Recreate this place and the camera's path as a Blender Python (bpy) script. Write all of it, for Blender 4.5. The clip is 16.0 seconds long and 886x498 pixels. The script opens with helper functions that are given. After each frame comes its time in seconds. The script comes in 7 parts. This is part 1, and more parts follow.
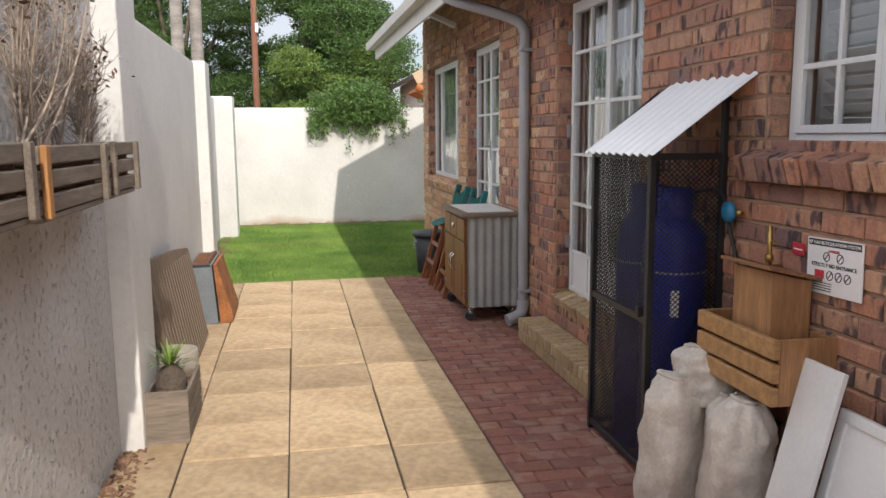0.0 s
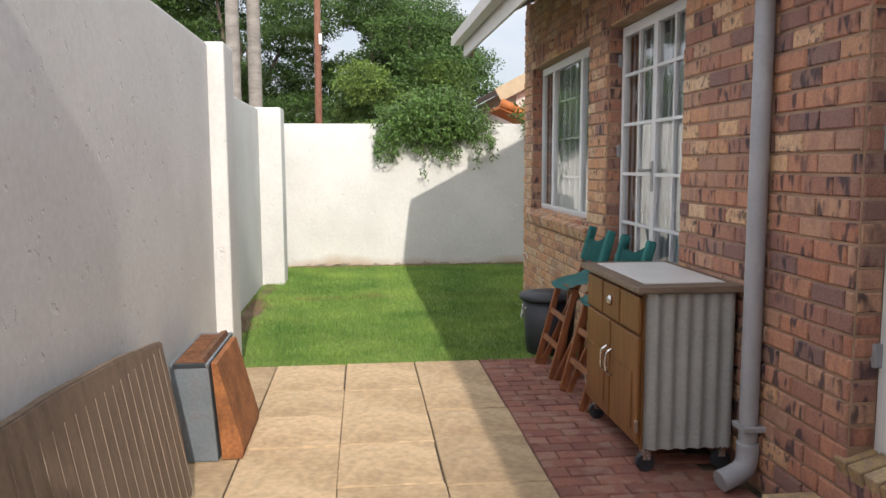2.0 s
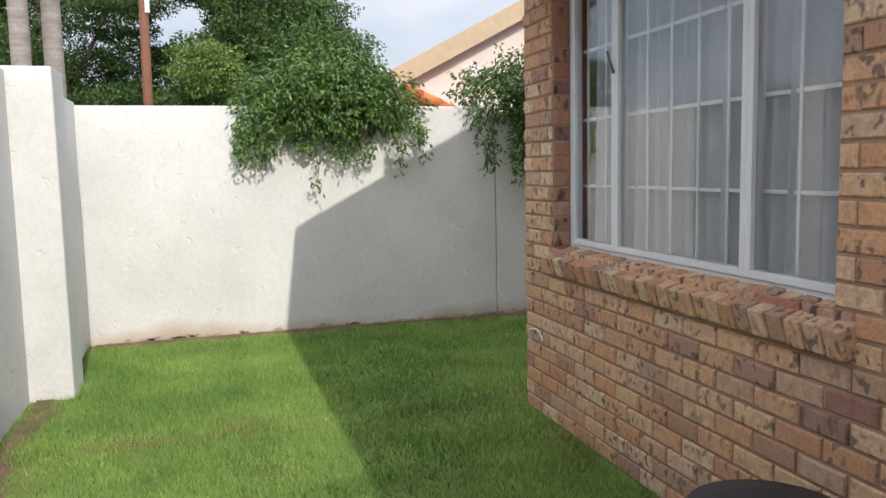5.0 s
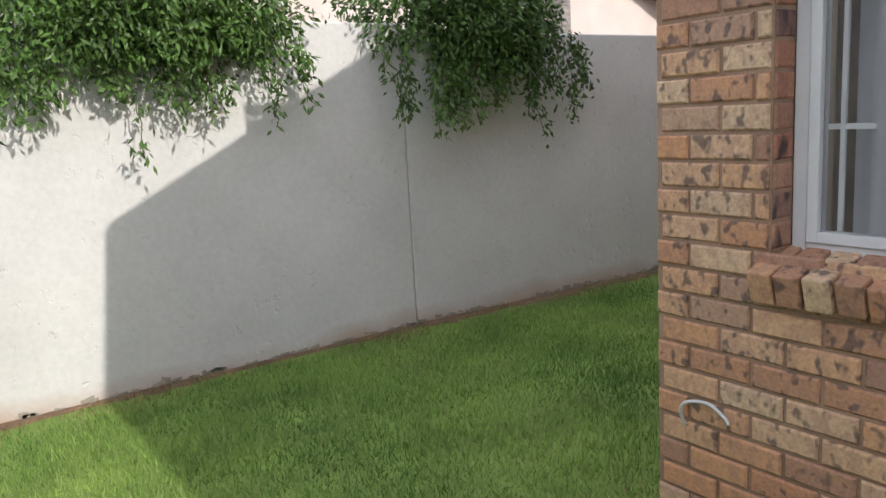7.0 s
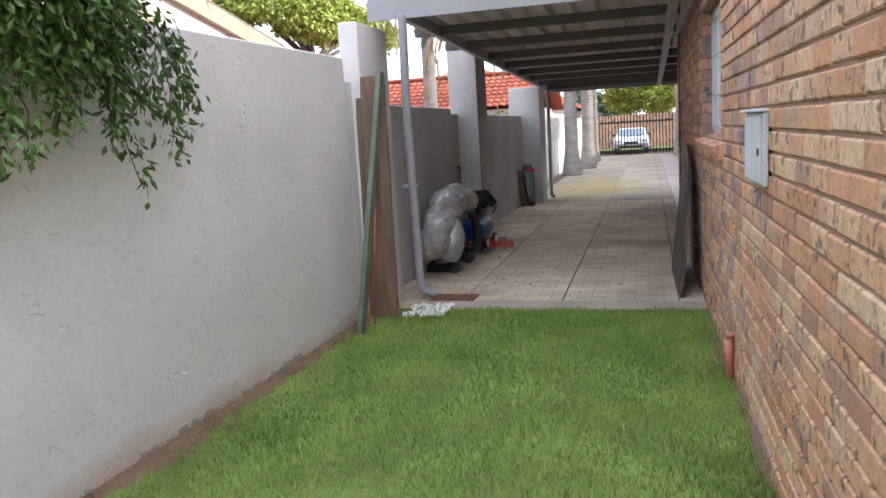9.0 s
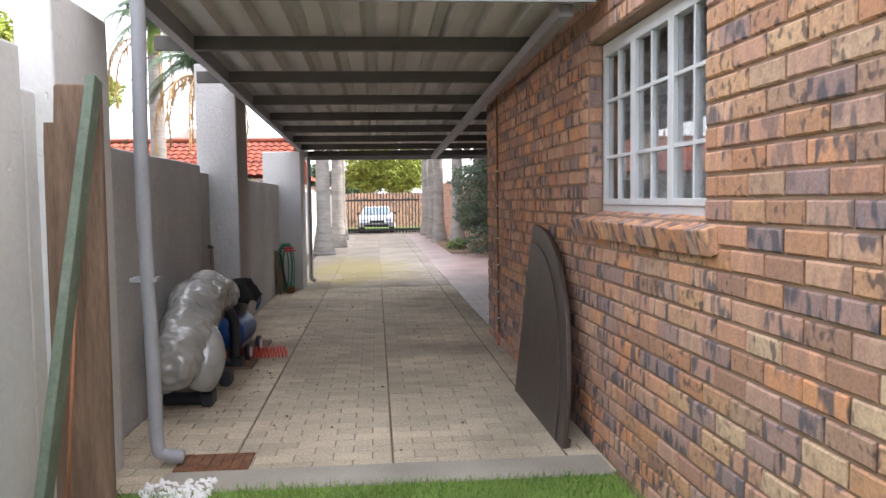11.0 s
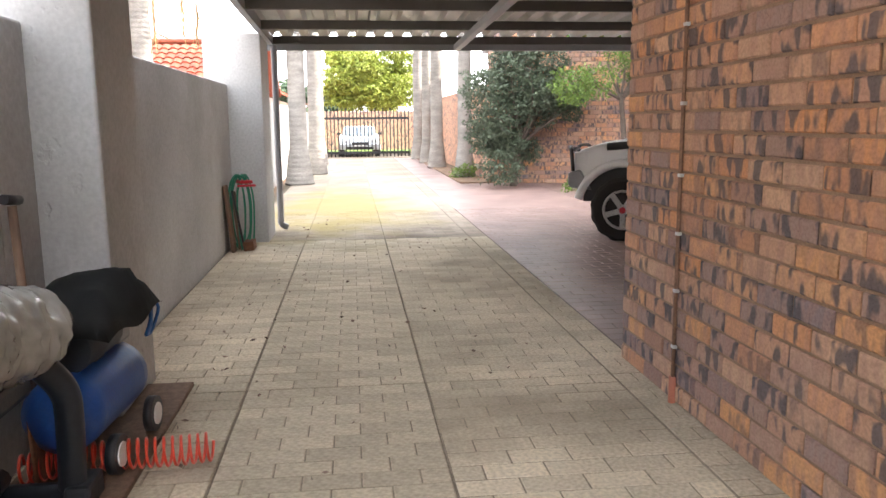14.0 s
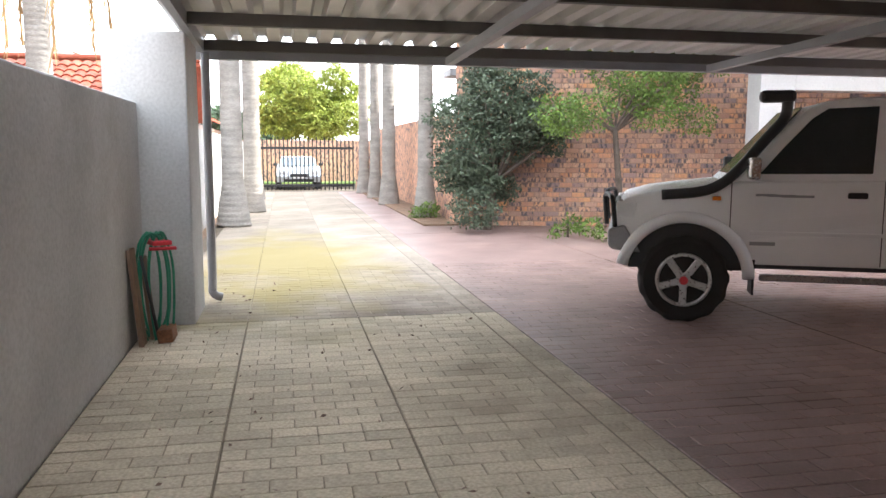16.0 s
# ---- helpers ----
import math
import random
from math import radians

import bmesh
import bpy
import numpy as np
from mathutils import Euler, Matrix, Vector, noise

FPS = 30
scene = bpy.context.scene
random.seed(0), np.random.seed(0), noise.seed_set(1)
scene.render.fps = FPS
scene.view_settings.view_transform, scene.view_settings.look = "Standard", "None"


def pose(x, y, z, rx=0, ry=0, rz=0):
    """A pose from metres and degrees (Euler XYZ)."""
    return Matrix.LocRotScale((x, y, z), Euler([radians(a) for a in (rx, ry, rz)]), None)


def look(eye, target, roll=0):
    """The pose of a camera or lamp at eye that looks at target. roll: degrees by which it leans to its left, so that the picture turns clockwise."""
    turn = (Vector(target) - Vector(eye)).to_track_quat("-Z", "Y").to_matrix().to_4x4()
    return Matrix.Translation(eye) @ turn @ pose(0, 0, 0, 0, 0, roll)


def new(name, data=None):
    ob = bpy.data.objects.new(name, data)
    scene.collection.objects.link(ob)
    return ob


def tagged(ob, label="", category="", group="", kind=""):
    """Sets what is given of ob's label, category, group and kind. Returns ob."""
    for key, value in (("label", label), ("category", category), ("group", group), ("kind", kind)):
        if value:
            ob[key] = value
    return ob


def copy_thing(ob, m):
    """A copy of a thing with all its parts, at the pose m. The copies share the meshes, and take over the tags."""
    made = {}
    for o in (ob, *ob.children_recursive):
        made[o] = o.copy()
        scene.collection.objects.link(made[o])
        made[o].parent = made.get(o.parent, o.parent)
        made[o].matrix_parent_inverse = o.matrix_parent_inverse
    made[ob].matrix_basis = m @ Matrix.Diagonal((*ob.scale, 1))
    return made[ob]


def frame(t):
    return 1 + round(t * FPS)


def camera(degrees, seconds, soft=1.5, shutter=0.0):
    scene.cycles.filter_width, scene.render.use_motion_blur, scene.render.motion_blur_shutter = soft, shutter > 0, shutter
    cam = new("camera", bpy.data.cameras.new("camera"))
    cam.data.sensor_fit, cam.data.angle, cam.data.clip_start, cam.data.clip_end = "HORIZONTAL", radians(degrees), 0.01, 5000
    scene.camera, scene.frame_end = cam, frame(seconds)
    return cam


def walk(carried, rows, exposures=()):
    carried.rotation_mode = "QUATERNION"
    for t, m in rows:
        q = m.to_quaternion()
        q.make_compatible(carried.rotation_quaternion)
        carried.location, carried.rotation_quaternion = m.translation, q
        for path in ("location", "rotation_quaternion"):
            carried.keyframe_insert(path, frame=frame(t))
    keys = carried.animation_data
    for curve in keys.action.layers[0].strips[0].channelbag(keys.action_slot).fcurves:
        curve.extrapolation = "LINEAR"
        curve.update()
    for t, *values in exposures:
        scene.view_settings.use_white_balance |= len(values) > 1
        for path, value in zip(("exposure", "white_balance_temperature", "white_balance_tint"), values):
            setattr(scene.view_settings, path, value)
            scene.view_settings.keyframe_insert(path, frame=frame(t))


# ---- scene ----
cam = camera(59.7, 16.0)
METRES, EYE, TILT, LEAN, TURN = 20.8, 1.55, 0.0, 0.0, -10.7
ROWS = [
    (0.0, 0.0, 0.0, 0.0, -0.07, -8.31, 0.46),
    (0.5, -0.0061, 0.0307, -0.0019, 2.66, -7.12, 0.1),
    (1.0, -0.0116, 0.0654, 0.0003, 3.57, -6.27, 0.22),
    (1.5, -0.0177, 0.0978, -0.0013, 4.14, -6.14, 0.24),
    (2.0, -0.0215, 0.13, -0.0027, 4.79, -6.32, 0.22),
    (2.5, -0.0276, 0.1628, -0.0033, 5.13, -6.39, 0.09),
    (3.0, -0.0321, 0.1954, -0.0034, 4.72, -5.99, -0.2),
    (5.5, -0.0704, 0.3557, -0.0036, -9.54, -6.58, 2.06),
    (6.0, -0.0806, 0.3863, -0.004, -13.23, -8.01, 2.53),
    (6.5, -0.0876, 0.4205, -0.0037, -18.73, -8.78, 2.44),
    (7.0, -0.0938, 0.4531, -0.0044, -25.11, -9.87, 3.13),
    (7.5, -0.0942, 0.4822, -0.0053, -32.89, -10.2, 4.36),
    (8.0, -0.0905, 0.5124, -0.0058, -42.92, -10.16, 5.01),
    (8.5, -0.0798, 0.5391, -0.007, -53.84, -9.75, 4.38),
    (9.0, -0.0607, 0.5632, -0.0061, -64.57, -8.6, 3.36),
    (9.5, -0.0395, 0.5815, -0.0055, -73.05, -5.94, 2.26),
    (12.0, 0.0999, 0.6359, -0.0112, -86.62, -4.9, -0.36),
    (12.5, 0.1312, 0.6423, -0.0118, -87.49, -5.74, -0.82),
    (13.0, 0.1597, 0.6504, -0.0129, -87.6, -6.95, 0.76),
    (13.5, 0.1914, 0.6578, -0.0139, -86.3, -8.13, 0.72),
    (14.0, 0.2233, 0.6672, -0.0149, -85.95, -9.35, 0.53),
    (14.5, 0.2526, 0.6748, -0.0118, -86.72, -10.08, 0.89),
    (15.0, 0.2772, 0.6845, -0.0113, -87.83, -9.94, 0.96),
    (15.5, 0.3043, 0.691, -0.0115, -89.03, -8.25, 0.14),
    (16.0, 0.3296, 0.6987, -0.0122, -90.92, -7.2, -0.17),
]
walk(cam, [(t, pose(0, 0, EYE, TILT, LEAN, TURN) @ pose(METRES * x, METRES * y, METRES * z, 90 + pitch, roll, yaw)) for t, x, y, z, yaw, pitch, roll in ROWS],
     [(0, 0.1, 6650, 11), (3.0, 0.05, 6550, 11), (5.5, -0.05, 6400, 11), (7.0, 0.0, 6350, 12), (8.0, 0.4, 6150, 16), (8.5, 0.75, 6150, 16), (9.5, 1.1, 6250, 13),
      (12.0, 1.6, 6650, 12), (13.0, 2.05, 7000, 12), (14.0, 2.25, 6700, 10), (15.0, 2.25, 6450, 9), (16.0, 2.0, 6350, 8)])

# ---- light ----
SUN = Vector((-0.15, 1.55, -1.0)).normalized()
SUN_EL = math.asin(-SUN.z)
world = bpy.data.worlds.new("sky")
scene.world = world
world.use_nodes = True
wn = world.node_tree
bg = wn.nodes["Background"]
sky = wn.nodes.new("ShaderNodeTexSky")
sky.sky_type = "NISHITA"
sky.sun_disc = False
sky.sun_elevation = SUN_EL
sky.sun_rotation = math.atan2(-SUN.x, -SUN.y)
sky.air_density, sky.dust_density, sky.ozone_density = 1.0, 2.5, 1.0
# thin broken cloud over the sky
ng = wn.nodes.new
tc = ng("ShaderNodeTexCoord")
cmap = ng("ShaderNodeMapping")
cmap.inputs["Scale"].default_value = (1.0, 1.0, 2.6)
cn = ng("ShaderNodeTexNoise")
cn.inputs["Scale"].default_value = 2.2
cn.inputs["Detail"].default_value = 6
cr = ng("ShaderNodeValToRGB")
cr.color_ramp.elements[0].position, cr.color_ramp.elements[1].position = 0.3, 0.56
cmix = ng("ShaderNodeMix")
cmix.data_type = "RGBA"
# cloud is thin and dull away from the sun, bright towards it
cdot = ng("ShaderNodeVectorMath")
cdot.operation = "DOT_PRODUCT"
cdot.inputs[1].default_value = -SUN
crange = ng("ShaderNodeMapRange")
crange.inputs[1].default_value, crange.inputs[2].default_value = -0.75, 0.35
cglow = ng("ShaderNodeMix")
cglow.data_type = "RGBA"
cglow.inputs[6].default_value, cglow.inputs[7].default_value = (5.6, 5.9, 6.5, 1), (13.5, 13.8, 14.6, 1)
wn.links.new(tc.outputs["Generated"], cdot.inputs[0])
wn.links.new(cdot.outputs["Value"], crange.inputs[0])
wn.links.new(crange.outputs[0], cglow.inputs[0])
wn.links.new(cglow.outputs[2], cmix.inputs[7])
wn.links.new(tc.outputs["Generated"], cmap.inputs["Vector"])
wn.links.new(cmap.outputs["Vector"], cn.inputs["Vector"])
wn.links.new(cn.outputs["Fac"], cr.inputs["Fac"])
wn.links.new(cr.outputs["Color"], cmix.inputs[0])
wn.links.new(sky.outputs["Color"], cmix.inputs[6])
wn.links.new(cmix.outputs[2], bg.inputs["Color"])
bg.inputs["Strength"].default_value = 0.14
sun = new("sun", bpy.data.lights.new("sun", "SUN"))
sun.data.energy, sun.data.angle, sun.data.color = 3.2, radians(0.6), (1.0, 0.93, 0.82)
sun.matrix_basis = look((0, 0, 0), SUN)

# ---- materials ----
def mat(name, base, rough=0.7, metal=0.0, var=0.15, scale=6.0, fine=60.0, bump=0.15, dist=0.004, tint=None, stretch=None, stain=0.0, stain_col=(0.1, 0.08, 0.06), spec=0.5, rand=0.0):
    """Colour with variation at two scales, fine relief and, where asked, stains."""
    m = bpy.data.materials.new(name)
    m.use_nodes = True
    t = m.node_tree
    b = t.nodes["Principled BSDF"]
    n = t.nodes.new
    co = n("ShaderNodeTexCoord")
    mp = n("ShaderNodeMapping")
    t.links.new(co.outputs["Object"], mp.inputs["Vector"])
    if stretch:
        mp.inputs["Scale"].default_value = stretch
    big, small = n("ShaderNodeTexNoise"), n("ShaderNodeTexNoise")
    for k, s in ((big, scale), (small, fine)):
        k.inputs["Scale"].default_value = s
        k.inputs["Detail"].default_value = 5
        t.links.new(mp.outputs["Vector"], k.inputs["Vector"])
    lo = tuple(c * (1 - var) for c in base)
    hi = tint or tuple(min(1, c * (1 + var)) for c in base)
    mx = n("ShaderNodeMix")
    mx.data_type = "RGBA"
    mx.inputs[6].default_value, mx.inputs[7].default_value = (*lo, 1), (*hi, 1)
    rg = n("ShaderNodeMapRange")
    rg.inputs[1].default_value, rg.inputs[2].default_value = 0.3, 0.7
    t.links.new(big.outputs["Fac"], rg.inputs[0])
    t.links.new(rg.outputs[0], mx.inputs[0])
    col = mx.outputs[2]
    gr = n("ShaderNodeMix")
    gr.data_type, gr.blend_type = "RGBA", "MULTIPLY"
    gr.inputs[0].default_value = min(1, var * 2.2)
    t.links.new(col, gr.inputs[6])
    sm = n("ShaderNodeValToRGB")
    sm.color_ramp.elements[0].color = (0.45, 0.45, 0.45, 1)
    sm.color_ramp.elements[0].position, sm.color_ramp.elements[1].position = 0.3, 0.65
    t.links.new(small.outputs["Fac"], sm.inputs["Fac"])
    t.links.new(sm.outputs["Color"], gr.inputs[7])
    col = gr.outputs[2]
    if stain:
        st = n("ShaderNodeTexNoise")
        st.inputs["Scale"].default_value = scale * 0.55
        st.inputs["Detail"].default_value = 8
        st.inputs["Roughness"].default_value = 0.7
        t.links.new(co.outputs["Object"], st.inputs["Vector"])
        sr = n("ShaderNodeMapRange")
        sr.inputs[1].default_value, sr.inputs[2].default_value, sr.inputs[4].default_value = 0.52, 0.7, stain
        t.links.new(st.outputs["Fac"], sr.inputs[0])
        sx = n("ShaderNodeMix")
        sx.data_type = "RGBA"
        sx.inputs[7].default_value = (*stain_col, 1)
        t.links.new(sr.outputs[0], sx.inputs[0])
        t.links.new(col, sx.inputs[6])
        col = sx.outputs[2]
    if rand:
        oi, ge = n("ShaderNodeObjectInfo"), n("ShaderNodeNewGeometry")
        ad = n("ShaderNodeMath")
        ad.operation = "ADD"
        t.links.new(oi.outputs["Random"], ad.inputs[0])
        t.links.new(ge.outputs["Random Per Island"], ad.inputs[1])
        fr = n("ShaderNodeMath")
        fr.operation = "FRACT"
        t.links.new(ad.outputs[0], fr.inputs[0])
        rr = n("ShaderNodeMapRange")
        rr.inputs[3].default_value, rr.inputs[4].default_value = 1 - rand, 1 + rand
        t.links.new(fr.outputs[0], rr.inputs[0])
        hv = n("ShaderNodeHueSaturation")
        t.links.new(rr.outputs[0], hv.inputs["Value"])
        t.links.new(col, hv.inputs["Color"])
        col = hv.outputs["Color"]
    t.links.new(col, b.inputs["Base Color"])
    b.inputs["Roughness"].default_value = rough
    b.inputs["Metallic"].default_value = metal
    b.inputs["Specular IOR Level"].default_value = spec
    rv = n("ShaderNodeMapRange")
    rv.inputs[3].default_value, rv.inputs[4].default_value = max(0.03, rough - 0.12), min(1, rough + 0.12)
    t.links.new(small.outputs["Fac"], rv.inputs[0])
    t.links.new(rv.outputs[0], b.inputs["Roughness"])
    if bump:
        bp = n("ShaderNodeBump")
        bp.inputs["Strength"].default_value = bump
        bp.inputs["Distance"].default_value = dist
        t.links.new(small.outputs["Fac"], bp.inputs["Height"])
        t.links.new(bp.outputs["Normal"], b.inputs["Normal"])
    return m


def brick_mat(name, ramp, flash=(0.055, 0.045, 0.055), amount=0.85, patch=(21.0, 21.0, 8.0), low=0.5, plum=0.55):
    """Fired face brick: each its own colour, dark flashing, pits and a rough face."""
    m = bpy.data.materials.new(name)
    m.use_nodes = True
    t = m.node_tree
    b = t.nodes["Principled BSDF"]
    n, ln = t.nodes.new, t.links.new
    oi, ge, co = n("ShaderNodeObjectInfo"), n("ShaderNodeNewGeometry"), n("ShaderNodeTexCoord")
    ad = n("ShaderNodeMath")
    ln(oi.outputs["Random"], ad.inputs[0])
    ln(ge.outputs["Random Per Island"], ad.inputs[1])
    fr = n("ShaderNodeMath")
    fr.operation = "FRACT"
    ln(ad.outputs[0], fr.inputs[0])
    cr = n("ShaderNodeValToRGB")
    cr.color_ramp.elements.remove(cr.color_ramp.elements[1])
    for i, c in enumerate(ramp):
        e = cr.color_ramp.elements[0] if i == 0 else cr.color_ramp.elements.new(i / (len(ramp) - 1))
        e.position = i / (len(ramp) - 1)
        e.color = (*c, 1)
    ln(fr.outputs[0], cr.inputs["Fac"])
    pos = ge.outputs["Position"]
    big, small, pit = n("ShaderNodeTexNoise"), n("ShaderNodeTexNoise"), n("ShaderNodeTexVoronoi")
    # a face's blotches start afresh on every brick
    of = n("ShaderNodeVectorMath")
    of.operation = "SCALE"
    cx = n("ShaderNodeCombineXYZ")
    for k in range(3):
        ln(fr.outputs[0], cx.inputs[k])
    ln(cx.outputs[0], of.inputs[0])
    of.inputs[3].default_value = 37.0
    av = n("ShaderNodeVectorMath")
    ln(pos, av.inputs[0])
    ln(of.outputs[0], av.inputs[1])
    big.inputs["Scale"].default_value, big.inputs["Detail"].default_value = 1.0, 1.3
    small.inputs["Scale"].default_value, small.inputs["Detail"].default_value = 90, 5
    pit.inputs["Scale"].default_value = 75
    bar = n("ShaderNodeVectorMath")
    bar.operation = "MULTIPLY"
    bar.inputs[1].default_value = patch
    ln(av.outputs[0], bar.inputs[0])
    ln(bar.outputs[0], big.inputs["Vector"])
    for k in (small, pit):
        ln(av.outputs[0], k.inputs["Vector"])
    r1 = n("ShaderNodeMapRange")
    r1.inputs[1].default_value, r1.inputs[2].default_value, r1.inputs[4].default_value = low, low + 0.1, amount
    ln(big.outputs["Fac"], r1.inputs[0])
    m1 = n("ShaderNodeMix")
    m1.data_type = "RGBA"
    m1.inputs[7].default_value = (*flash, 1)
    m4 = n("ShaderNodeMath")
    m4.operation = "MULTIPLY"
    m4.inputs[1].default_value = 7.31
    ln(fr.outputs[0], m4.inputs[0])
    m5 = n("ShaderNodeMath")
    m5.operation = "FRACT"
    ln(m4.outputs[0], m5.inputs[0])
    m6 = n("ShaderNodeMapRange")
    m6.inputs[1].default_value, m6.inputs[2].default_value = 0.12, 0.4
    ln(m5.outputs[0], m6.inputs[0])
    m7 = n("ShaderNodeMath")
    m7.operation = "MULTIPLY"
    ln(m6.outputs[0], m7.inputs[0])
    ln(r1.outputs[0], m7.inputs[1])
    ln(m7.outputs[0], m1.inputs[0])
    # plum clouds between the dark flashes
    sp = n("ShaderNodeSeparateColor")
    ln(big.outputs["Color"], sp.inputs[0])
    pm = n("ShaderNodeMapRange")
    pm.inputs[1].default_value, pm.inputs[2].default_value, pm.inputs[4].default_value = 0.46, 0.58, plum
    ln(sp.outputs[1], pm.inputs[0])
    m0 = n("ShaderNodeMix")
    m0.data_type = "RGBA"
    m0.inputs[7].default_value = (ramp[0][0] * 0.62, ramp[0][1] * 0.68, ramp[0][2] * 0.95, 1)
    ln(pm.outputs[0], m0.inputs[0])
    ln(cr.outputs["Color"], m0.inputs[6])
    ln(m0.outputs[2], m1.inputs[6])
    sr = n("ShaderNodeValToRGB")
    sr.color_ramp.elements[0].color = (0.7, 0.68, 0.67, 1)
    sr.color_ramp.elements[0].position, sr.color_ramp.elements[1].position = 0.33, 0.62
    ln(small.outputs["Fac"], sr.inputs["Fac"])
    m2 = n("ShaderNodeMix")
    m2.data_type, m2.blend_type = "RGBA", "MULTIPLY"
    m2.inputs[0].default_value = 0.7
    ln(m1.outputs[2], m2.inputs[6])
    ln(sr.outputs["Color"], m2.inputs[7])
    pr = n("ShaderNodeMapRange")
    pr.inputs[1].default_value, pr.inputs[2].default_value = 0.06, 0.2
    pr.inputs[3].default_value, pr.inputs[4].default_value = 0.75, 0.0
    ln(pit.outputs["Distance"], pr.inputs[0])
    m3 = n("ShaderNodeMix")
    m3.data_type = "RGBA"
    m3.inputs[7].default_value = (0.03, 0.022, 0.02, 1)
    # pits only on some faces
    gate = n("ShaderNodeMath")
    gate.operation = "MULTIPLY"
    gr = n("ShaderNodeMapRange")
    gr.inputs[1].default_value, gr.inputs[2].default_value = 0.5, 0.66
    ln(big.outputs["Color"], gr.inputs[0])
    ln(pr.outputs[0], gate.inputs[0])
    ln(gr.outputs[0], gate.inputs[1])
    ln(gate.outputs[0], m3.inputs[0])
    ln(m2.outputs[2], m3.inputs[6])
    ln(m3.outputs[2], b.inputs["Base Color"])
    b.inputs["Roughness"].default_value = 0.82
    b.inputs["Specular IOR Level"].default_value = 0.3
    bp = n("ShaderNodeBump")
    bp.inputs["Strength"].default_value, bp.inputs["Distance"].default_value = 0.35, 0.003
    ln(small.outputs["Fac"], bp.inputs["Height"])
    ln(bp.outputs["Normal"], b.inputs["Normal"])
    return m


def glass_mat(name, tint=(0.985, 0.99, 0.99), rough=0.0):
    m = bpy.data.materials.new(name)
    m.use_nodes = True
    b = m.node_tree.nodes["Principled BSDF"]
    b.inputs["Base Color"].default_value = (*tint, 1)
    b.inputs["Transmission Weight"].default_value = 1.0
    b.inputs["Roughness"].default_value = rough
    b.inputs["IOR"].default_value = 1.55
    return m


BRICKS = [(0.42, 0.19, 0.125), (0.5, 0.255, 0.165), (0.28, 0.15, 0.125), (0.54, 0.32, 0.21), (0.21, 0.135, 0.13), (0.46, 0.225, 0.15), (0.47, 0.29, 0.2)]
TANS = [(0.6, 0.325, 0.18), (0.66, 0.44, 0.27), (0.53, 0.27, 0.155), (0.68, 0.5, 0.335), (0.38, 0.225, 0.165), (0.63, 0.335, 0.175)]
ORANGES = [(0.7, 0.375, 0.225), (0.58, 0.35, 0.245), (0.72, 0.46, 0.31), (0.34, 0.235, 0.215), (0.72, 0.35, 0.175), (0.5, 0.32, 0.255), (0.3, 0.23, 0.235), (0.64, 0.395, 0.27), (0.74, 0.39, 0.195)]
BRICK = brick_mat("face_brick", BRICKS, low=0.54, plum=0.35)
BRICK_TAN = brick_mat("tan_face_brick", TANS, flash=(0.1, 0.08, 0.08), amount=0.75, patch=(30.0, 30.0, 24.0), low=0.56, plum=0.35)
BRICK_ORANGE = brick_mat("orange_face_brick", ORANGES, flash=(0.1, 0.1, 0.12), amount=0.82, low=0.5, plum=0.4)
STEP_BRICK = brick_mat("yellow_step_brick", [(0.46, 0.33, 0.18), (0.4, 0.28, 0.15), (0.52, 0.39, 0.23)], amount=0.2)
RED_PAVER = brick_mat("red_paver", [(0.26, 0.11, 0.085), (0.31, 0.14, 0.105), (0.21, 0.095, 0.075), (0.28, 0.125, 0.09)], flash=(0.36, 0.25, 0.2), amount=0.45, patch=(9.0, 9.0, 9.0), low=0.5, plum=0.3)
MORTAR = mat("mortar", (0.36, 0.24, 0.17), 0.95, var=0.2, fine=120, bump=0.4)
WHITE_PLASTER = mat("white_plaster", (0.66, 0.66, 0.655), 0.9, var=0.07, scale=1.6, fine=34, bump=0.25, dist=0.005, stain=0.1, stain_col=(0.5, 0.46, 0.4))
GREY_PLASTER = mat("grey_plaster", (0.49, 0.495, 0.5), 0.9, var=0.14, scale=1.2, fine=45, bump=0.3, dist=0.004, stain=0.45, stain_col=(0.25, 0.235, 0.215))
ROUGH_PLASTER = mat("rough_grey_plaster", (0.54, 0.545, 0.56), 0.9, var=0.1, scale=1.2, fine=30, bump=0.8, dist=0.015, stain=0.25, stain_col=(0.36, 0.35, 0.34))
CONCRETE = mat("concrete", (0.36, 0.33, 0.28), 0.85, var=0.16, scale=2.0, fine=80, bump=0.3, stain=0.4, stain_col=(0.2, 0.18, 0.15))
GRASS = mat("grass", (0.115, 0.28, 0.057), 0.6, var=0.25, scale=1.2, fine=30, bump=0.0, tint=(0.295, 0.44, 0.1), rand=0.35, spec=0.3)
SOIL = mat("soil", (0.19, 0.12, 0.075), 0.95, var=0.3, scale=5, fine=60, bump=0.6, dist=0.01)
LAWN = mat("lawn_base", (0.17, 0.25, 0.05), 0.9, var=0.3, scale=2.5, fine=90, bump=0.6, dist=0.01)
SLAB = mat("sandstone_paving", (0.55, 0.385, 0.225), 0.85, var=0.24, scale=2.2, fine=26, bump=0.4, dist=0.006, tint=(0.62, 0.47, 0.3), stain=0.75, stain_col=(0.33, 0.225, 0.13), rand=0.2)
DRIVE = mat("stamped_concrete", (0.57, 0.49, 0.375), 0.9, spec=0.15, var=0.26, scale=1.0, fine=60, bump=0.3, stain=0.7, stain_col=(0.27, 0.22, 0.165), rand=0.12)
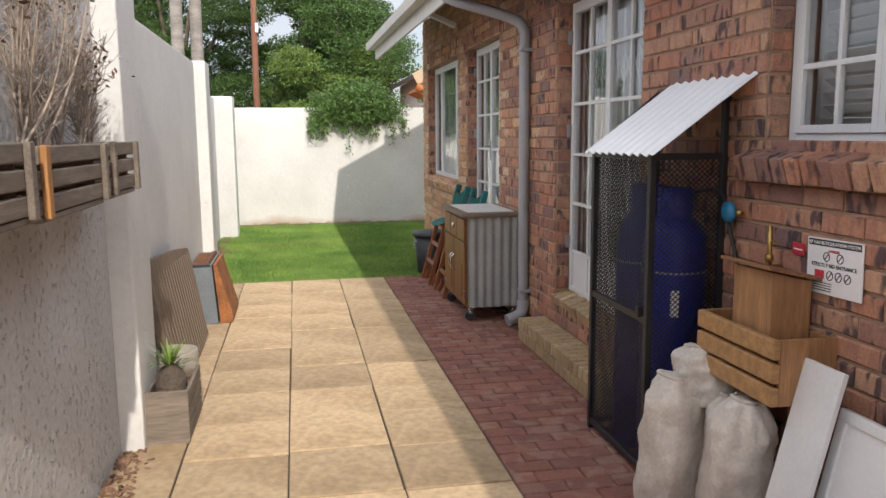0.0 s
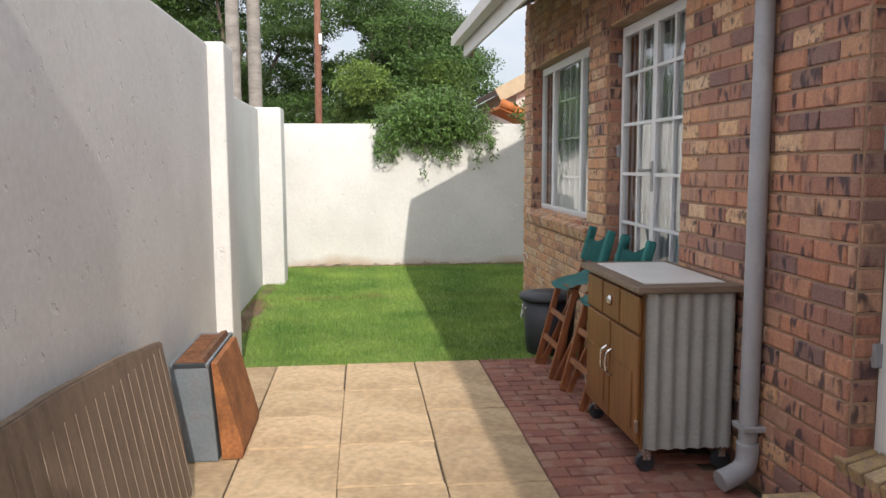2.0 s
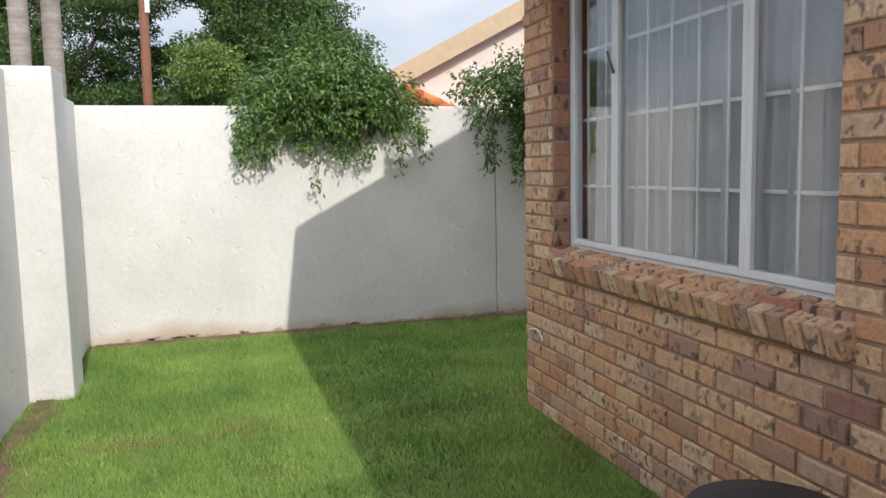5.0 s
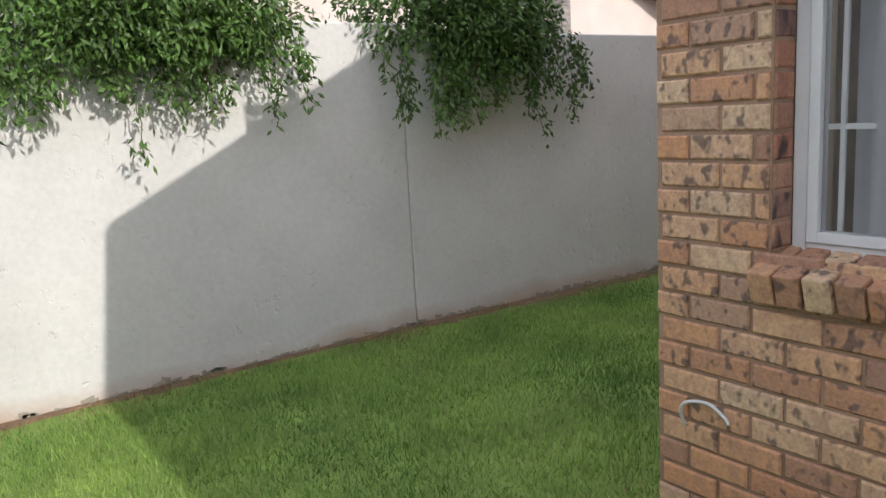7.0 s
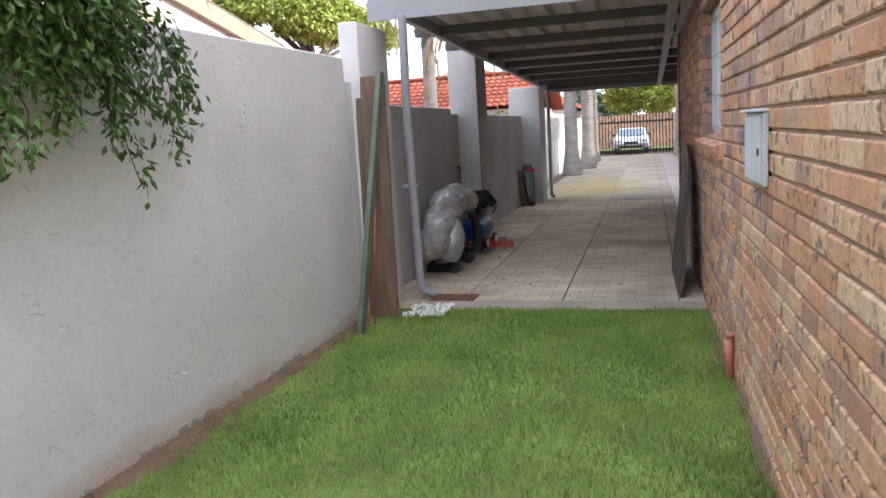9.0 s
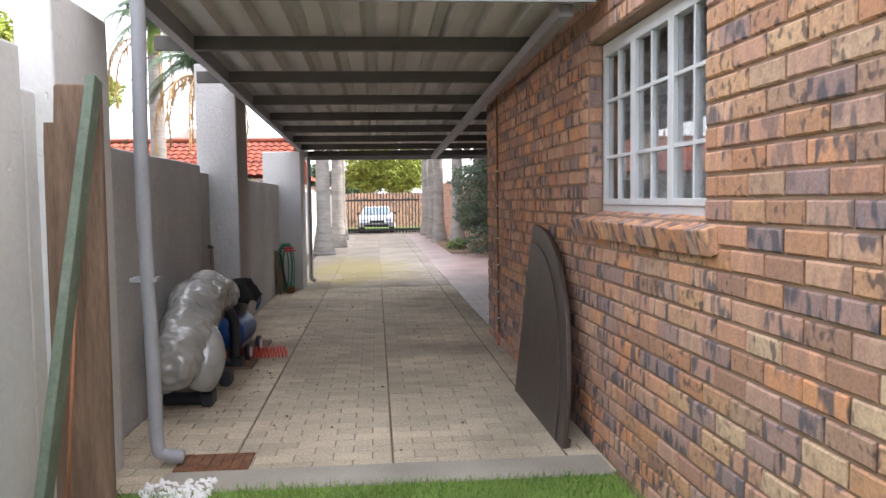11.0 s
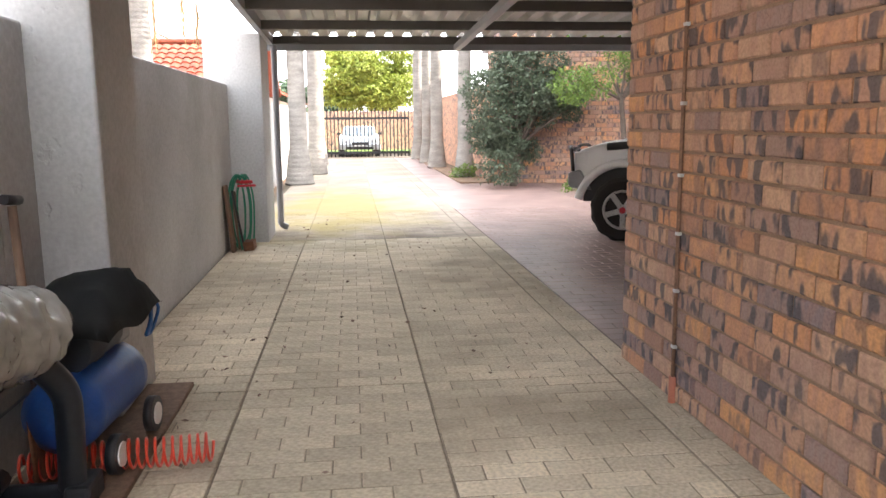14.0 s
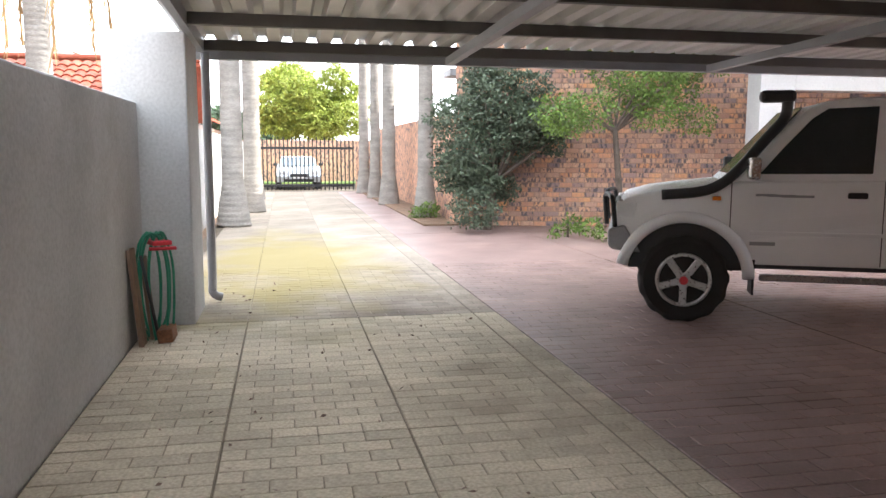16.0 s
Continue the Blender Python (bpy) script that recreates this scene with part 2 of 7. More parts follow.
DRIVE_BED = mat("dirty_concrete", (0.3, 0.25, 0.19), 0.9, spec=0.15, var=0.3, scale=1.5, fine=60, bump=0.3, stain=0.6, stain_col=(0.2, 0.16, 0.12))
# greyer weathered far bays, darkened further to stand in for shade there
DRIVE_FAR = mat("weathered_shade_toned_concrete", (0.35, 0.3, 0.25), 0.92, spec=0.15, var=0.25, scale=1.1, fine=60, bump=0.3, stain=0.6, stain_col=(0.15, 0.115, 0.1), rand=0.12)
DRIVE_RED = mat("red_stamped_concrete", (0.3, 0.205, 0.185), 0.45, spec=0.5, var=0.22, scale=1.3, fine=60, bump=0.25, stain=0.4, stain_col=(0.14, 0.07, 0.06), rand=0.12)
RED_BED = mat("dark_red_groove", (0.1, 0.06, 0.052), 0.7, var=0.3)
JOINT = mat("dark_joint", (0.1, 0.075, 0.05), 0.95, var=0.3)
STEEL_WHITE = mat("white_painted_steel", (0.66, 0.68, 0.70), 0.4, var=0.04, bump=0.05)
STEEL_GREY = mat("grey_painted_steel", (0.30, 0.31, 0.33), 0.45, var=0.06, bump=0.05)
PIPE = mat("grey_pipe_paint", (0.33, 0.34, 0.37), 0.5, var=0.06, bump=0.05)
ROOF_SHEET = mat("galvanised_sheet", (0.6, 0.59, 0.57), 0.5, metal=0.15, var=0.08, scale=3, bump=0.08)
PURLIN = mat("dark_grey_purlin", (0.10, 0.095, 0.09), 0.55, var=0.1)
GLASS = glass_mat("glass")
CURTAIN = mat("sheer_curtain", (0.86, 0.89, 0.93), 0.85, var=0.05, bump=0.1)
ROOM = mat("room_paint", (0.6, 0.59, 0.57), 0.9, var=0.05)


def moss_over(m, centre, reach, colour=(0.38, 0.36, 0.05)):
    """A mossy stain of its own shape round a place on the ground."""
    t = m.node_tree
    b = t.nodes["Principled BSDF"]
    src = b.inputs["Base Color"].links[0].from_socket
    ge, ns = t.nodes.new("ShaderNodeNewGeometry"), t.nodes.new("ShaderNodeTexNoise")
    ns.inputs["Scale"].default_value, ns.inputs["Detail"].default_value = 1.4, 6
    t.links.new(ge.outputs["Position"], ns.inputs["Vector"])
    sub = t.nodes.new("ShaderNodeVectorMath")
    sub.operation = "SUBTRACT"
    sub.inputs[1].default_value = centre
    t.links.new(ge.outputs["Position"], sub.inputs[0])
    sc = t.nodes.new("ShaderNodeVectorMath")
    sc.operation = "MULTIPLY"
    sc.inputs[1].default_value = reach
    t.links.new(sub.outputs[0], sc.inputs[0])
    ln = t.nodes.new("ShaderNodeVectorMath")
    ln.operation = "LENGTH"
    t.links.new(sc.outputs[0], ln.inputs[0])
    ad = t.nodes.new("ShaderNodeMath")
    ad.operation = "MULTIPLY_ADD"
    ad.inputs[1].default_value, ad.inputs[2].default_value = 1.6, -0.8
    t.links.new(ns.outputs["Fac"], ad.inputs[0])
    su = t.nodes.new("ShaderNodeMath")
    su.operation = "ADD"
    t.links.new(ad.outputs[0], su.inputs[0])
    t.links.new(ln.outputs["Value"], su.inputs[1])
    mr = t.nodes.new("ShaderNodeMapRange")
    mr.inputs[1].default_value, mr.inputs[2].default_value = 0.4, 1.1
    mr.inputs[3].default_value, mr.inputs[4].default_value = 0.8, 0.0
    t.links.new(su.outputs[0], mr.inputs[0])
    mx = t.nodes.new("ShaderNodeMix")
    mx.data_type = "RGBA"
    mx.inputs[7].default_value = (*colour, 1)
    t.links.new(mr.outputs[0], mx.inputs[0])
    t.links.new(src, mx.inputs[6])
    t.links.new(mx.outputs[2], b.inputs["Base Color"])


for dm_ in (DRIVE, DRIVE_BED, DRIVE_FAR):
    moss_over(dm_, (18.6, 13.0, 0.0), (0.27, 0.8, 1.0), (0.27, 0.22, 0.09))
moss_over(WHITE_PLASTER, (0.5, 14.07, -0.12), (0.0, 2.0, 4.5), (0.42, 0.3, 0.2))


def pitted(m, scale=16.0, depth=0.9, rare=0.42, deep=0.006):
    """Small scattered pock marks over the relief that a material has."""
    t = m.node_tree
    b = t.nodes["Principled BSDF"]
    old = b.inputs["Normal"].links[0].from_socket
    ge, vo, mr, bp = (t.nodes.new(k) for k in ("ShaderNodeNewGeometry", "ShaderNodeTexVoronoi", "ShaderNodeMapRange", "ShaderNodeBump"))
    vo.inputs["Scale"].default_value = scale
    mr.inputs[1].default_value, mr.inputs[2].default_value = 0.3, 0.5
    # wandering shapes, and each mark with a size of its own
    ns, off, big, su = (t.nodes.new(k) for k in ("ShaderNodeTexNoise", "ShaderNodeVectorMath", "ShaderNodeSeparateColor", "ShaderNodeMath"))
    ns.inputs["Scale"].default_value, ns.inputs["Detail"].default_value = scale * 1.6, 3
    off.operation = "MULTIPLY_ADD"
    off.inputs[1].default_value = (1.6 / scale, 1.6 / scale, 1.6 / scale)
    t.links.new(ge.outputs["Position"], ns.inputs["Vector"])
    t.links.new(ns.outputs["Color"], off.inputs[0])
    t.links.new(ge.outputs["Position"], off.inputs[2])
    t.links.new(off.outputs[0], vo.inputs["Vector"])
    t.links.new(vo.outputs["Color"], big.inputs[0])
    su.operation = "MULTIPLY_ADD"
    su.inputs[1].default_value = rare
    t.links.new(big.outputs[0], su.inputs[0])
    t.links.new(vo.outputs["Distance"], su.inputs[2])
    t.links.new(su.outputs[0], mr.inputs[0])
    bp.inputs["Strength"].default_value, bp.inputs["Distance"].default_value = depth, deep
    t.links.new(mr.outputs[0], bp.inputs["Height"])
    t.links.new(old, bp.inputs["Normal"])
    t.links.new(bp.outputs["Normal"], b.inputs["Normal"])


pitted(WHITE_PLASTER, 15.0, 0.6, 1.6)
pitted(GREY_PLASTER, 14.0, 0.4, 1.8)
pitted(ROUGH_PLASTER, 26.0, 1.0, 0.7, 0.012)

# ---- shape helpers ----
def mesh_of(name, verts, faces, material, smooth=False):
    me = bpy.data.meshes.new(name)
    me.from_pydata([tuple(v) for v in verts], [], faces)
    me.materials.append(material)
    if smooth:
        me.polygons.foreach_set("use_smooth", [True] * len(me.polygons))
    me.update()
    return me


def bm_box(bm, x0, x1, y0, y1, z0, z1, m=None, bevel=0.0):
    r = bmesh.ops.create_cube(bm, size=1.0)
    vs = r["verts"]
    mm = Matrix.Translation(((x0 + x1) / 2, (y0 + y1) / 2, (z0 + z1) / 2)) @ Matrix.Diagonal((abs(x1 - x0), abs(y1 - y0), abs(z1 - z0), 1))
    bmesh.ops.transform(bm, matrix=(m @ mm) if m else mm, verts=vs)
    if bevel:
        es = list({e for v in vs for e in v.link_edges})
        bmesh.ops.bevel(bm, geom=es, offset=bevel, segments=2, affect="EDGES", profile=0.5)


def box(x0, x1, y0, y1, z0, z1, bevel=0.0, m=None):
    bm = bmesh.new()
    bm_box(bm, x0, x1, y0, y1, z0, z1, m, bevel)
    return bm


def bm_tube(bm, pts, r, seg=10, cap=True, radii=None):
    """A round tube along points."""
    pts = [Vector(p) for p in pts]
    rings = []
    up = Vector((0, 0, 1))
    prev = None
    for i, p in enumerate(pts):
        d = (pts[min(i + 1, len(pts) - 1)] - pts[max(i - 1, 0)]).normalized()
        if prev is None:
            a = d.cross(up if abs(d.z) < 0.9 else Vector((1, 0, 0))).normalized()
        else:
            a = (prev - d * prev.dot(d)).normalized()
        prev = a
        c = d.cross(a)
        rr = radii[i] if radii else r
        rings.append([bm.verts.new(p + (a * math.cos(k * math.tau / seg) + c * math.sin(k * math.tau / seg)) * rr) for k in range(seg)])
    for i in range(len(rings) - 1):
        for k in range(seg):
            f = bm.faces.new((rings[i][k], rings[i][(k + 1) % seg], rings[i + 1][(k + 1) % seg], rings[i + 1][k]))
            f.smooth = True
    if cap:
        bm.faces.new(rings[0][::-1])
        bm.faces.new(rings[-1])


def tube(pts, r, seg=10, radii=None, cap=True):
    bm = bmesh.new()
    bm_tube(bm, pts, r, seg, cap, radii)
    return bm


def prism(outline, depth, bevel=0.0, m=None):
    """An outline in x, z extruded along y from 0 to depth."""
    bm = bmesh.new()
    f = bm.faces.new([bm.verts.new((x, 0, z)) for x, z in outline])
    r = bmesh.ops.extrude_face_region(bm, geom=[f])
    bmesh.ops.translate(bm, vec=(0, depth, 0), verts=[v for v in r["geom"] if isinstance(v, bmesh.types.BMVert)])
    bmesh.ops.recalc_face_normals(bm, faces=bm.faces)
    if bevel:
        bmesh.ops.bevel(bm, geom=list(bm.edges), offset=bevel, segments=2, affect="EDGES", profile=0.5)
    if m:
        bmesh.ops.transform(bm, matrix=m, verts=bm.verts)
    return bm


def arc(points, n=6):
    """A smooth line through points (Catmull-Rom)."""
    p = [Vector(q) for q in points]
    out = []
    for i in range(len(p) - 1):
        a, b, c, d = p[max(i - 1, 0)], p[i], p[i + 1], p[min(i + 2, len(p) - 1)]
        for k in range(n):
            s = k / n
            out.append(0.5 * ((2 * b) + (c - a) * s + (2 * a - 5 * b + 4 * c - d) * s * s + (3 * b - a - 3 * c + d) * s ** 3))
    out.append(p[-1])
    return out


def lathe(profile, seg=24):
    """A round body from (radius, z) pairs."""
    bm = bmesh.new()
    rings = [[bm.verts.new((r * math.cos(k * math.tau / seg), r * math.sin(k * math.tau / seg), z)) for k in range(seg)] for r, z in profile]
    for a, b in zip(rings, rings[1:]):
        for k in range(seg):
            bm.faces.new((a[k], a[(k + 1) % seg], b[(k + 1) % seg], b[k])).smooth = True
    bm.faces.new(rings[0][::-1])
    bm.faces.new(rings[-1])
    return bm


def part(name, bm, material, parent=None, label="", m=None, smooth=False):
    """Links a bmesh as one mesh object under a thing or part."""
    me = bpy.data.meshes.new(name)
    if smooth:
        for f in bm.faces:
            f.smooth = True
    bm.to_mesh(me)
    bm.free()
    me.materials.append(material)
    ob = new(name, me)
    if m is not None:
        ob.matrix_basis = m
    if parent is not None:
        ob.parent = parent
    if label:
        ob["label"] = label
    return ob


def thing(name, m, label, category, group=""):
    """An empty at the thing's base that holds its parts."""
    ob = new(name)
    ob.empty_display_size = 0.1
    ob.matrix_basis = m
    return tagged(ob, label, category, group)


def structure(name, bm, material, label, category="", m=None):
    return tagged(part(name, bm, material, None, "", m), label, category or name.split("_")[0], kind="structure")


def holed(length, z0, z1, thick, holes):
    """A wall along x from 0, its face at y = 0 and its body behind (y < 0), with openings (u0, u1, w0, w1)."""
    bm = bmesh.new()
    us = sorted({0.0, length, *[h[0] for h in holes], *[h[1] for h in holes]})
    for a, b in zip(us, us[1:]):
        mid = (a + b) / 2
        spans = [(z0, z1)]
        for h in holes:
            if h[0] <= mid <= h[1]:
                spans = [s for lo, hi in spans for s in ((lo, min(hi, h[2])), (max(lo, h[3]), hi)) if s[1] - s[0] > 1e-4]
        for lo, hi in spans:
            bm_box(bm, a, b, -thick, 0, lo, hi)
    bmesh.ops.remove_doubles(bm, verts=bm.verts, dist=0.0005)
    return bm


def brick_shape(l, h, d, c=0.006):
    """A brick face of length l and height h that stands d proud, with worn arrises."""
    v = [(0, 0, 0), (l, 0, 0), (l, 0, h), (0, 0, h), (0, d - c, 0), (l, d - c, 0), (l, d - c, h), (0, d - c, h), (c, d, c), (l - c, d, c), (l - c, d, h - c), (c, d, h - c)]
    f = [(0, 4, 5, 1), (1, 5, 6, 2), (2, 6, 7, 3), (3, 7, 4, 0), (4, 8, 9, 5), (5, 9, 10, 6), (6, 10, 11, 7), (7, 11, 8, 4), (8, 11, 10, 9)]
    return v, f


COURSE, STRETCH = 0.085, 0.2195


def lay_bricks(wall, length, z0, z1, holes, pick, near, seed, proud=0.011, joint=0.0125):
    """Brings bricks onto a wall: those with near(u, w) as parts of their own, the others joined."""
    rng = random.Random(seed)
    shared = {}
    rest = {}
    count = 0
    rows = int(round((z1 - z0) / COURSE))
    for r in range(rows):
        w = z0 + r * COURSE
        u = -STRETCH / 2 if r % 2 else 0.0
        while u < length:
            a, b = max(u, 0), min(u + STRETCH, length)
            u += STRETCH
            spans = [(a, b)]
            for h in holes:
                if w + COURSE * 0.6 > h[2] and w + COURSE * 0.4 < h[3]:
                    spans = [s for lo, hi in spans for s in ((lo, min(hi, h[0])), (max(lo, h[1]), hi)) if s[1] - s[0] > 0.03]
            for lo, hi in spans:
                l = round(hi - lo - joint, 3)
                if l < 0.025:
                    continue
                dz, dp = rng.uniform(-0.0015, 0.0015), rng.uniform(-0.0025, 0.002)
                material = pick(lo, w, rng)
                if near(lo, w) and count < 300:
                    count += 1
                    if (l, material) not in shared:
                        shared[l, material] = mesh_of("brick", *brick_shape(l, COURSE - joint, proud + 0.004), material)
                    ob = new("brick", shared[l, material])
                    ob.parent = wall
                    ob.location = (lo + joint / 2, -0.004 + dp, w + joint / 2 + dz)
                else:
                    v, f = brick_shape(l, COURSE - joint, proud + 0.004)
                    rest_v, rest_f = rest.setdefault(material, ([], []))
                    k = len(rest_v)
                    rest_v += [(x + lo + joint / 2, y - 0.004 + dp, z + w + joint / 2 + dz) for x, y, z in v]
                    rest_f += [tuple(i + k for i in q) for q in f]
    for material, (rest_v, rest_f) in rest.items():
        ob = new("brickwork", mesh_of("brickwork", rest_v, rest_f, material))
        ob.parent = wall
        ob["kind"] = "stuff"

# ---- ground and paving ----
structure("ground", box(-250, 250, -250, 250, -0.5, -0.03), SOIL, "bare brown soil and verge that reaches the horizon", "ground")
structure("lawn", box(-1.25, 6.86, 8.46, 14.1, -0.03, 0.0), LAWN, "short green lawn round the corner of the house", "lawn")

PAV_X = [-0.96, -0.59, -0.08, 0.43, 0.925]
structure("paving_bed", box(-1.0, 0.93, -5.0, 8.45, -0.06, -0.012), JOINT, "dark bedding between the sandstone paving slabs", "pavement")


def slab_shape(w, l, h=0.03, c=0.006, seed=0):
    r = random.Random(seed)
    j = lambda: r.uniform(-0.004, 0.004) * min(1.0, w * 4)
    t = [(c + j(), c + j(), h), (w - c + j(), c + j(), h + j() * 0.5), (w - c + j(), l - c + j(), h), (c + j(), l - c + j(), h + j() * 0.5)]
    v = [(0, 0, 0), (w, 0, 0), (w, l, 0), (0, l, 0), (0, 0, h - c), (w, 0, h - c), (w, l, h - c), (0, l, h - c)] + t
    f = [(0, 1, 5, 4), (1, 2, 6, 5), (2, 3, 7, 6), (3, 0, 4, 7), (4, 5, 9, 8), (5, 6, 10, 9), (6, 7, 11, 10), (7, 4, 8, 11), (8, 9, 10, 11)]
    return v, f


# ---- driveway base ----
structure("driveway_bed", box(6.88, 45, 4.0, 14.2, -0.06, -0.012), JOINT, "dark bed under the stamped concrete driveway", "driveway")

# ---- the house ----
H1 = pose(1.86, -5.0, 0, 0, 0, 90)
H2 = pose(1.86, 11.26, 0, 0, 0, 0.79)
L1, L2, TOP = 16.257, 9.08, 2.805
HOLES1 = [(6.35, 7.84, 1.50, 2.55), (8.98, 10.37, 0.38, 2.47), (11.97, 13.33, 0.38, 2.47), (13.8, 15.86, 0.99, 2.47)]
HOLES2 = [(4.05, 5.55, 1.28, 2.21)]
wall_west = structure("wall_west", holed(L1, -0.05, 3.13, 0.22, HOLES1), MORTAR, "red-brown face brick house wall with recessed joints", "brick wall", H1)
wall_north = structure("wall_north", holed(L2, -0.05, TOP, 0.22, HOLES2), MORTAR, "tan and orange face brick gable wall of the house", "brick wall", H2 @ pose(0.003, 0, 0))
wall_east = structure("wall_east", holed(7.0, -0.05, TOP, 0.22, []), MORTAR, "face brick end wall of the house beside the carport", "brick wall", H2 @ pose(L2, -0.003, 0, 0, 0, -90))


def gable():
    o = [(0.0, TOP), (L2, TOP), (L2, TOP + 0.25), (L2 / 2, TOP + 0.25 + L2 / 2 * 0.51), (0.0, TOP + 0.25)]
    return prism([(x, z) for x, z in o], -0.2)


structure("gable_north", gable(), BRICK_TAN, "brick gable above the wall, under the roof", "gable", H2 @ pose(0.003, 0.0, 0))


def roof():
    bm = bmesh.new()
    e0, e1 = Vector((1.05, 11.15, 2.86)), Vector((1.3, -6.0, 2.86))
    ridge = 6.4
    up = (ridge - 1.05) * 0.51
    for s in (0, 1):
        if s == 0:
            a, b, c, d = e0, e1, Vector((ridge, -6, 2.86 + up)), Vector((ridge, 11.35, 2.86 + up))
        else:
            a, b, c, d = Vector((ridge, 11.35, 2.86 + up)), Vector((ridge, -6, 2.86 + up)), Vector((11.4, -6, 2.9)), Vector((11.4, 11.35, 2.9))
        vs = [bm.verts.new(p) for p in (a, b, c, d)] + [bm.verts.new(p - Vector((0, 0, 0.08))) for p in (a, b, c, d)]
        for f in ((0, 1, 2, 3), (7, 6, 5, 4), (0, 4, 5, 1), (1, 5, 6, 2), (2, 6, 7, 3), (3, 7, 4, 0)):
            bm.faces.new([vs[i] for i in f])
    bmesh.ops.recalc_face_normals(bm, faces=bm.faces)
    return bm


ROOF_TILE = mat("dark_roof_tile", (0.16, 0.13, 0.12), 0.8, var=0.2, scale=8, bump=0.4)
structure("roof", roof(), ROOF_TILE, "pitched roof over the brick house with an overhanging eave", "roof")

# rooms behind the openings
ROOM_FLOOR = box(2.1, 10.6, -5, 11.0, 0.0, 0.3)
structure("floor", ROOM_FLOOR, ROOM, "plain floor inside the house", "floor")
structure("ceiling", box(2.1, 10.6, -5, 11.0, 2.62, 2.7), ROOM, "plain ceiling inside the house", "ceiling")
structure("wall_inner", box(4.6, 4.7, -5, 11.0, 0.3, 2.62), ROOM, "plain inner wall behind the rooms", "wall")

# ---- garden walls ----
structure("wall_garden_near", box(-1.15, -0.9, -6, 3.9, -0.05, 2.5, 0.012), ROUGH_PLASTER, "rough grey plastered garden wall", "garden wall")
structure("pier_near", box(-1.16, -0.79, 3.9, 4.35, -0.05, 2.5, 0.012), WHITE_PLASTER, "white plastered pier of the garden wall", "pier")
structure("wall_garden_mid", box(-1.2, -0.96, 4.35, 8.14, -0.05, 2.3, 0.012), WHITE_PLASTER, "white plastered garden wall with a rough face", "garden wall")
structure("pier_mid", box(-1.25, -0.85, 8.14, 8.5, -0.05, 2.31, 0.012), WHITE_PLASTER, "white plastered pier of the garden wall", "pier")
structure("wall_garden_far", box(-1.4, -1.19, 8.5, 12.4, -0.05, 2.16, 0.012), WHITE_PLASTER, "white plastered garden wall beside the lawn", "garden wall")
structure("pier_far", box(-1.4, -0.92, 12.4, 12.8, -0.05, 2.18, 0.012), WHITE_PLASTER, "white plastered pier beside the lawn", "pier")
structure("wall_garden_end", box(-1.4, -1.05, 12.8, 14.1, -0.05, 2.1, 0.012), WHITE_PLASTER, "white plastered garden wall at the lawn's corner", "garden wall")
structure("wall_back", box(-1.3, 2.72, 14.07, 14.29, -0.05, 2.07, 0.012), WHITE_PLASTER, "white plastered boundary wall behind the lawn", "boundary wall")
BW = pose(2.724, 14.075, 0, 0, 0, -2.0)
structure("wall_passage", box(0, 3.76, 0, 0.22, -0.05, 2.02, 0.012, BW), WHITE_PLASTER, "white plastered boundary wall along the passage", "boundary wall")
structure("wall_passage_low", box(3.764, 4.5, 0.003, 0.22, -0.05, 1.85, 0.012, BW), WHITE_PLASTER, "lower white plastered end of the boundary wall", "boundary wall")
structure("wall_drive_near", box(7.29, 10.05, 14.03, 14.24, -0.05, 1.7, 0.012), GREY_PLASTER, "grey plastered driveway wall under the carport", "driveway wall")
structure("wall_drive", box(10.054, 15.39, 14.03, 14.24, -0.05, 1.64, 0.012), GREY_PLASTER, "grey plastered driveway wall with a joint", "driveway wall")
structure("wall_drive_far", box(16.75, 34, 14.35, 14.55, -0.05, 1.65, 0.012), WHITE_PLASTER, "white driveway wall beside the palms", "driveway wall")
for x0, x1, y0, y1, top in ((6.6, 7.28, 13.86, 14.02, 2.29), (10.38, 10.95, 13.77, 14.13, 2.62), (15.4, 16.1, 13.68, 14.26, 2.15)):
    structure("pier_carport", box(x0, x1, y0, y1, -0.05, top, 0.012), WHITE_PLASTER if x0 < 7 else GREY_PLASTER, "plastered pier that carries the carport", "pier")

# ---- carport ----
CP = pose(7.0, 0, 2.36, 0, 1.45, 0)


def sheet():
    """Ribbed roof sheeting, ribs along x."""
    bm = bmesh.new()
    prof = []
    y = 6.5
    while y < 13.7:
        prof += [(y, 0.0), (y + 0.1, 0.0), (y + 0.12, 0.055), (y + 0.18, 0.055)]
        y += 0.21
    a = [bm.verts.new((0, y, 0.085 + z)) for y, z in prof]
    b = [bm.verts.new((9.35, y, 0.085 + z)) for y, z in prof]
    for i in range(len(prof) - 1):
        bm.faces.new((a[i], a[i + 1], b[i + 1], b[i]))
    return bm


carport = thing("carport", CP, "lean-to carport of ribbed steel sheets on dark purlins", "carport")
part("roof_sheet", sheet(), ROOF_SHEET, carport, "ribbed galvanised roof sheeting")
for i in range(9):
    x = 0.05 + i * 1.15
    bm = bmesh.new()
    y0 = 11.46 if x < 3.95 else 6.5
    bm_box(bm, x, x + 0.05, y0, 13.88 if x < 3.3 else 13.63, 0.0, 0.085)
    part("purlin", bm, PURLIN, carport)
for y in (11.54, 9.0):
    x0 = 0.1 if y > 11 else 4.0
    part("beam", box(x0, 9.3, y - 0.035, y + 0.035, -0.07, -0.004), STEEL_GREY, carport, "pale grey steel beam")
part("edge_beam", box(0.06, 9.3, 13.635, 13.69, -0.01, 0.125), STEEL_GREY, carport, "grey steel edge trim")
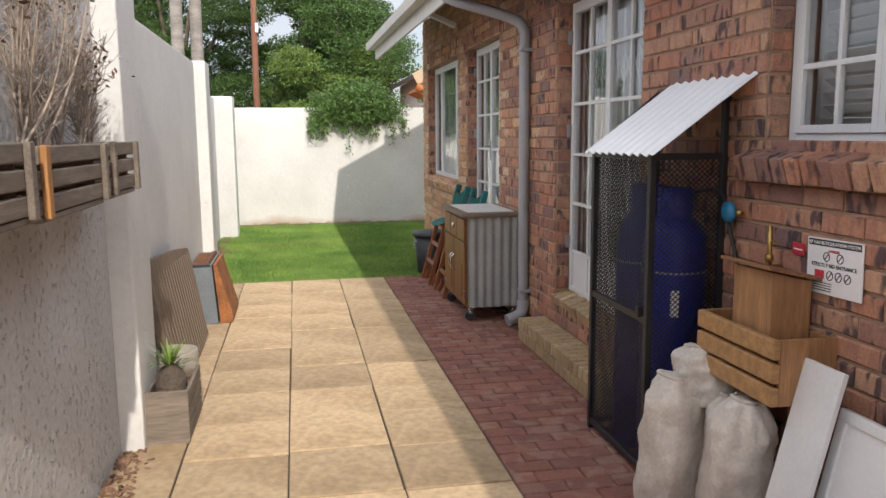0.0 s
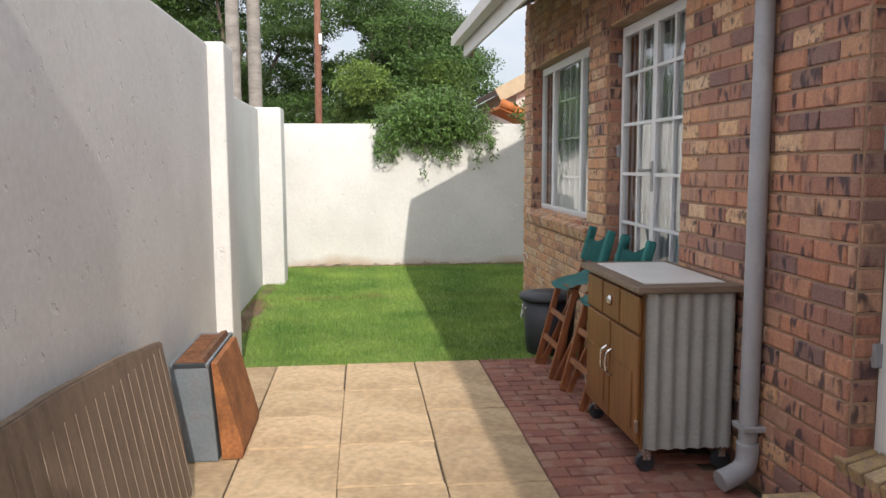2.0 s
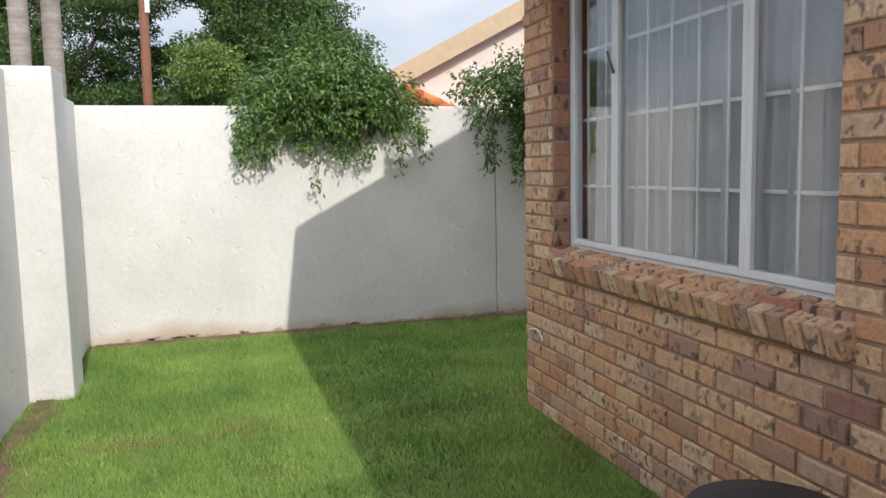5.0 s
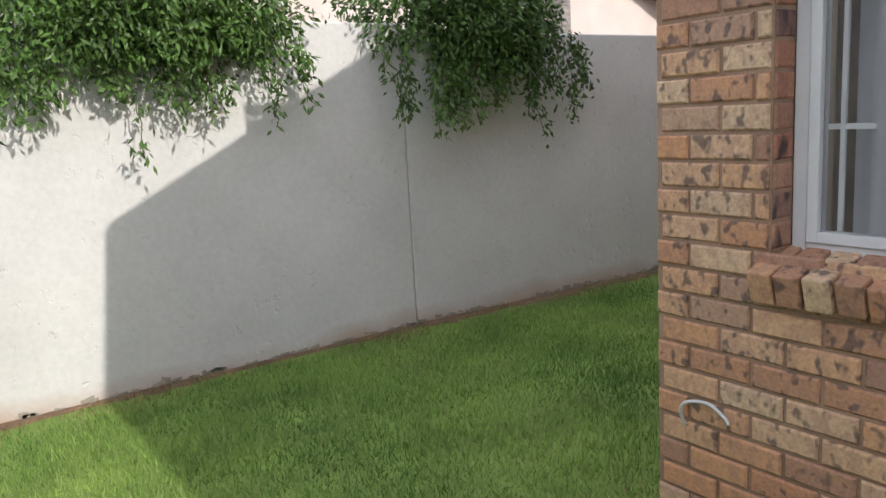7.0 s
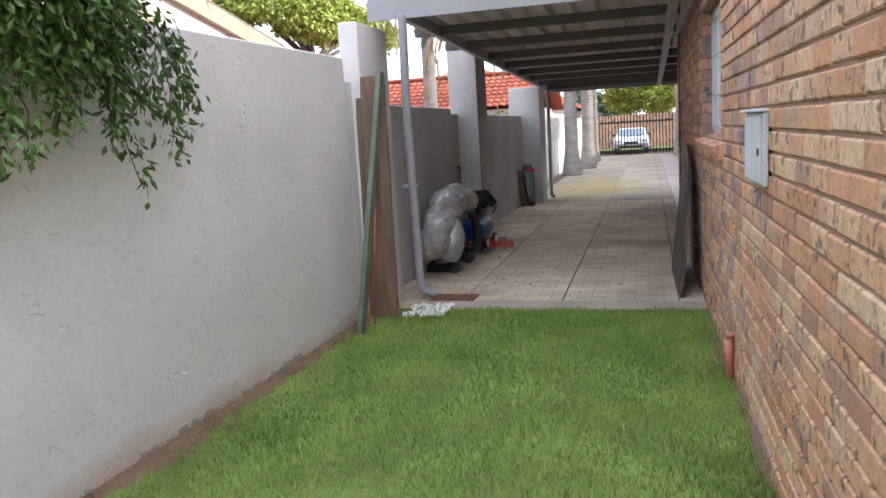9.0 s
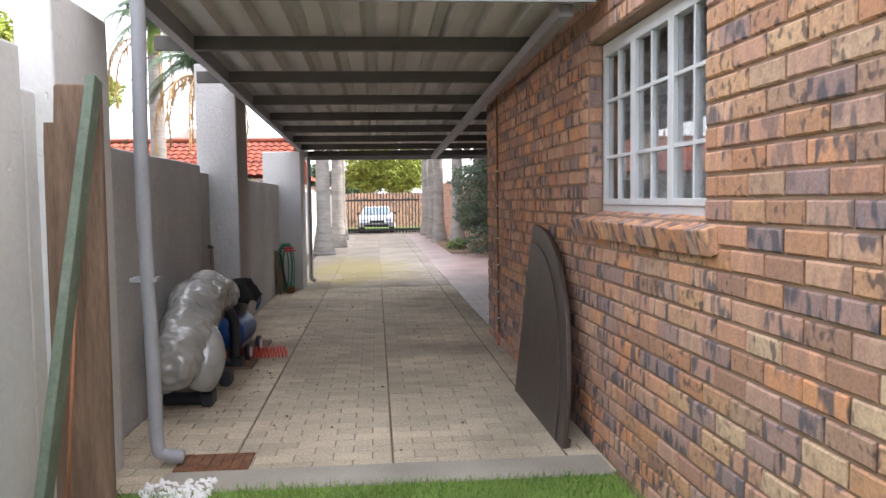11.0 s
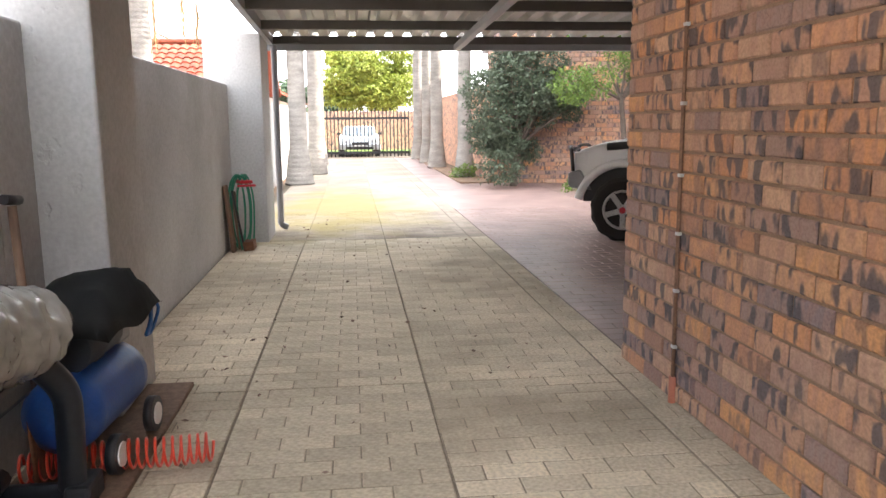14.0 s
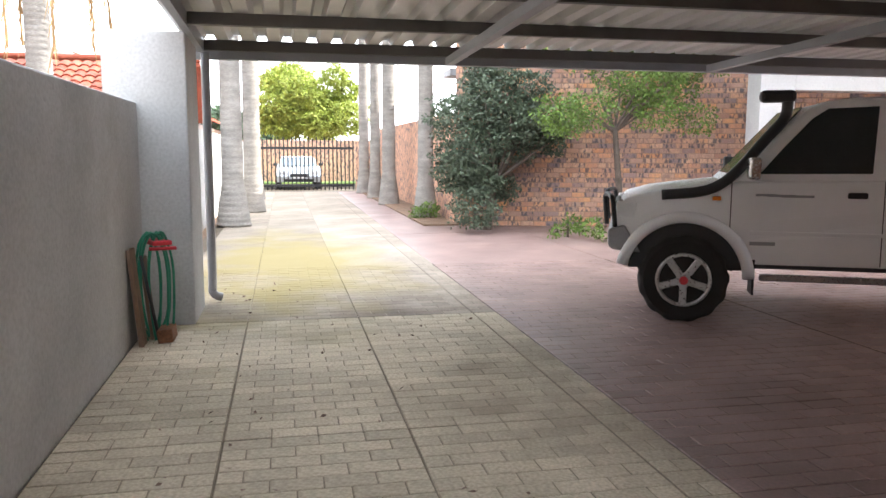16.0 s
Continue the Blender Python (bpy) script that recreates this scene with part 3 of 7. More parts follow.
part("fascia", box(-0.03, -0.004, 11.42, 13.9, -0.03, 0.14), STEEL_GREY, carport, "grey sheet steel fascia")
part("gutter", box(9.352, 9.42, 6.5, 13.92, -0.06, 0.09), STEEL_GREY, carport, "grey steel gutter")

# ---- openings of the house ----
def soldier_row(parent, u0, u1, w, h=0.2, mname=None):
    """Upright bricks over an opening."""
    n = int((u1 - u0) / 0.085)
    step = (u1 - u0) / n
    me = mesh_of("lintel_brick", *brick_shape(step - 0.011, h, 0.014), mname or BRICK)
    for i in range(n):
        ob = new("lintel_brick", me)
        ob.parent = parent
        ob.location = (u0 + i * step + 0.005, -0.003, w)


def brick_sill(name, m, u0, u1, z, material, out=0.075, label="sloping sill of face bricks laid on edge"):
    """A sill of bricks on edge that slopes out and overhangs."""
    sill = tagged(new(name), label, "window sill", kind="structure")
    sill.matrix_basis = m
    n = int(round((u1 - u0) / 0.086))
    step = (u1 - u0) / n
    r = random.Random(n)
    for i in range(n):
        bm = box(0.005, step - 0.005, -0.16, out, -0.1, 0.0, 0.006)
        ob = part("sill_brick", bm, material, sill)
        ob.matrix_basis = pose(u0 + i * step, r.uniform(-0.006, 0.006), z + r.uniform(-0.003, 0.003), -17 + r.uniform(-1, 1), 0, 0)
    part("sill_mortar", box(u0 + 0.01, u1 - 0.01, -0.15, out - 0.02, -0.085, -0.012, 0, pose(0, 0, z, -17)), MORTAR, sill)
    return sill


def pane(parent, u0, u1, w0, w1, y):
    g = part("pane", box(u0, u1, y - 0.002, y + 0.002, w0, w1), GLASS, parent)
    g.visible_shadow = False
    return g


def glazed(name, m, w, h, lights, label, category, bar=0.022, fr=0.045, material=None, panel=0.0):
    """A steel window or door: outer frame, lights as (u0, u1, [glazing bar heights], [bar places across])."""
    material = material or STEEL_WHITE
    ob = tagged(new(name), label, category, kind="structure")
    ob.matrix_basis = m
    bm = bmesh.new()
    for a in ((0, fr, 0, h), (w - fr, w, 0, h), (fr, w - fr, 0, fr), (fr, w - fr, h - fr, h)):
        bm_box(bm, a[0], a[1], -0.05, 0.0, a[2], a[3], None, 0.004)
    part("window_frame", bm, material, ob)
    for u0, u1, rows, cols in lights:
        bm = bmesh.new()
        s = 0.032
        for a in ((u0, u0 + s, fr, h - fr), (u1 - s, u1, fr, h - fr), (u0 + s, u1 - s, fr, fr + s), (u0 + s, u1 - s, h - fr - s, h - fr)):
            bm_box(bm, a[0], a[1], -0.04, 0.012, a[2], a[3], None, 0.003)
        part("sash", bm, material, ob)
        zs = [fr + s, *rows, h - fr - s]
        xs = [u0 + s, *cols, u1 - s]
        for z in rows:
            part("glazing_bar", box(u0 + s, u1 - s, -0.022, 0.008, z - bar / 2, z + bar / 2, 0.003), material, ob)
        for x in cols:
            part("glazing_bar", box(x - bar / 2, x + bar / 2, -0.021, 0.007, fr + s, h - fr - s, 0.003), material, ob)
        if panel:
            part("kick_panel", box(u0 + s, u1 - s, -0.03, -0.004, fr + s, panel, 0.004), material, ob, "plain white steel kick panel")
            zs[0] = panel
        pane(ob, u0 + s, u1 - s, zs[0], h - fr - s, -0.012)
    return ob


def curtain(name, m, w, h, folds, amp, label, material=None, gap=None):
    """A hanging pleated cloth."""
    bm = bmesh.new()
    n = folds * 8
    r = random.Random(folds)
    ph = [r.uniform(-0.5, 0.5) for _ in range(folds + 2)]
    lo, hi = [], []
    for i in range(n + 1):
        s = i / n
        k = s * folds
        y = amp * math.sin(k * math.tau + ph[int(k)] * 0.8) + amp * 0.5 * math.sin(k * 2.3)
        lo.append(bm.verts.new((s * w, y * 1.3, 0)))
        hi.append(bm.verts.new((s * w, y * 0.8, h)))
    for i in range(n):
        bm.faces.new((lo[i], lo[i + 1], hi[i + 1], hi[i])).smooth = True
    bmesh.ops.solidify(bm, geom=bm.faces, thickness=0.003)
    return tagged(part(name, bm, material or CURTAIN, None, "", m), label, "curtain")


GLAZE = 0.10
# lounge door with a trellis gate behind
D1 = H1 @ pose(8.985, -GLAZE, 0.385)
door_1 = glazed("door_1", D1, 1.38, 2.08, [(0.05, 0.69, [0.33, 0.68, 1.03, 1.38, 1.73], [0.37]), (0.69, 1.33, [0.33, 0.68, 1.03, 1.38, 1.73], [1.01])], "white steel glazed double door with small panes", "glazed door", panel=0.33)
D2 = H1 @ pose(11.975, -GLAZE, 0.385)
door_2 = glazed("door_2", D2, 1.35, 2.08, [(0.05, 0.675, [0.33, 0.68, 1.03, 1.38, 1.73], [0.37]), (0.675, 1.30, [0.33, 0.68, 1.03, 1.38, 1.73], [0.98])], "white steel glazed double door with small panes and a chrome handle", "glazed door", panel=0.33)
bm = box(0.655, 0.695, 0.01, 0.02, 0.92, 1.12, 0.004)
hp = part("handle_plate", bm, STEEL_GREY, door_2, "worn steel handle plate")
part("lever", tube([(0.675, 0.02, 1.06), (0.675, 0.055, 1.06), (0.69, 0.06, 1.06), (0.78, 0.06, 1.055)], 0.009), STEEL_GREY, hp, "bent steel lever")
for dz in (0.35, 1.15, 1.8):
    part("hinge", box(1.33, 1.40, -0.03, 0.03, dz, dz + 0.09, 0.004), STEEL_GREY, door_2)
    part("hinge", box(1.36, 1.43, -0.03, 0.03, dz, dz + 0.09, 0.004), STEEL_GREY, door_1)


def trellis(m, w, h, label):
    ob = thing("trellis_gate", m, label, "security gate")
    n = int(w / 0.11)
    st = w / n
    for i in range(n + 1):
        part("upright", box(i * st - 0.008, i * st + 0.008, -0.006, 0.006, 0, h), STEEL_WHITE, ob)
    for z in (h * 0.42,  h * 0.8, h * 0.1):
        for i in range(n):
            for s in (1, -1):
                a, b = (i * st, z - s * 0.1), ((i + 1) * st, z + s * 0.1)
                part("link", tube([(a[0], 0.007 * s, a[1]), (b[0], 0.007 * s, b[1])], 0.006, 5), STEEL_WHITE, ob)
    return ob


trellis(H1 @ pose(9.05, -0.175, 0.40), 1.25, 2.0, "white steel folding trellis gate behind the glass")
trellis(H1 @ pose(12.05, -0.175, 0.40), 1.22, 2.0, "white steel folding trellis gate behind the glass")
curtain("curtain", H1 @ pose(8.9, -0.26, 0.33), 0.55, 2.2, 7, 0.025, "pale vertical curtain drawn half open behind the door")
curtain("curtain", H1 @ pose(9.95, -0.26, 0.33), 0.5, 2.2, 6, 0.025, "pale vertical curtain drawn half open behind the door")
curtain("curtain", H1 @ pose(11.9, -0.26, 0.33), 1.5, 2.2, 17, 0.025, "pale vertical curtain drawn behind the glazed door")

# lounge window
W1 = H1 @ pose(13.805, -GLAZE, 0.995)
window_1 = glazed("window_1", W1, 2.05, 1.47, [(0.05, 0.54, [], []), (0.54, 1.53, [], []), (1.53, 2.0, [], [])], "white steel window of three lights with burglar bars", "window")
for z in (0.37, 0.73, 1.1):
    part("burglar_bar", box(0.05, 2.0, -0.075, -0.06, z - 0.008, z + 0.008), STEEL_WHITE, window_1)
for i in range(10):
    part("burglar_bar", box(0.2 * i + 0.13, 0.2 * i + 0.144, -0.066, -0.056, 0.05, 1.42), STEEL_WHITE, window_1)
part("stay", tube([(1.53, 0.016, 0.93), (1.54, 0.03, 0.98), (1.57, 0.03, 1.04)], 0.006), PURLIN, window_1, "dark window catch")
curtain("curtain", H1 @ pose(13.75, -0.2, 0.95), 1.98, 1.6, 15, 0.03, "sheer pale blue-white curtain drawn behind the window")
brick_sill("window_sill_1", H1, 13.7, 15.9, 0.99, BRICK_TAN)

# kitchen window
W2 = H1 @ pose(6.355, -GLAZE, 1.505)
window_2 = glazed("window_2", W2, 1.48, 1.04, [(0.05, 0.5, [0.3, 0.6], [0.27]), (0.5, 0.98, [0.3, 0.6], [0.74]), (0.98, 1.43, [0.3, 0.6], [1.2])], "white steel window of three lights with glazing bars", "window")
blind = thing("slatted_blind", H1 @ pose(6.36, -0.24, 1.5), "white slatted shutters behind the kitchen window", "blind")
SLAT = mat("blind_slat", (0.62, 0.64, 0.66), 0.5, var=0.05)
for i in range(20):
    part("slat", box(0.0, 1.46, -0.028, 0.028, -0.003, 0.003, 0, pose(0, 0, 0.04 + i * 0.052, 32, 0, 0)), SLAT, blind)
for x in (0.0, 0.48, 0.96, 1.43):
    part("stile", box(x, x + 0.03, -0.035, 0.035, 0, 1.05, 0.003), SLAT, blind)
brick_sill("window_sill_2", H1, 6.2, 7.92, 1.49, BRICK, 0.11)

# side window
W4 = H2 @ pose(4.055, -0.08, 1.285)
window_3 = glazed("window_3", W4, 1.49, 0.92, [(0.05, 0.51, [0.3, 0.6], [0.28]), (0.51, 0.98, [0.3, 0.6], [0.745]), (0.98, 1.44, [0.3, 0.6], [1.21])], "white steel window of three lights with glazing bars", "window", bar=0.018)
brick_sill("window_sill_3", H2, 3.93, 5.72, 1.27, BRICK_ORANGE)
# cloth's pale colour also stands in for whitish reflections in the panes
curtain("curtain", H2 @ pose(3.98, -0.2, 1.15), 1.66, 1.2, 9, 0.03, "crumpled cloth and clutter behind the side window, pale to stand in for reflections", mat("reflection_pale_cloth", (0.8, 0.8, 0.79), 0.9, var=0.3, scale=9))

# ---- gutter, fascia and downpipe ----
g0, g1 = Vector((1.10, 11.12, 2.76)), Vector((1.34, -6.0, 2.78))
gd = (g1 - g0).normalized()
gutter = thing("gutter", Matrix.Identity(4), "pale grey square gutter on a fascia board along the eave", "gutter")
ang = math.degrees(math.atan2(gd.x, -gd.y))
GM = Matrix.Translation(g0) @ pose(0, 0, 0, 0, 0, ang)
GUT = mat("cream_gutter_paint", (0.62, 0.62, 0.6), 0.55, var=0.06)
glen = (g1 - g0).length
bm = bmesh.new()
o = [(-0.07, 0.08), (-0.055, -0.01), (0.035, -0.01), (0.05, 0.08), (0.042, 0.08), (0.03, -0.002), (-0.05, -0.002), (-0.062, 0.08)]
vs0 = [bm.verts.new((x, 0, z)) for x, z in o]
vs1 = [bm.verts.new((x, -glen, z)) for x, z in o]
for i in range(8):
    bm.faces.new((vs0[i], vs0[(i + 1) % 8], vs1[(i + 1) % 8], vs1[i]))
bm.faces.new(vs0)
part("trough", bm, GUT, gutter, "", GM)
part("fascia", box(0.055, 0.08, -glen, 0.0, -0.14, 0.11, 0.004), GUT, gutter, "cream painted fascia board", GM)
part("end_cap", box(-0.075, 0.055, -0.003, 0.01, -0.014, 0.085, 0.003), GUT, gutter, "", GM)
part("barge_board", box(0.07, 0.17, 0.002, 0.03, -0.13, -0.02, 0.004), GUT, gutter, "", GM)
downpipe = thing("downpipe", Matrix.Identity(4), "grey round downpipe with an elbow at its foot", "downpipe")
part("pipe", tube(arc([(1.2, 6.25, 2.74), (1.2, 6.23, 2.66), (1.3, 6.18, 2.6), (1.68, 6.04, 2.47), (1.79, 6.0, 2.38), (1.8, 6.0, 2.2), (1.8, 6.0, 1.2), (1.8, 6.0, 0.3), (1.8, 6.0, 0.16), (1.77, 5.99, 0.1), (1.68, 5.97, 0.06)], 5), 0.042, 14), PIPE, downpipe)
part("socket", tube(arc([(1.8, 6.0, 0.22), (1.8, 6.0, 0.15), (1.77, 5.99, 0.09), (1.66, 5.97, 0.05)], 5), 0.05, 14), PIPE, downpipe)
for z in (0.28, 2.2):
    part("bracket", box(1.75, 1.862, 5.94, 6.06, z, z + 0.025, 0.004), PIPE, downpipe)
lamp = thing("eave_lamp", pose(1.5, 7.9, 2.72, 0, 20, 12), "small white tube lamp under the eave", "lamp")
part("body", box(-0.16, 0.16, -0.03, 0.03, -0.03, 0.02, 0.008), STEEL_WHITE, lamp)

# the step in front of the door
step = tagged(new("door_step"), "low step of yellow bricks in front of the glazed door", "step", kind="structure")
part("core", box(1.645, 1.855, 3.86, 5.56, -0.02, 0.155), MORTAR, step)
for i in range(20):
    part("step_brick", box(1.63, 1.85, 3.855 + i * 0.0855, 3.855 + i * 0.0855 + 0.077, 0.1, 0.175, 0.005), STEP_BRICK, step)
for i in range(8):
    part("step_brick", box(1.632, 1.74, 3.855 + i * 0.2138, 3.855 + i * 0.2138 + 0.205, 0.01, 0.09, 0.005), STEP_BRICK, step)
sill1 = brick_sill("door_sill", H1, 8.92, 10.42, 0.385, STEP_BRICK, 0.03, "worn yellow brick sill under the glazed door")

# ---- things on the north wall ----
mb = thing("meter_box", H2 @ pose(2.26, 0.012, 1.14), "pale grey steel meter box on the brick wall", "meter box")
MB = mat("pale_grey_paint", (0.55, 0.58, 0.62), 0.5, var=0.06)
part("body", box(0, 0.46, 0, 0.022, 0, 0.29, 0.006), MB, mb)
dm = part("door", box(0.015, 0.445, 0.022, 0.032, 0.012, 0.275, 0.004), MB, mb)
part("latch", box(0.03, 0.042, 0.032, 0.04, 0.12, 0.15, 0.003), PURLIN, dm)
part("lid", box(-0.01, 0.5, 0, 0.045, 0.29, 0.302, 0.003), STEEL_WHITE, mb)
redpipe = thing("capped_pipe", H2 @ pose(3.37, 0.035, 0), "short salmon plastic pipe stub against the brick wall", "pipe")
SALMON = mat("salmon_plastic", (0.55, 0.2, 0.13), 0.5, var=0.1)
part("stub", tube([(0, 0, -0.03), (0.01, 0, 0.12), (0.0, 0, 0.24)], 0.02, 12), SALMON, redpipe)
part("cap", tube([(0, 0, 0.235), (0, 0, 0.262)], 0.023, 12), SALMON, redpipe)
cond = thing("conduit", H2 @ pose(8.42, 0.02, 0), "thin rusty conduit with clips up the brick wall", "conduit")
part("conduit_pipe", tube([(0, 0, -0.01), (0.005, 0, 0.9), (0, 0, 2.6)], 0.009, 8), mat("rusty_conduit", (0.28, 0.16, 0.11), 0.7, var=0.3), cond)
for z in (0.25, 0.5, 0.75, 1.0, 1.3, 1.62):
    part("clip", box(-0.014, 0.014, -0.01, 0.01, z, z + 0.015, 0.002), STEEL_WHITE, cond)
part("sleeve", tube([(0, 0, -0.02), (0, 0, 0.12)], 0.017, 10), SALMON, cond)
tap = thing("bent_cable", H1 @ pose(16.02, 0.015, 0.48), "short bent white cable end on the corner bricks", "cable")
part("strand", tube(arc([(0.12, 0.0, -0.07), (0.125, 0.02, -0.02), (0.1, 0.025, 0.02), (0.03, 0.01, 0.03), (-0.03, 0.008, 0.0), (-0.045, 0.008, -0.02)], 5), 0.006, 6), STEEL_WHITE, tap)

# ---- wood and small materials ----
def wood(name, base, rough=0.6, along="z", var=0.25):
    st = {"x": (1, 9, 9), "y": (9, 1, 9), "z": (9, 9, 1)}[along]
    return mat(name, base, rough, var=var, scale=3.0, fine=14, bump=0.2, dist=0.003, stretch=st)


GREY_WOOD = wood("weathered_grey_wood", (0.2, 0.165, 0.135), 0.85, "y")
GREY_WOOD_X = wood("weathered_wood", (0.23, 0.19, 0.155), 0.85, "x")
ORANGE_WOOD = wood("orange_pine", (0.42, 0.2, 0.07), 0.6, "z")
PINE = wood("varnished_pine", (0.42, 0.235, 0.10), 0.5, "x")
PINE_Z = wood("pine_boards", (0.36, 0.19, 0.09), 0.5, "z")
RED_WOOD = wood("red_hardwood", (0.25, 0.085, 0.035), 0.45, "z")
CAB_WOOD = wood("brown_cabinet_wood", (0.2, 0.083, 0.024), 0.45, "z")
CAB_TOP = wood("grey_oak_edge", (0.2, 0.15, 0.11), 0.6, "x")
CORR = mat("galvanised_corrugated", (0.33, 0.345, 0.34), 0.5, metal=0.0, var=0.12, scale=3, bump=0.08, stain=0.2, stain_col=(0.2, 0.2, 0.2))
BLACK = mat("black_steel", (0.018, 0.018, 0.022), 0.45, var=0.2)
BLUE = mat("blue_gas_paint", (0.018, 0.035, 0.3), 0.4, var=0.15, stain=0.15, stain_col=(0.02, 0.03, 0.1))
TEAL = mat("teal_canvas", (0.025, 0.17, 0.165), 0.85, var=0.15, fine=180, bump=0.3)
TEAL_PALE = mat("bleached_teal_canvas", (0.1, 0.32, 0.32), 0.85, var=0.15, fine=180, bump=0.3)
DARK_PLASTIC = mat("dark_grey_plastic", (0.03, 0.035, 0.045), 0.5, var=0.15)
WHITE = mat("white_laminate", (0.72, 0.73, 0.74), 0.35, var=0.05)
SACKCLOTH = mat("white_woven_sack", (0.62, 0.57, 0.52), 0.6, var=0.14, scale=7, fine=60, bump=0.5, dist=0.006, stain=0.55, stain_col=(0.34, 0.23, 0.16))
RUST = mat("rust", (0.2, 0.09, 0.045), 0.9, var=0.35, scale=10, bump=0.4)
TIN = mat("blue_grey_tin", (0.2, 0.235, 0.27), 0.5, metal=0.3, var=0.15, scale=5, stain=0.45, stain_col=(0.2, 0.085, 0.04))
STONE = mat("brown_slate", (0.2, 0.145, 0.105), 0.75, var=0.22, scale=5, fine=40, bump=0.5, stretch=(1, 4, 1))
DRY = mat("dry_twig", (0.4, 0.33, 0.28), 0.9, var=0.25)
DRY_LEAF = mat("withered_leaf", (0.22, 0.15, 0.12), 0.9, var=0.3, rand=0.4)
LEAF = mat("green_leaf", (0.062, 0.125, 0.028), 0.5, var=0.25, scale=2, fine=20, bump=0.0, rand=0.45, spec=0.35)
ORANGE_RUST = mat("orange_rust", (0.34, 0.13, 0.045), 0.8, var=0.35, scale=7, fine=50, bump=0.3, stain=0.5, stain_col=(0.16, 0.07, 0.035))
LEAF_LIGHT = mat("light_leaf", (0.13, 0.21, 0.04), 0.5, var=0.25, scale=2, fine=20, bump=0.0, rand=0.4, spec=0.35)
LEAF_GREY = mat("grey_green_leaf", (0.10, 0.16, 0.09), 0.5, var=0.25, scale=2, fine=20, bump=0.0, rand=0.4, spec=0.35)
LEAF_YELLOW = mat("yellow_green_leaf", (0.3, 0.36, 0.07), 0.5, var=0.2, scale=2, fine=20, bump=0.0, rand=0.35, spec=0.3)
BARK = mat("bark", (0.13, 0.10, 0.08), 0.95, var=0.3, scale=6, bump=0.6, dist=0.02)
PALM = mat("palm_trunk", (0.27, 0.25, 0.23), 0.9, var=0.22, scale=2.5, fine=22, bump=0.5, dist=0.012, stretch=(1, 1, 3), stain=0.35, stain_col=(0.2, 0.185, 0.165))
BRASS = mat("brass", (0.45, 0.3, 0.1), 0.35, metal=0.9, var=0.15)
CHROME = mat("worn_chrome", (0.6, 0.6, 0.6), 0.25, metal=0.9, var=0.1)
RED_PRINT = mat("red_print", (0.55, 0.03, 0.05), 0.5, var=0.05)
BLACK_PRINT = mat("black_print", (0.02, 0.02, 0.025), 0.5, var=0.05)
SIGN_WHITE = mat("sign_white", (0.8, 0.79, 0.8), 0.4, var=0.03)


def corrugated(w, h, n, amp, thick=0.003):
    """A wavy sheet, w along x, h along z, waves along y, with a thickness."""
    bm = bmesh.new()
    k = n * 10
    for y, turn in ((0.0, False), (thick, True)):
        a = [bm.verts.new((w * i / k, y + amp * math.sin(i * math.tau / 10), 0)) for i in range(k + 1)]
        b = [bm.verts.new((w * i / k, y + amp * math.sin(i * math.tau / 10), h)) for i in range(k + 1)]
        for i in range(k):
            q = (a[i], a[i + 1], b[i + 1], b[i])
            bm.faces.new(q[::-1] if turn else q).smooth = True
    for z in (0, h):
        for i in range(k):
            p = [(w * j / k, y + amp * math.sin(j * math.tau / 10), z) for j, y in ((i, 0.0), (i + 1, 0.0), (i + 1, thick), (i, thick))]
            bm.faces.new([bm.verts.new(v) for v in p])
    return bm


# ---- gas cage ----
cage = thing("gas_cage", pose(1.49, 3.09, 0), "black expanded-mesh gas cage with a pale corrugated roof", "gas cage")
CW, CD, CH = 0.37, 0.67, 1.47
for x, y in ((0, 0), (0, CD), (CW - 0.035, 0), (CW - 0.035, CD)):
    hh = CH if x == 0 else 1.76
    part("post", box(x, x + 0.03, y - 0.03 if y else 0, y if y else 0.03, 0.0, hh, 0.003), BLACK, cage)
for z in (0.03, 0.72, CH - 0.03):
    part("rail", box(0.002, 0.028, 0.03, CD - 0.03, z, z + 0.03, 0.003), BLACK, cage)
for z in (0.03, CH - 0.03):
    part("rail", box(0.03, CW - 0.035, 0.002, 0.028, z, z + 0.03, 0.003), BLACK, cage)
    part("rail", box(0.03, CW - 0.035, CD - 0.028, CD - 0.002, z, z + 0.03, 0.003), BLACK, cage)
for y in (0.0, CD - 0.03):
    part("roof_rail", tube([(0.0, y + 0.015, CH), (CW - 0.02, y + 0.015, 1.755)], 0.014, 6), BLACK, cage)


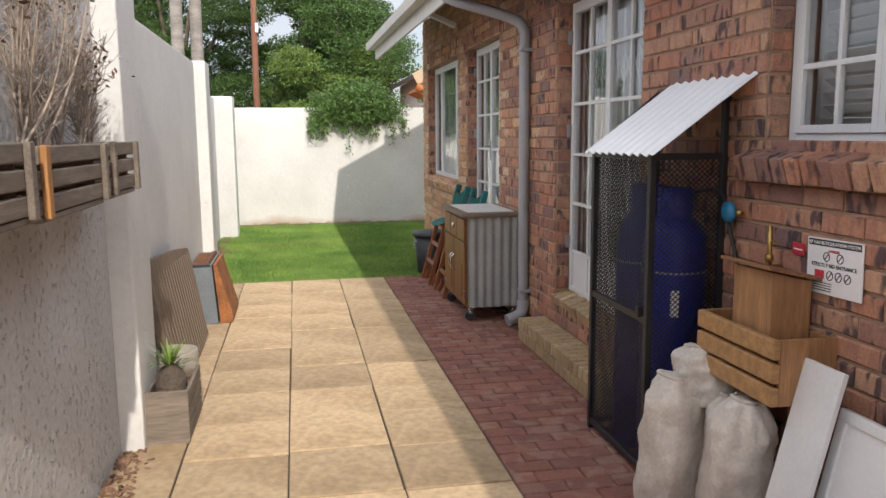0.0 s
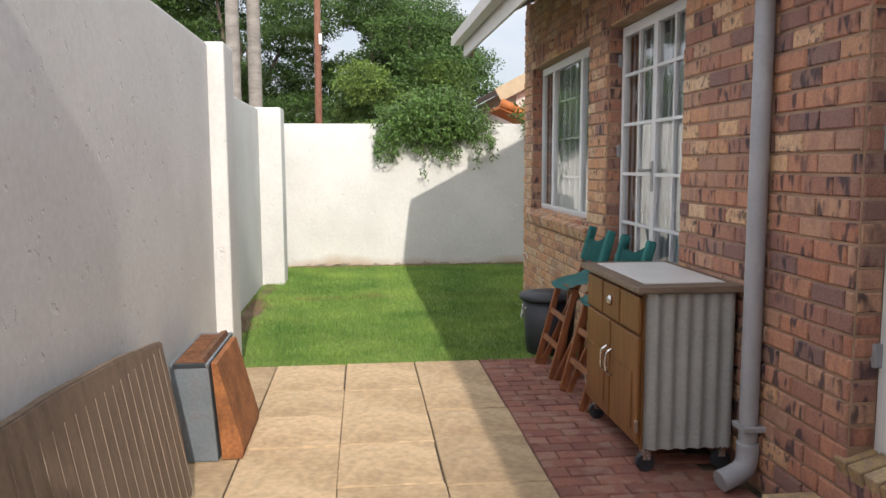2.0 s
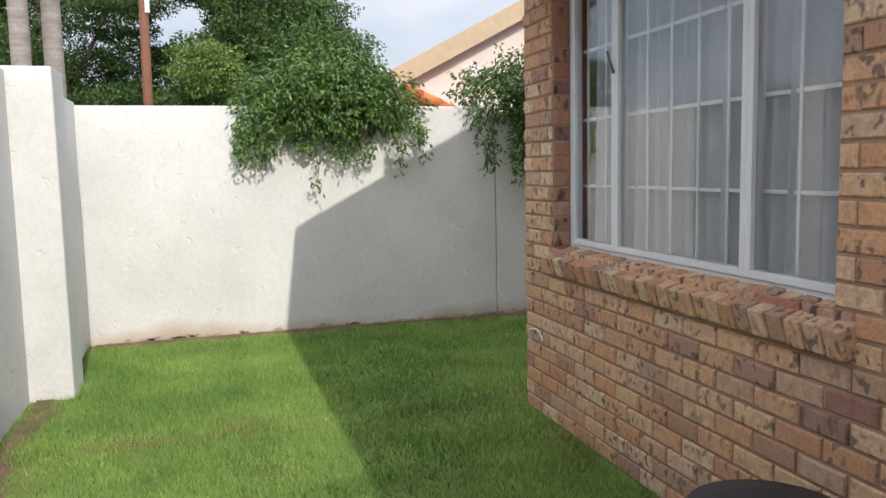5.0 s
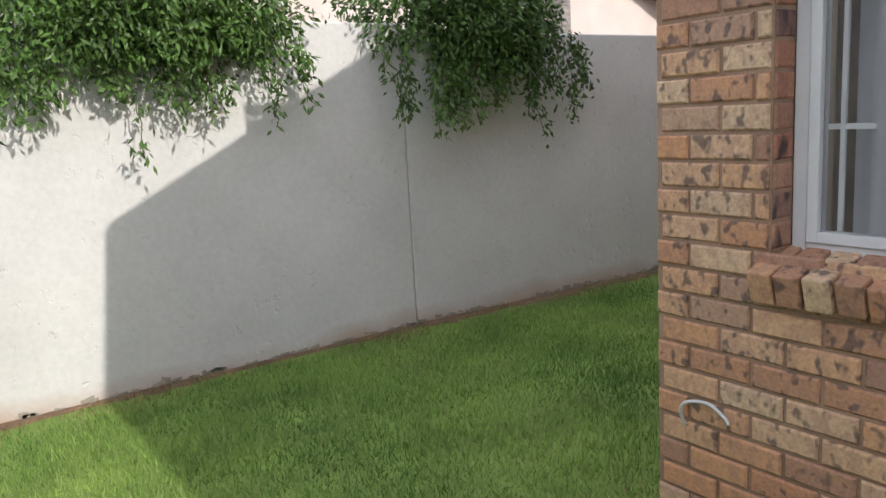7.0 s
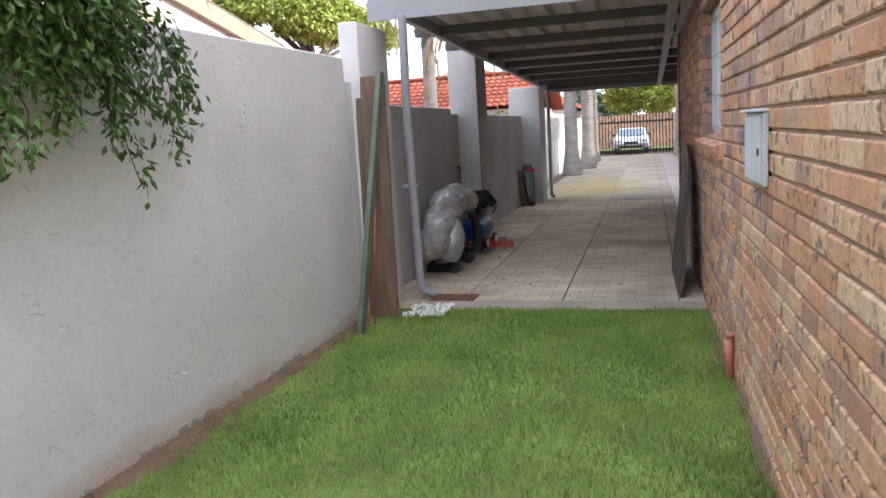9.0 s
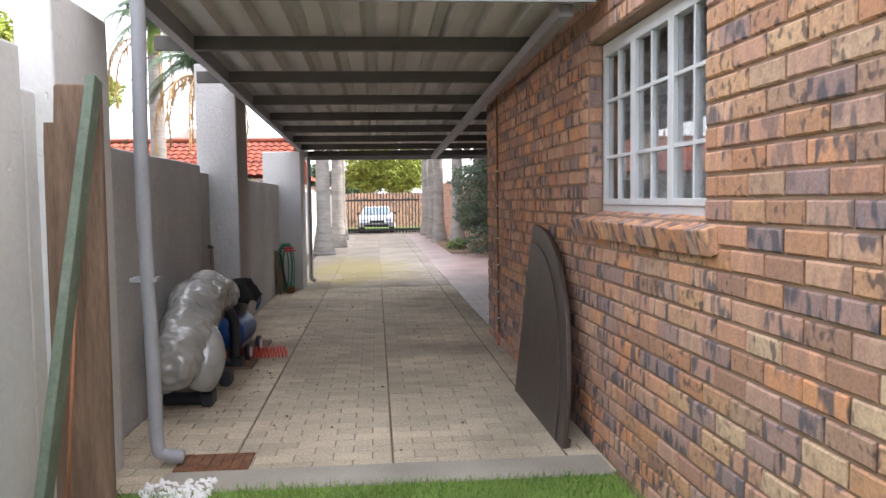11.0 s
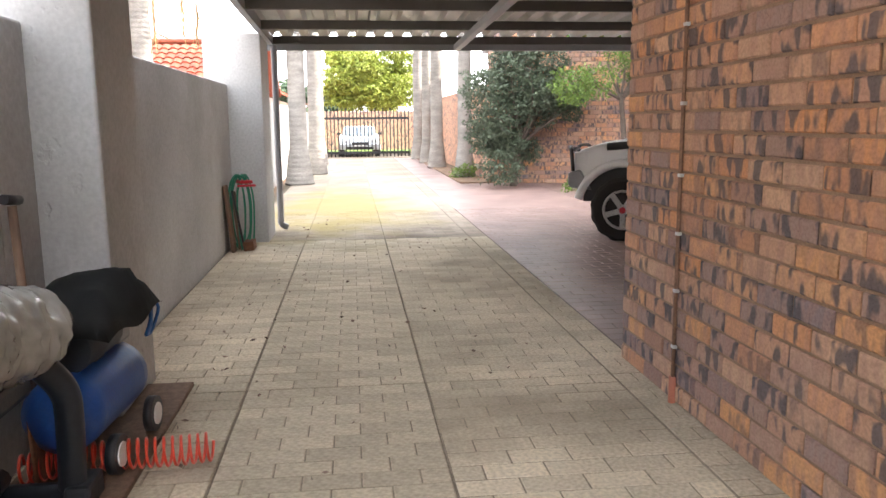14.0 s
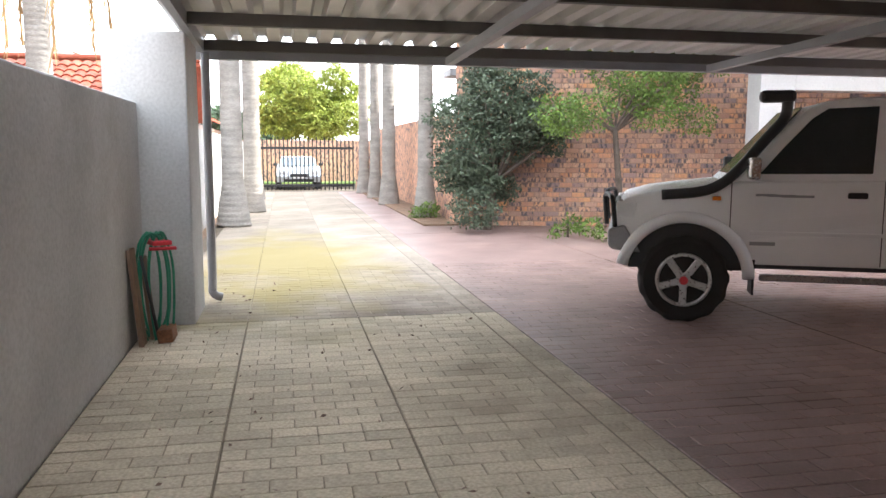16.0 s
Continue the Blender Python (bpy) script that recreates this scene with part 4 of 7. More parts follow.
def mesh_panel(w, h, cw=0.026, ch=0.0115, r=0.0016):
    """Expanded metal: crossed strands that make diamonds, in x and z."""
    verts, faces = [], []

    def strand(a, b):
        k = len(verts)
        d = (b - a).normalized()
        n = Vector((-d.z, 0, d.x)) * r
        o = Vector((0, r, 0))
        for p in (a, b):
            verts.extend([p + n - o, p + n + o, p - n + o, p - n - o])
        for i in range(4):
            faces.append((k + i, k + (i + 1) % 4, k + 4 + (i + 1) % 4, k + 4 + i))

    slope = ch / cw * 2
    c = -w * slope
    while c < h:
        for s in (1, -1):
            pts = []
            for x in (0.0, w):
                z = c + (x if s > 0 else w - x) * slope
                pts.append(Vector((x, 0, z)))
            a, b = pts
            t0, t1 = 0.0, 1.0
            za, zb = a.z, b.z
            for lim, sgn in ((0.0, 1), (h, -1)):
                fa, fb = (za - lim) * sgn, (zb - lim) * sgn
                if fa < 0 and fb < 0:
                    t0, t1 = 1, 0
                elif fa < 0:
                    t0 = max(t0, fa / (fa - fb))
                elif fb < 0:
                    t1 = min(t1, fa / (fa - fb))
            if t1 > t0:
                strand(a.lerp(b, t0), a.lerp(b, t1))
        c += ch * 2
    return verts, faces


def panel_at(name, w, h, m, parent):
    ob = new(name, mesh_of(name, *mesh_panel(w, h), BLACK))
    ob.matrix_basis = m
    ob.parent = parent
    return ob


panel_at("mesh_panel", CD - 0.06, CH - 0.06, pose(0.014, 0.03, 0.04, 0, 0, 90), cage)
panel_at("mesh_panel", CW - 0.065, CH - 0.06, pose(0.03, 0.014, 0.04), cage)
panel_at("mesh_panel", CW - 0.065, CH - 0.06, pose(0.03, CD - 0.014, 0.04), cage)
part("roof_sheet", corrugated(0.74, 0.56, 9, 0.008), mat("pale_roof_paint", (0.88, 0.9, 0.94), 0.35, var=0.03), cage, "pale grey corrugated roof sheet", Matrix.Translation((-0.085, -0.19, CH - 0.005)) @ Matrix(((0, -0.59, 0.81, 0), (1, 0, 0, 0), (0, 0.81, 0.59, 0), (0, 0, 0, 1))))
part("latch", box(-0.012, 0.03, 0.06, 0.09, 0.74, 0.79, 0.004), BLACK, cage)
for yy, hh, nm in ((3.26, 1.2, ""), (3.55, 1.2, "")):
    cyl = thing("gas_cylinder", pose(1.70, yy, 0.0), "tall dark blue steel gas cylinder with a white mark", "gas cylinder", "cylinders in the cage")
    part("body", lathe([(0.13, 0.0), (0.145, 0.02), (0.145, 1.02), (0.135, 1.1), (0.1, 1.16), (0.05, 1.19), (0.045, 1.2)], 28), BLUE, cyl)
    part("collar", lathe([(0.075, 1.17), (0.08, 1.18), (0.08, 1.31), (0.07, 1.31), (0.068, 1.19)], 20), BLUE, cyl)
    part("foot_ring", lathe([(0.148, 0.0), (0.15, 0.005), (0.15, 0.05), (0.147, 0.055)], 24), BLUE, cyl)
    part("band", lathe([(0.1462, 0.93), (0.147, 0.932), (0.147, 0.938), (0.1462, 0.94)], 28), STEEL_GREY, cyl)
    part("mark", box(0.0, 0.003, -0.018, 0.018, 0.74, 0.86, 0.0, pose(-0.06, -0.137, 0, 0, 0, 66)), SIGN_WHITE, cyl, "plain white mark")
    part("valve", tube([(0, 0, 1.2), (0, 0, 1.27), (0.04, 0, 1.28)], 0.014, 8), BRASS, cyl)
hose = thing("gas_hose", pose(0, 0, 0), "black rubber gas hose looped along the brick wall", "hose")
part("line", tube(arc([(1.72, 3.28, 1.26), (1.82, 3.1, 1.3), (1.83, 3.0, 1.1), (1.835, 2.92, 0.95), (1.83, 2.86, 1.02), (1.838, 2.82, 0.92), (1.838, 2.62, 0.88)], 6), 0.008, 7), BLACK, hose)
reg = thing("gas_regulator", H1 @ pose(8.0, 0.03, 1.22), "blue gas regulator on the brick wall", "regulator")
part("body", lathe([(0.03, 0), (0.045, 0.012), (0.045, 0.03), (0.02, 0.045)], 16), mat("regulator_blue", (0.02, 0.2, 0.4), 0.4), reg, "", pose(0, 0, 0, -90))
part("stem", tube([(-0.07, 0, 0), (0.07, 0, 0)], 0.01, 8), BRASS, reg)


# ---- sign and valve on the wall ----
def lettering(body, text, size, m, material, parent, depth=0.0008):
    cu = bpy.data.curves.new("words", "FONT")
    cu.body, cu.size, cu.extrude, cu.align_x, cu.resolution_u = text, size, depth, "CENTER", 2
    tmp = bpy.data.objects.new("words", cu)
    me = bpy.data.meshes.new_from_object(tmp)
    bpy.data.objects.remove(tmp)
    me.materials.append(material)
    ob = new(body, me)
    ob.matrix_basis = m
    ob.parent = parent
    return ob


sign = thing("warning_sign", H1 @ pose(7.22, 0.016, 0.985, 0, 1.5, 0) , "white gas warning sign with black and red print on the wall", "sign")
part("board", box(0, 0.285, 0, 0.005, 0, 0.2, 0.001), SIGN_WHITE, sign)
part("header_bar", box(0.008, 0.277, 0.005, 0.006, 0.172, 0.195), BLACK_PRINT, sign)
SW = pose(0, 0, 0, 90, 0, 180)
lettering("header", "LP GAS RETICULATION SYSTEM", 0.0185, pose(0.142, 0.0068, 0.177) @ SW, SIGN_WHITE, sign)
lettering("danger", "DANGER", 0.014, pose(0.142, 0.006, 0.152) @ SW, RED_PRINT, sign)
lettering("words", "STRICTLY NO ENTRANCE", 0.02, pose(0.142, 0.006, 0.098) @ SW, BLACK_PRINT, sign)


def roundel(x, z, r=0.016):
    bm = bmesh.new()
    bm_tube(bm, [(x + r * math.cos(a), 0.006, z + r * math.sin(a)) for a in np.linspace(0, math.tau, 17)], 0.0016, 5, False)
    bm_tube(bm, [(x - r * 0.7, 0.006, z + r * 0.7), (x + r * 0.7, 0.006, z - r * 0.7)], 0.0016, 5)
    part("prohibition_ring", bm, BLACK_PRINT, sign)


for x, z in ((0.18, 0.135), (0.11, 0.135), (0.16, 0.07), (0.115, 0.07), (0.07, 0.07)):
    roundel(x, z)
part("red_box", box(0.19, 0.24, 0.005, 0.006, 0.055, 0.085), RED_PRINT, sign)
for i in range(4):
    part("print_line", box(0.15, 0.25, 0.005, 0.0058, 0.012 + i * 0.009, 0.015 + i * 0.009), BLACK_PRINT, sign)
tag = thing("red_tag", H1 @ pose(7.53, 0.016, 1.10), "small red warning tag beside the gas valve", "sign")
part("plate", box(0, 0.07, 0, 0.004, 0, 0.045, 0.001), RED_PRINT, tag)
part("print_line", box(0.01, 0.06, 0.004, 0.005, 0.018, 0.023), SIGN_WHITE, tag)
valve = thing("gas_valve", H1 @ pose(7.66, 0.02, 1.04), "small brass gas valve standing out of the wall", "valve")
part("stem", tube([(0, 0, 0), (0, 0.05, 0), (0, 0.055, 0.05), (0, 0.055, 0.16)], 0.009, 8), BRASS, valve)
part("tap", box(-0.03, 0.012, 0.05, 0.06, 0.09, 0.105, 0.003), BRASS, valve)
part("nut", lathe([(0.014, 0.02), (0.016, 0.022), (0.016, 0.045), (0.014, 0.047)], 6), BRASS, valve, "", pose(0, 0.055, 0))

# ---- planter, letter box, sacks and boards beside the cage ----
pl = thing("slatted_planter", pose(1.60, 2.33, 0.60, 0, 0, 0), "varnished pine slatted planter box on the heap of sacks", "planter")
for z in (0.0, 0.085, 0.17):
    part("slat", box(0, 0.03, 0, 0.52, z, z + 0.07, 0.006), PINE, pl)
part("end_panel", box(0.03, 0.25, 0.0, 0.02, 0, 0.24, 0.004), PINE_Z, pl)
part("end_panel", box(0.03, 0.25, 0.5, 0.52, 0, 0.24, 0.004), PINE_Z, pl)
part("back", box(0.23, 0.248, 0.02, 0.5, 0, 0.235, 0.003), PINE_Z, pl)
part("bottom", box(0.03, 0.23, 0.02, 0.5, 0.005, 0.02), PINE_Z, pl)
lb = thing("wooden_box", pose(1.655, 2.44, 0.62, 0, 0, 4), "tall narrow wooden box with a sloping lid, standing in the planter", "wooden box")
part("body", prism([(0, 0), (0.17, 0), (0.17, 0.40), (0, 0.44)], 0.22, 0.004), PINE_Z, lb)
part("lid", prism([(-0.04, 0.455), (0.2, 0.40), (0.2, 0.415), (-0.04, 0.47)], 0.29, 0.003, pose(0, -0.035, 0)), wood("dark_lid", (0.25, 0.12, 0.06), 0.5, "y"), lb)


def sack(m, w, d, h, seed, label):
    """A filled woven bag: bulging, slumped and pinched at the top."""
    bm = bmesh.new()
    r = random.Random(seed)
    seg, rings = 40, 30
    rows = []
    off = Vector((r.uniform(0, 9), r.uniform(0, 9), r.uniform(0, 9)))
    for j in range(rings + 1):
        s = j / rings
        rad = (0.8 + 0.2 * math.sin(min(1, s * 2.2) * math.pi * 0.5)) * (1 - max(0, s - 0.8) ** 1.2 * 3.3) - 0.05 * s
        row = []
        for k in range(seg):
            a = k * math.tau / seg
            sq = 1.0 / max(abs(math.cos(a)), abs(math.sin(a))) ** 0.45
            p = Vector((math.cos(a) * w / 2 * rad * sq, math.sin(a) * d / 2 * rad * sq, s * h))
            q = noise.noise(Vector((p.x * 9, p.y * 9, p.z * 7)) + off) * 0.022 + (0.35 - abs(noise.noise(Vector((a * 2.0, s * 3.5, seed))))) * 0.03 - (0.3 - abs(noise.noise(Vector((p.x * 14 + p.z * 9, p.y * 14, p.z * 16)) + off))) * 0.012 + abs(noise.noise(Vector((p.x * 24, p.y * 24, p.z * 9)) + off)) * 0.014 * (0.4 + s)
            row.append(bm.verts.new(p + Vector((math.cos(a), math.sin(a), 0.3)) * q))
        rows.append(row)
    for a, b in zip(rows, rows[1:]):
        for k in range(seg):
            bm.faces.new((a[k], a[(k + 1) % seg], b[(k + 1) % seg], b[k])).smooth = True
    bm.faces.new(rows[0][::-1])
    bm.faces.new(rows[-1])
    ob = thing("sack", m, label, "sack", "filled sacks beside the cage")
    rim = [v.co.copy() for v in rows[-1]]
    part("bag", bm, SACKCLOTH, ob)
    part("rolled_hem", tube(rim + rim[:1], 0.008, 6, cap=False), SACKCLOTH, ob)
    return ob


sack(pose(1.47, 2.81, 0, 0, 5, 20), 0.23, 0.22, 0.57, 1, "dirty white woven sack filled with sand, standing")
sack(pose(1.59, 2.57, 0, 3, 6, -10), 0.23, 0.22, 0.57, 2, "dirty white woven sack filled with sand, slumped")
sack(pose(1.70, 2.70, 0, 0, 0, 40), 0.22, 0.22, 0.52, 3, "filled woven sack standing behind the others")
sack(pose(1.62, 2.82, 0.44, 0, 12, 70), 0.23, 0.22, 0.24, 4, "slack woven sack lying on the other sacks")
bd = thing("white_board", pose(1.53, 2.13, 0.0, 0, 14, 0), "white laminate board leaning against the wall", "board")
part("sheet", box(0, 0.018, 0.0, 0.2, 0.0, 0.80, 0.002), WHITE, bd)
tl = thing("framed_panel", pose(1.62, 1.78, 0.0, 0, 13, 0), "pale patterned panel in a white frame leaning against the wall", "panel")
part("panel", box(0.0, 0.015, 0.04, 0.36, 0.04, 0.62, 0.002), SIGN_WHITE, tl)
for a in ((0, 0.4, 0, 0.04), (0, 0.4, 0.62, 0.66), (0, 0.04, 0.04, 0.62), (0.36, 0.4, 0.04, 0.62)):
    part("frame_bar", box(-0.012, 0.02, a[0], a[1], a[2], a[3], 0.004), WHITE, tl)
irn = thing("iron_bracket", pose(1.42, 1.86, 0.0), "rusty dark iron scroll bracket on a timber block", "bracket")
part("block", box(-0.05, 0.12, -0.1, 0.12, 0.0, 0.36, 0.006), WHITE, irn, "white painted block")
part("scroll", tube(arc([(0.0, -0.12, 0.37), (0.02, 0.0, 0.385), (0.03, 0.06, 0.42), (0.02, 0.03, 0.47), (0.0, -0.03, 0.46), (0.0, -0.04, 0.42)], 5), 0.018, 8), RUST, irn)

# ---- kitchen trolley cabinet ----
cab = thing("trolley_cabinet", pose(1.36, 6.2, 0.0), "old wooden trolley cabinet with corrugated iron sides on castors", "cabinet")
part("body", box(0.015, 0.46, 0.02, 0.88, 0.12, 0.88), CAB_WOOD, cab)
part("corrugated_side", corrugated(0.44, 0.76, 6, 0.009), CORR, cab, "galvanised corrugated iron side", pose(0.02, 0.003, 0.12))
part("corrugated_side", corrugated(0.44, 0.76, 6, 0.009), CORR, cab, "", pose(0.02, 0.895, 0.12))
part("top", box(-0.03, 0.495, -0.03, 0.93, 0.885, 0.915, 0.004), CAB_TOP, cab, "weathered oak top")
part("top_inlay", box(0.04, 0.44, 0.08, 0.84, 0.915, 0.921, 0.002), WHITE, cab, "white laminate inlay")
for y0, y1 in ((0.03, 0.3), (0.32, 0.58), (0.6, 0.87)):
    dr = part("drawer", box(-0.005, 0.015, y0, y1, 0.68, 0.86, 0.006), CAB_WOOD, cab)
    if y0 == 0.32:
        part("cup_pull", lathe([(0.028, 0), (0.026, 0.012), (0.012, 0.022), (0.006, 0.024)], 14), CHROME, dr, "tarnished cup pull", pose(-0.005, 0.45, 0.775, 0, -90))
for y0, y1, hy in ((0.03, 0.44, 0.41), (0.46, 0.87, 0.49)):
    dr = part("door", box(-0.005, 0.015, y0, y1, 0.14, 0.665, 0.006), CAB_WOOD, cab)
    part("raised_panel", box(-0.011, -0.004, y0 + 0.07, y1 - 0.07, 0.2, 0.48, 0.004), CAB_WOOD, dr)
    part("bow_handle", tube(arc([(-0.005, hy, 0.52), (-0.035, hy, 0.5), (-0.04, hy, 0.45), (-0.035, hy, 0.4), (-0.005, hy, 0.38)], 4), 0.007, 7), CHROME, dr, "chrome bow handle")
    part("hinge", box(-0.012, 0.0, 0.022 if y0 < 0.1 else 0.862, 0.036 if y0 < 0.1 else 0.876, 0.2, 0.26, 0.002), CHROME, dr)
for x, y in ((0.05, 0.05), (0.43, 0.05), (0.05, 0.84), (0.43, 0.84)):
    cst = part("castor", tube([(x, y - 0.018, 0.045), (x, y + 0.018, 0.045)], 0.045, 14), DARK_PLASTIC, cab, "black rubber castor")
    part("fork", box(x - 0.02, x + 0.02, y - 0.026, y + 0.026, 0.06, 0.12, 0.004), CHROME, cst)


# ---- folded chairs ----
def cloth(rows, thick=0.006):
    """A sheet of cloth over rows of points."""
    bm = bmesh.new()
    vs = [[bm.verts.new(p) for p in row] for row in rows]
    for a, b in zip(vs, vs[1:]):
        for i in range(len(a) - 1):
            bm.faces.new((a[i], a[i + 1], b[i + 1], b[i])).smooth = True
    bmesh.ops.solidify(bm, geom=bm.faces, thickness=thick)
    return bm


def folded_chair(m, label):
    """A folded canvas chair: two ladder frames, arm rails, back posts, a slung back and a folded seat."""
    c = thing("folding_chair", m, label, "chair", "folded canvas chairs")
    wd = 0.43
    for x in (0.0, wd):
        part("leg", box(x - 0.015, x + 0.015, -0.022, 0.022, 0.0, 0.66, 0.005), RED_WOOD, c)
        part("leg", box(x - 0.046, x - 0.018, -0.02, 0.02, 0.0, 0.70, 0.005, pose(0, -0.03, 0.0, 9)), RED_WOOD, c)
        part("leg", box(x + 0.018, x + 0.042, -0.018, 0.018, 0.0, 0.66, 0.005, pose(0, -0.20, 0.0, -9)), RED_WOOD, c)
        part("arm", box(x - 0.02, x + 0.02, -0.36, -0.12, 0.70, 0.722, 0.006), RED_WOOD, c)
        part("back_post", box(x - 0.013, x + 0.013, -0.15, -0.12, 0.60, 1.08, 0.004), RED_WOOD, c)
        part("knob", tube([(x, -0.37, 0.735), (x, -0.33, 0.735)], 0.022, 10), BLACK, c, "dark round end knob")
        part("sleeve", box(x - 0.024, x + 0.024, -0.165, -0.105, 0.84, 1.10, 0.014), TEAL, c, "teal canvas sleeve round the post")
        for z in (0.05, 0.33, 0.60):
            part("bolt", tube([(x, 0.02, z), (x, 0.027, z)], 0.007, 8), BRASS, c, "small brass bolt")
    for z in (0.20, 0.40):
        part("rung", box(0.015, wd - 0.015, -0.012, 0.014, z, z + 0.038, 0.005), RED_WOOD, c)
    part("rail", box(-0.02, wd + 0.02, -0.016, 0.03, 0.62, 0.652, 0.006), RED_WOOD, c)
    part("back_canvas", cloth([[(0.02 + (wd - 0.04) * i / 12, -0.13 + 0.05 * math.sin(i / 12 * math.pi), 0.85 + 0.05 * j - 0.045 * math.sin(i / 12 * math.pi) * (j / 4.0) - 0.012 * math.sin(i * 1.3 + j)) for i in range(13)] for j in range(5)]), TEAL, c)
    part("seat_canvas", cloth([[(-0.05 + (wd - 0.03) * i / 12, 0.085 - 0.036 * j, 0.63 + 0.024 * j - 0.02 * math.sin(i / 12 * math.pi) + 0.008 * math.sin(j * 1.1 + i * 0.5)) for i in range(13)] for j in range(8)]), TEAL_PALE, c, "sun-bleached teal seat canvas")
    part("seat_fold", cloth([[(0.04 + (wd * 0.5) * i / 8, -0.24 + 0.02 * math.sin(j * 1.4 + i * 0.7), 0.78 - 0.05 * j - 0.01 * i) for i in range(9)] for j in range(6)]), TEAL, c, "bunched teal canvas")
    return c


folded_chair(pose(1.345, 7.88, 0, 15, 0, 90), "folded red-wood chair with teal canvas leaning behind the cabinet")
folded_chair(pose(1.36, 7.17, 0, 15, 0, 91), "folded red-wood chair with teal canvas leaning beside another chair")
bin_ = thing("plastic_bin", pose(1.52, 8.66, 0.0), "dark grey plastic bin with a wire handle", "bin")
part("tub", lathe([(0.17, 0.0), (0.18, 0.01), (0.215, 0.44), (0.205, 0.44), (0.17, 0.03), (0.01, 0.025)], 26), DARK_PLASTIC, bin_)
part("lid", lathe([(0.235, 0.43), (0.24, 0.44), (0.235, 0.47), (0.12, 0.49), (0.01, 0.492)], 26), DARK_PLASTIC, bin_)
part("wire_handle", tube(arc([(-0.2, -0.06, 0.38), (-0.225, 0.0, 0.28), (-0.2, 0.06, 0.38)], 6), 0.005, 6), CHROME, bin_)

# ---- along the garden wall ----
TAN_LINE = mat("pale_score", (0.3, 0.235, 0.185), 0.8, var=0.15)
st = thing("stone_slab", pose(-0.72, 4.66, 0.0, 0, -11, 0), "rough brown slate slab leaning against the garden wall", "stone slab")
bm = bmesh.new()
sr = random.Random(5)
outl = [(0.0, 0.0), (0.5, -0.02), (1.1, 0.0), (1.55, 0.02), (1.6, 0.4), (1.62, 0.72), (1.1, 0.78), (0.5, 0.82), (0.05, 0.84), (0.0, 0.45)]
vs = [bm.verts.new((0.0, y + sr.uniform(-0.01, 0.01), z + sr.uniform(-0.01, 0.01) * (z > 0.05))) for y, z in outl]
f = bm.faces.new(vs)
ex = bmesh.ops.extrude_face_region(bm, geom=[f])
bmesh.ops.translate(bm, vec=(-0.05, 0, 0), verts=[v for v in ex["geom"] if isinstance(v, bmesh.types.BMVert)])
bmesh.ops.recalc_face_normals(bm, faces=bm.faces)
bmesh.ops.bevel(bm, geom=list(bm.edges), offset=0.007, segments=2, affect="EDGES")
part("slab", bm, STONE, st)
for k in range(17):
    part("score_line", box(-0.001, 0.0025, 0.09 + k * 0.09, 0.0918 + k * 0.09, 0.02, 0.74, 0.0, pose(0, 0, 0, -2.0)), TAN_LINE, st)
tin = thing("tin_box", pose(-0.905, 6.6, 0.0), "battered blue-grey tin box with an orange rusted side", "tin box")
part("body", prism([(0.02, 0), (0.22, 0), (0.187, 0.485), (0.0, 0.49)], 0.7, 0.005), TIN, tin)
for a_ in ((0.0, 0.015, 0.0, 0.72), (0.175, 0.19, 0.0, 0.72), (0.015, 0.175, 0.0, 0.012), (0.015, 0.175, 0.7, 0.72)):
    part("rim", box(a_[0], a_[1], a_[2] - 0.008, a_[3], 0.488, 0.51, 0.002), DARK_PLASTIC if a_[3] < 0.1 else TIN, tin, "dark folded tin rim")
part("tray", box(0.016, 0.174, 0.012, 0.7, 0.488, 0.497), RUST, tin, "rusted grate in the top")
for k in range(17):
    part("grate_bar", box(0.016, 0.11, 0.03 + k * 0.04, 0.044 + k * 0.04, 0.497, 0.509, 0.002), RUST, tin)
part("grate_channel", prism([(0.115, 0.497), (0.17, 0.497), (0.16, 0.53), (0.125, 0.522)], 0.68, 0.003, pose(0, 0.015, 0)), RUST, tin)
part("rusted_side", prism([(0.235, 0.0), (0.335, 0.0), (0.345, 0.05), (0.225, 0.505), (0.195, 0.505)], 0.6, 0.005, pose(0, 0.02, 0)), ORANGE_RUST, tin, "orange rusted tin side")
pt = thing("plant_box", pose(-0.80, 3.98, 0.0, 0, 0, 0), "weathered grey wooden box with a small spiky plant", "plant box")
part("front", box(0.0, 0.22, -0.02, 0.0, 0.0, 0.28, 0.004), GREY_WOOD_X, pt)
for z in (0.01, 0.1, 0.19):
    part("slat", box(0.2, 0.22, 0.0, 0.5, z, z + 0.075, 0.004), GREY_WOOD, pt)
part("back", box(0.0, 0.02, 0.0, 0.5, 0.0, 0.26, 0.004), GREY_WOOD, pt)
part("end", box(0.02, 0.2, 0.48, 0.5, 0.0, 0.26, 0.004), GREY_WOOD_X, pt)
part("earth", box(0.02, 0.2, 0.0, 0.48, 0.02, 0.2), SOIL, pt)
sp = thing("spiky_plant", pose(-0.69, 4.16, 0.2), "small spiky green plant with a scaly stump in the wooden box", "plant")
part("stump", lathe([(0.06, 0), (0.085, 0.03), (0.08, 0.1), (0.05, 0.15), (0.02, 0.17)], 12), BARK, sp)
bm = bmesh.new()
pr2 = random.Random(3)
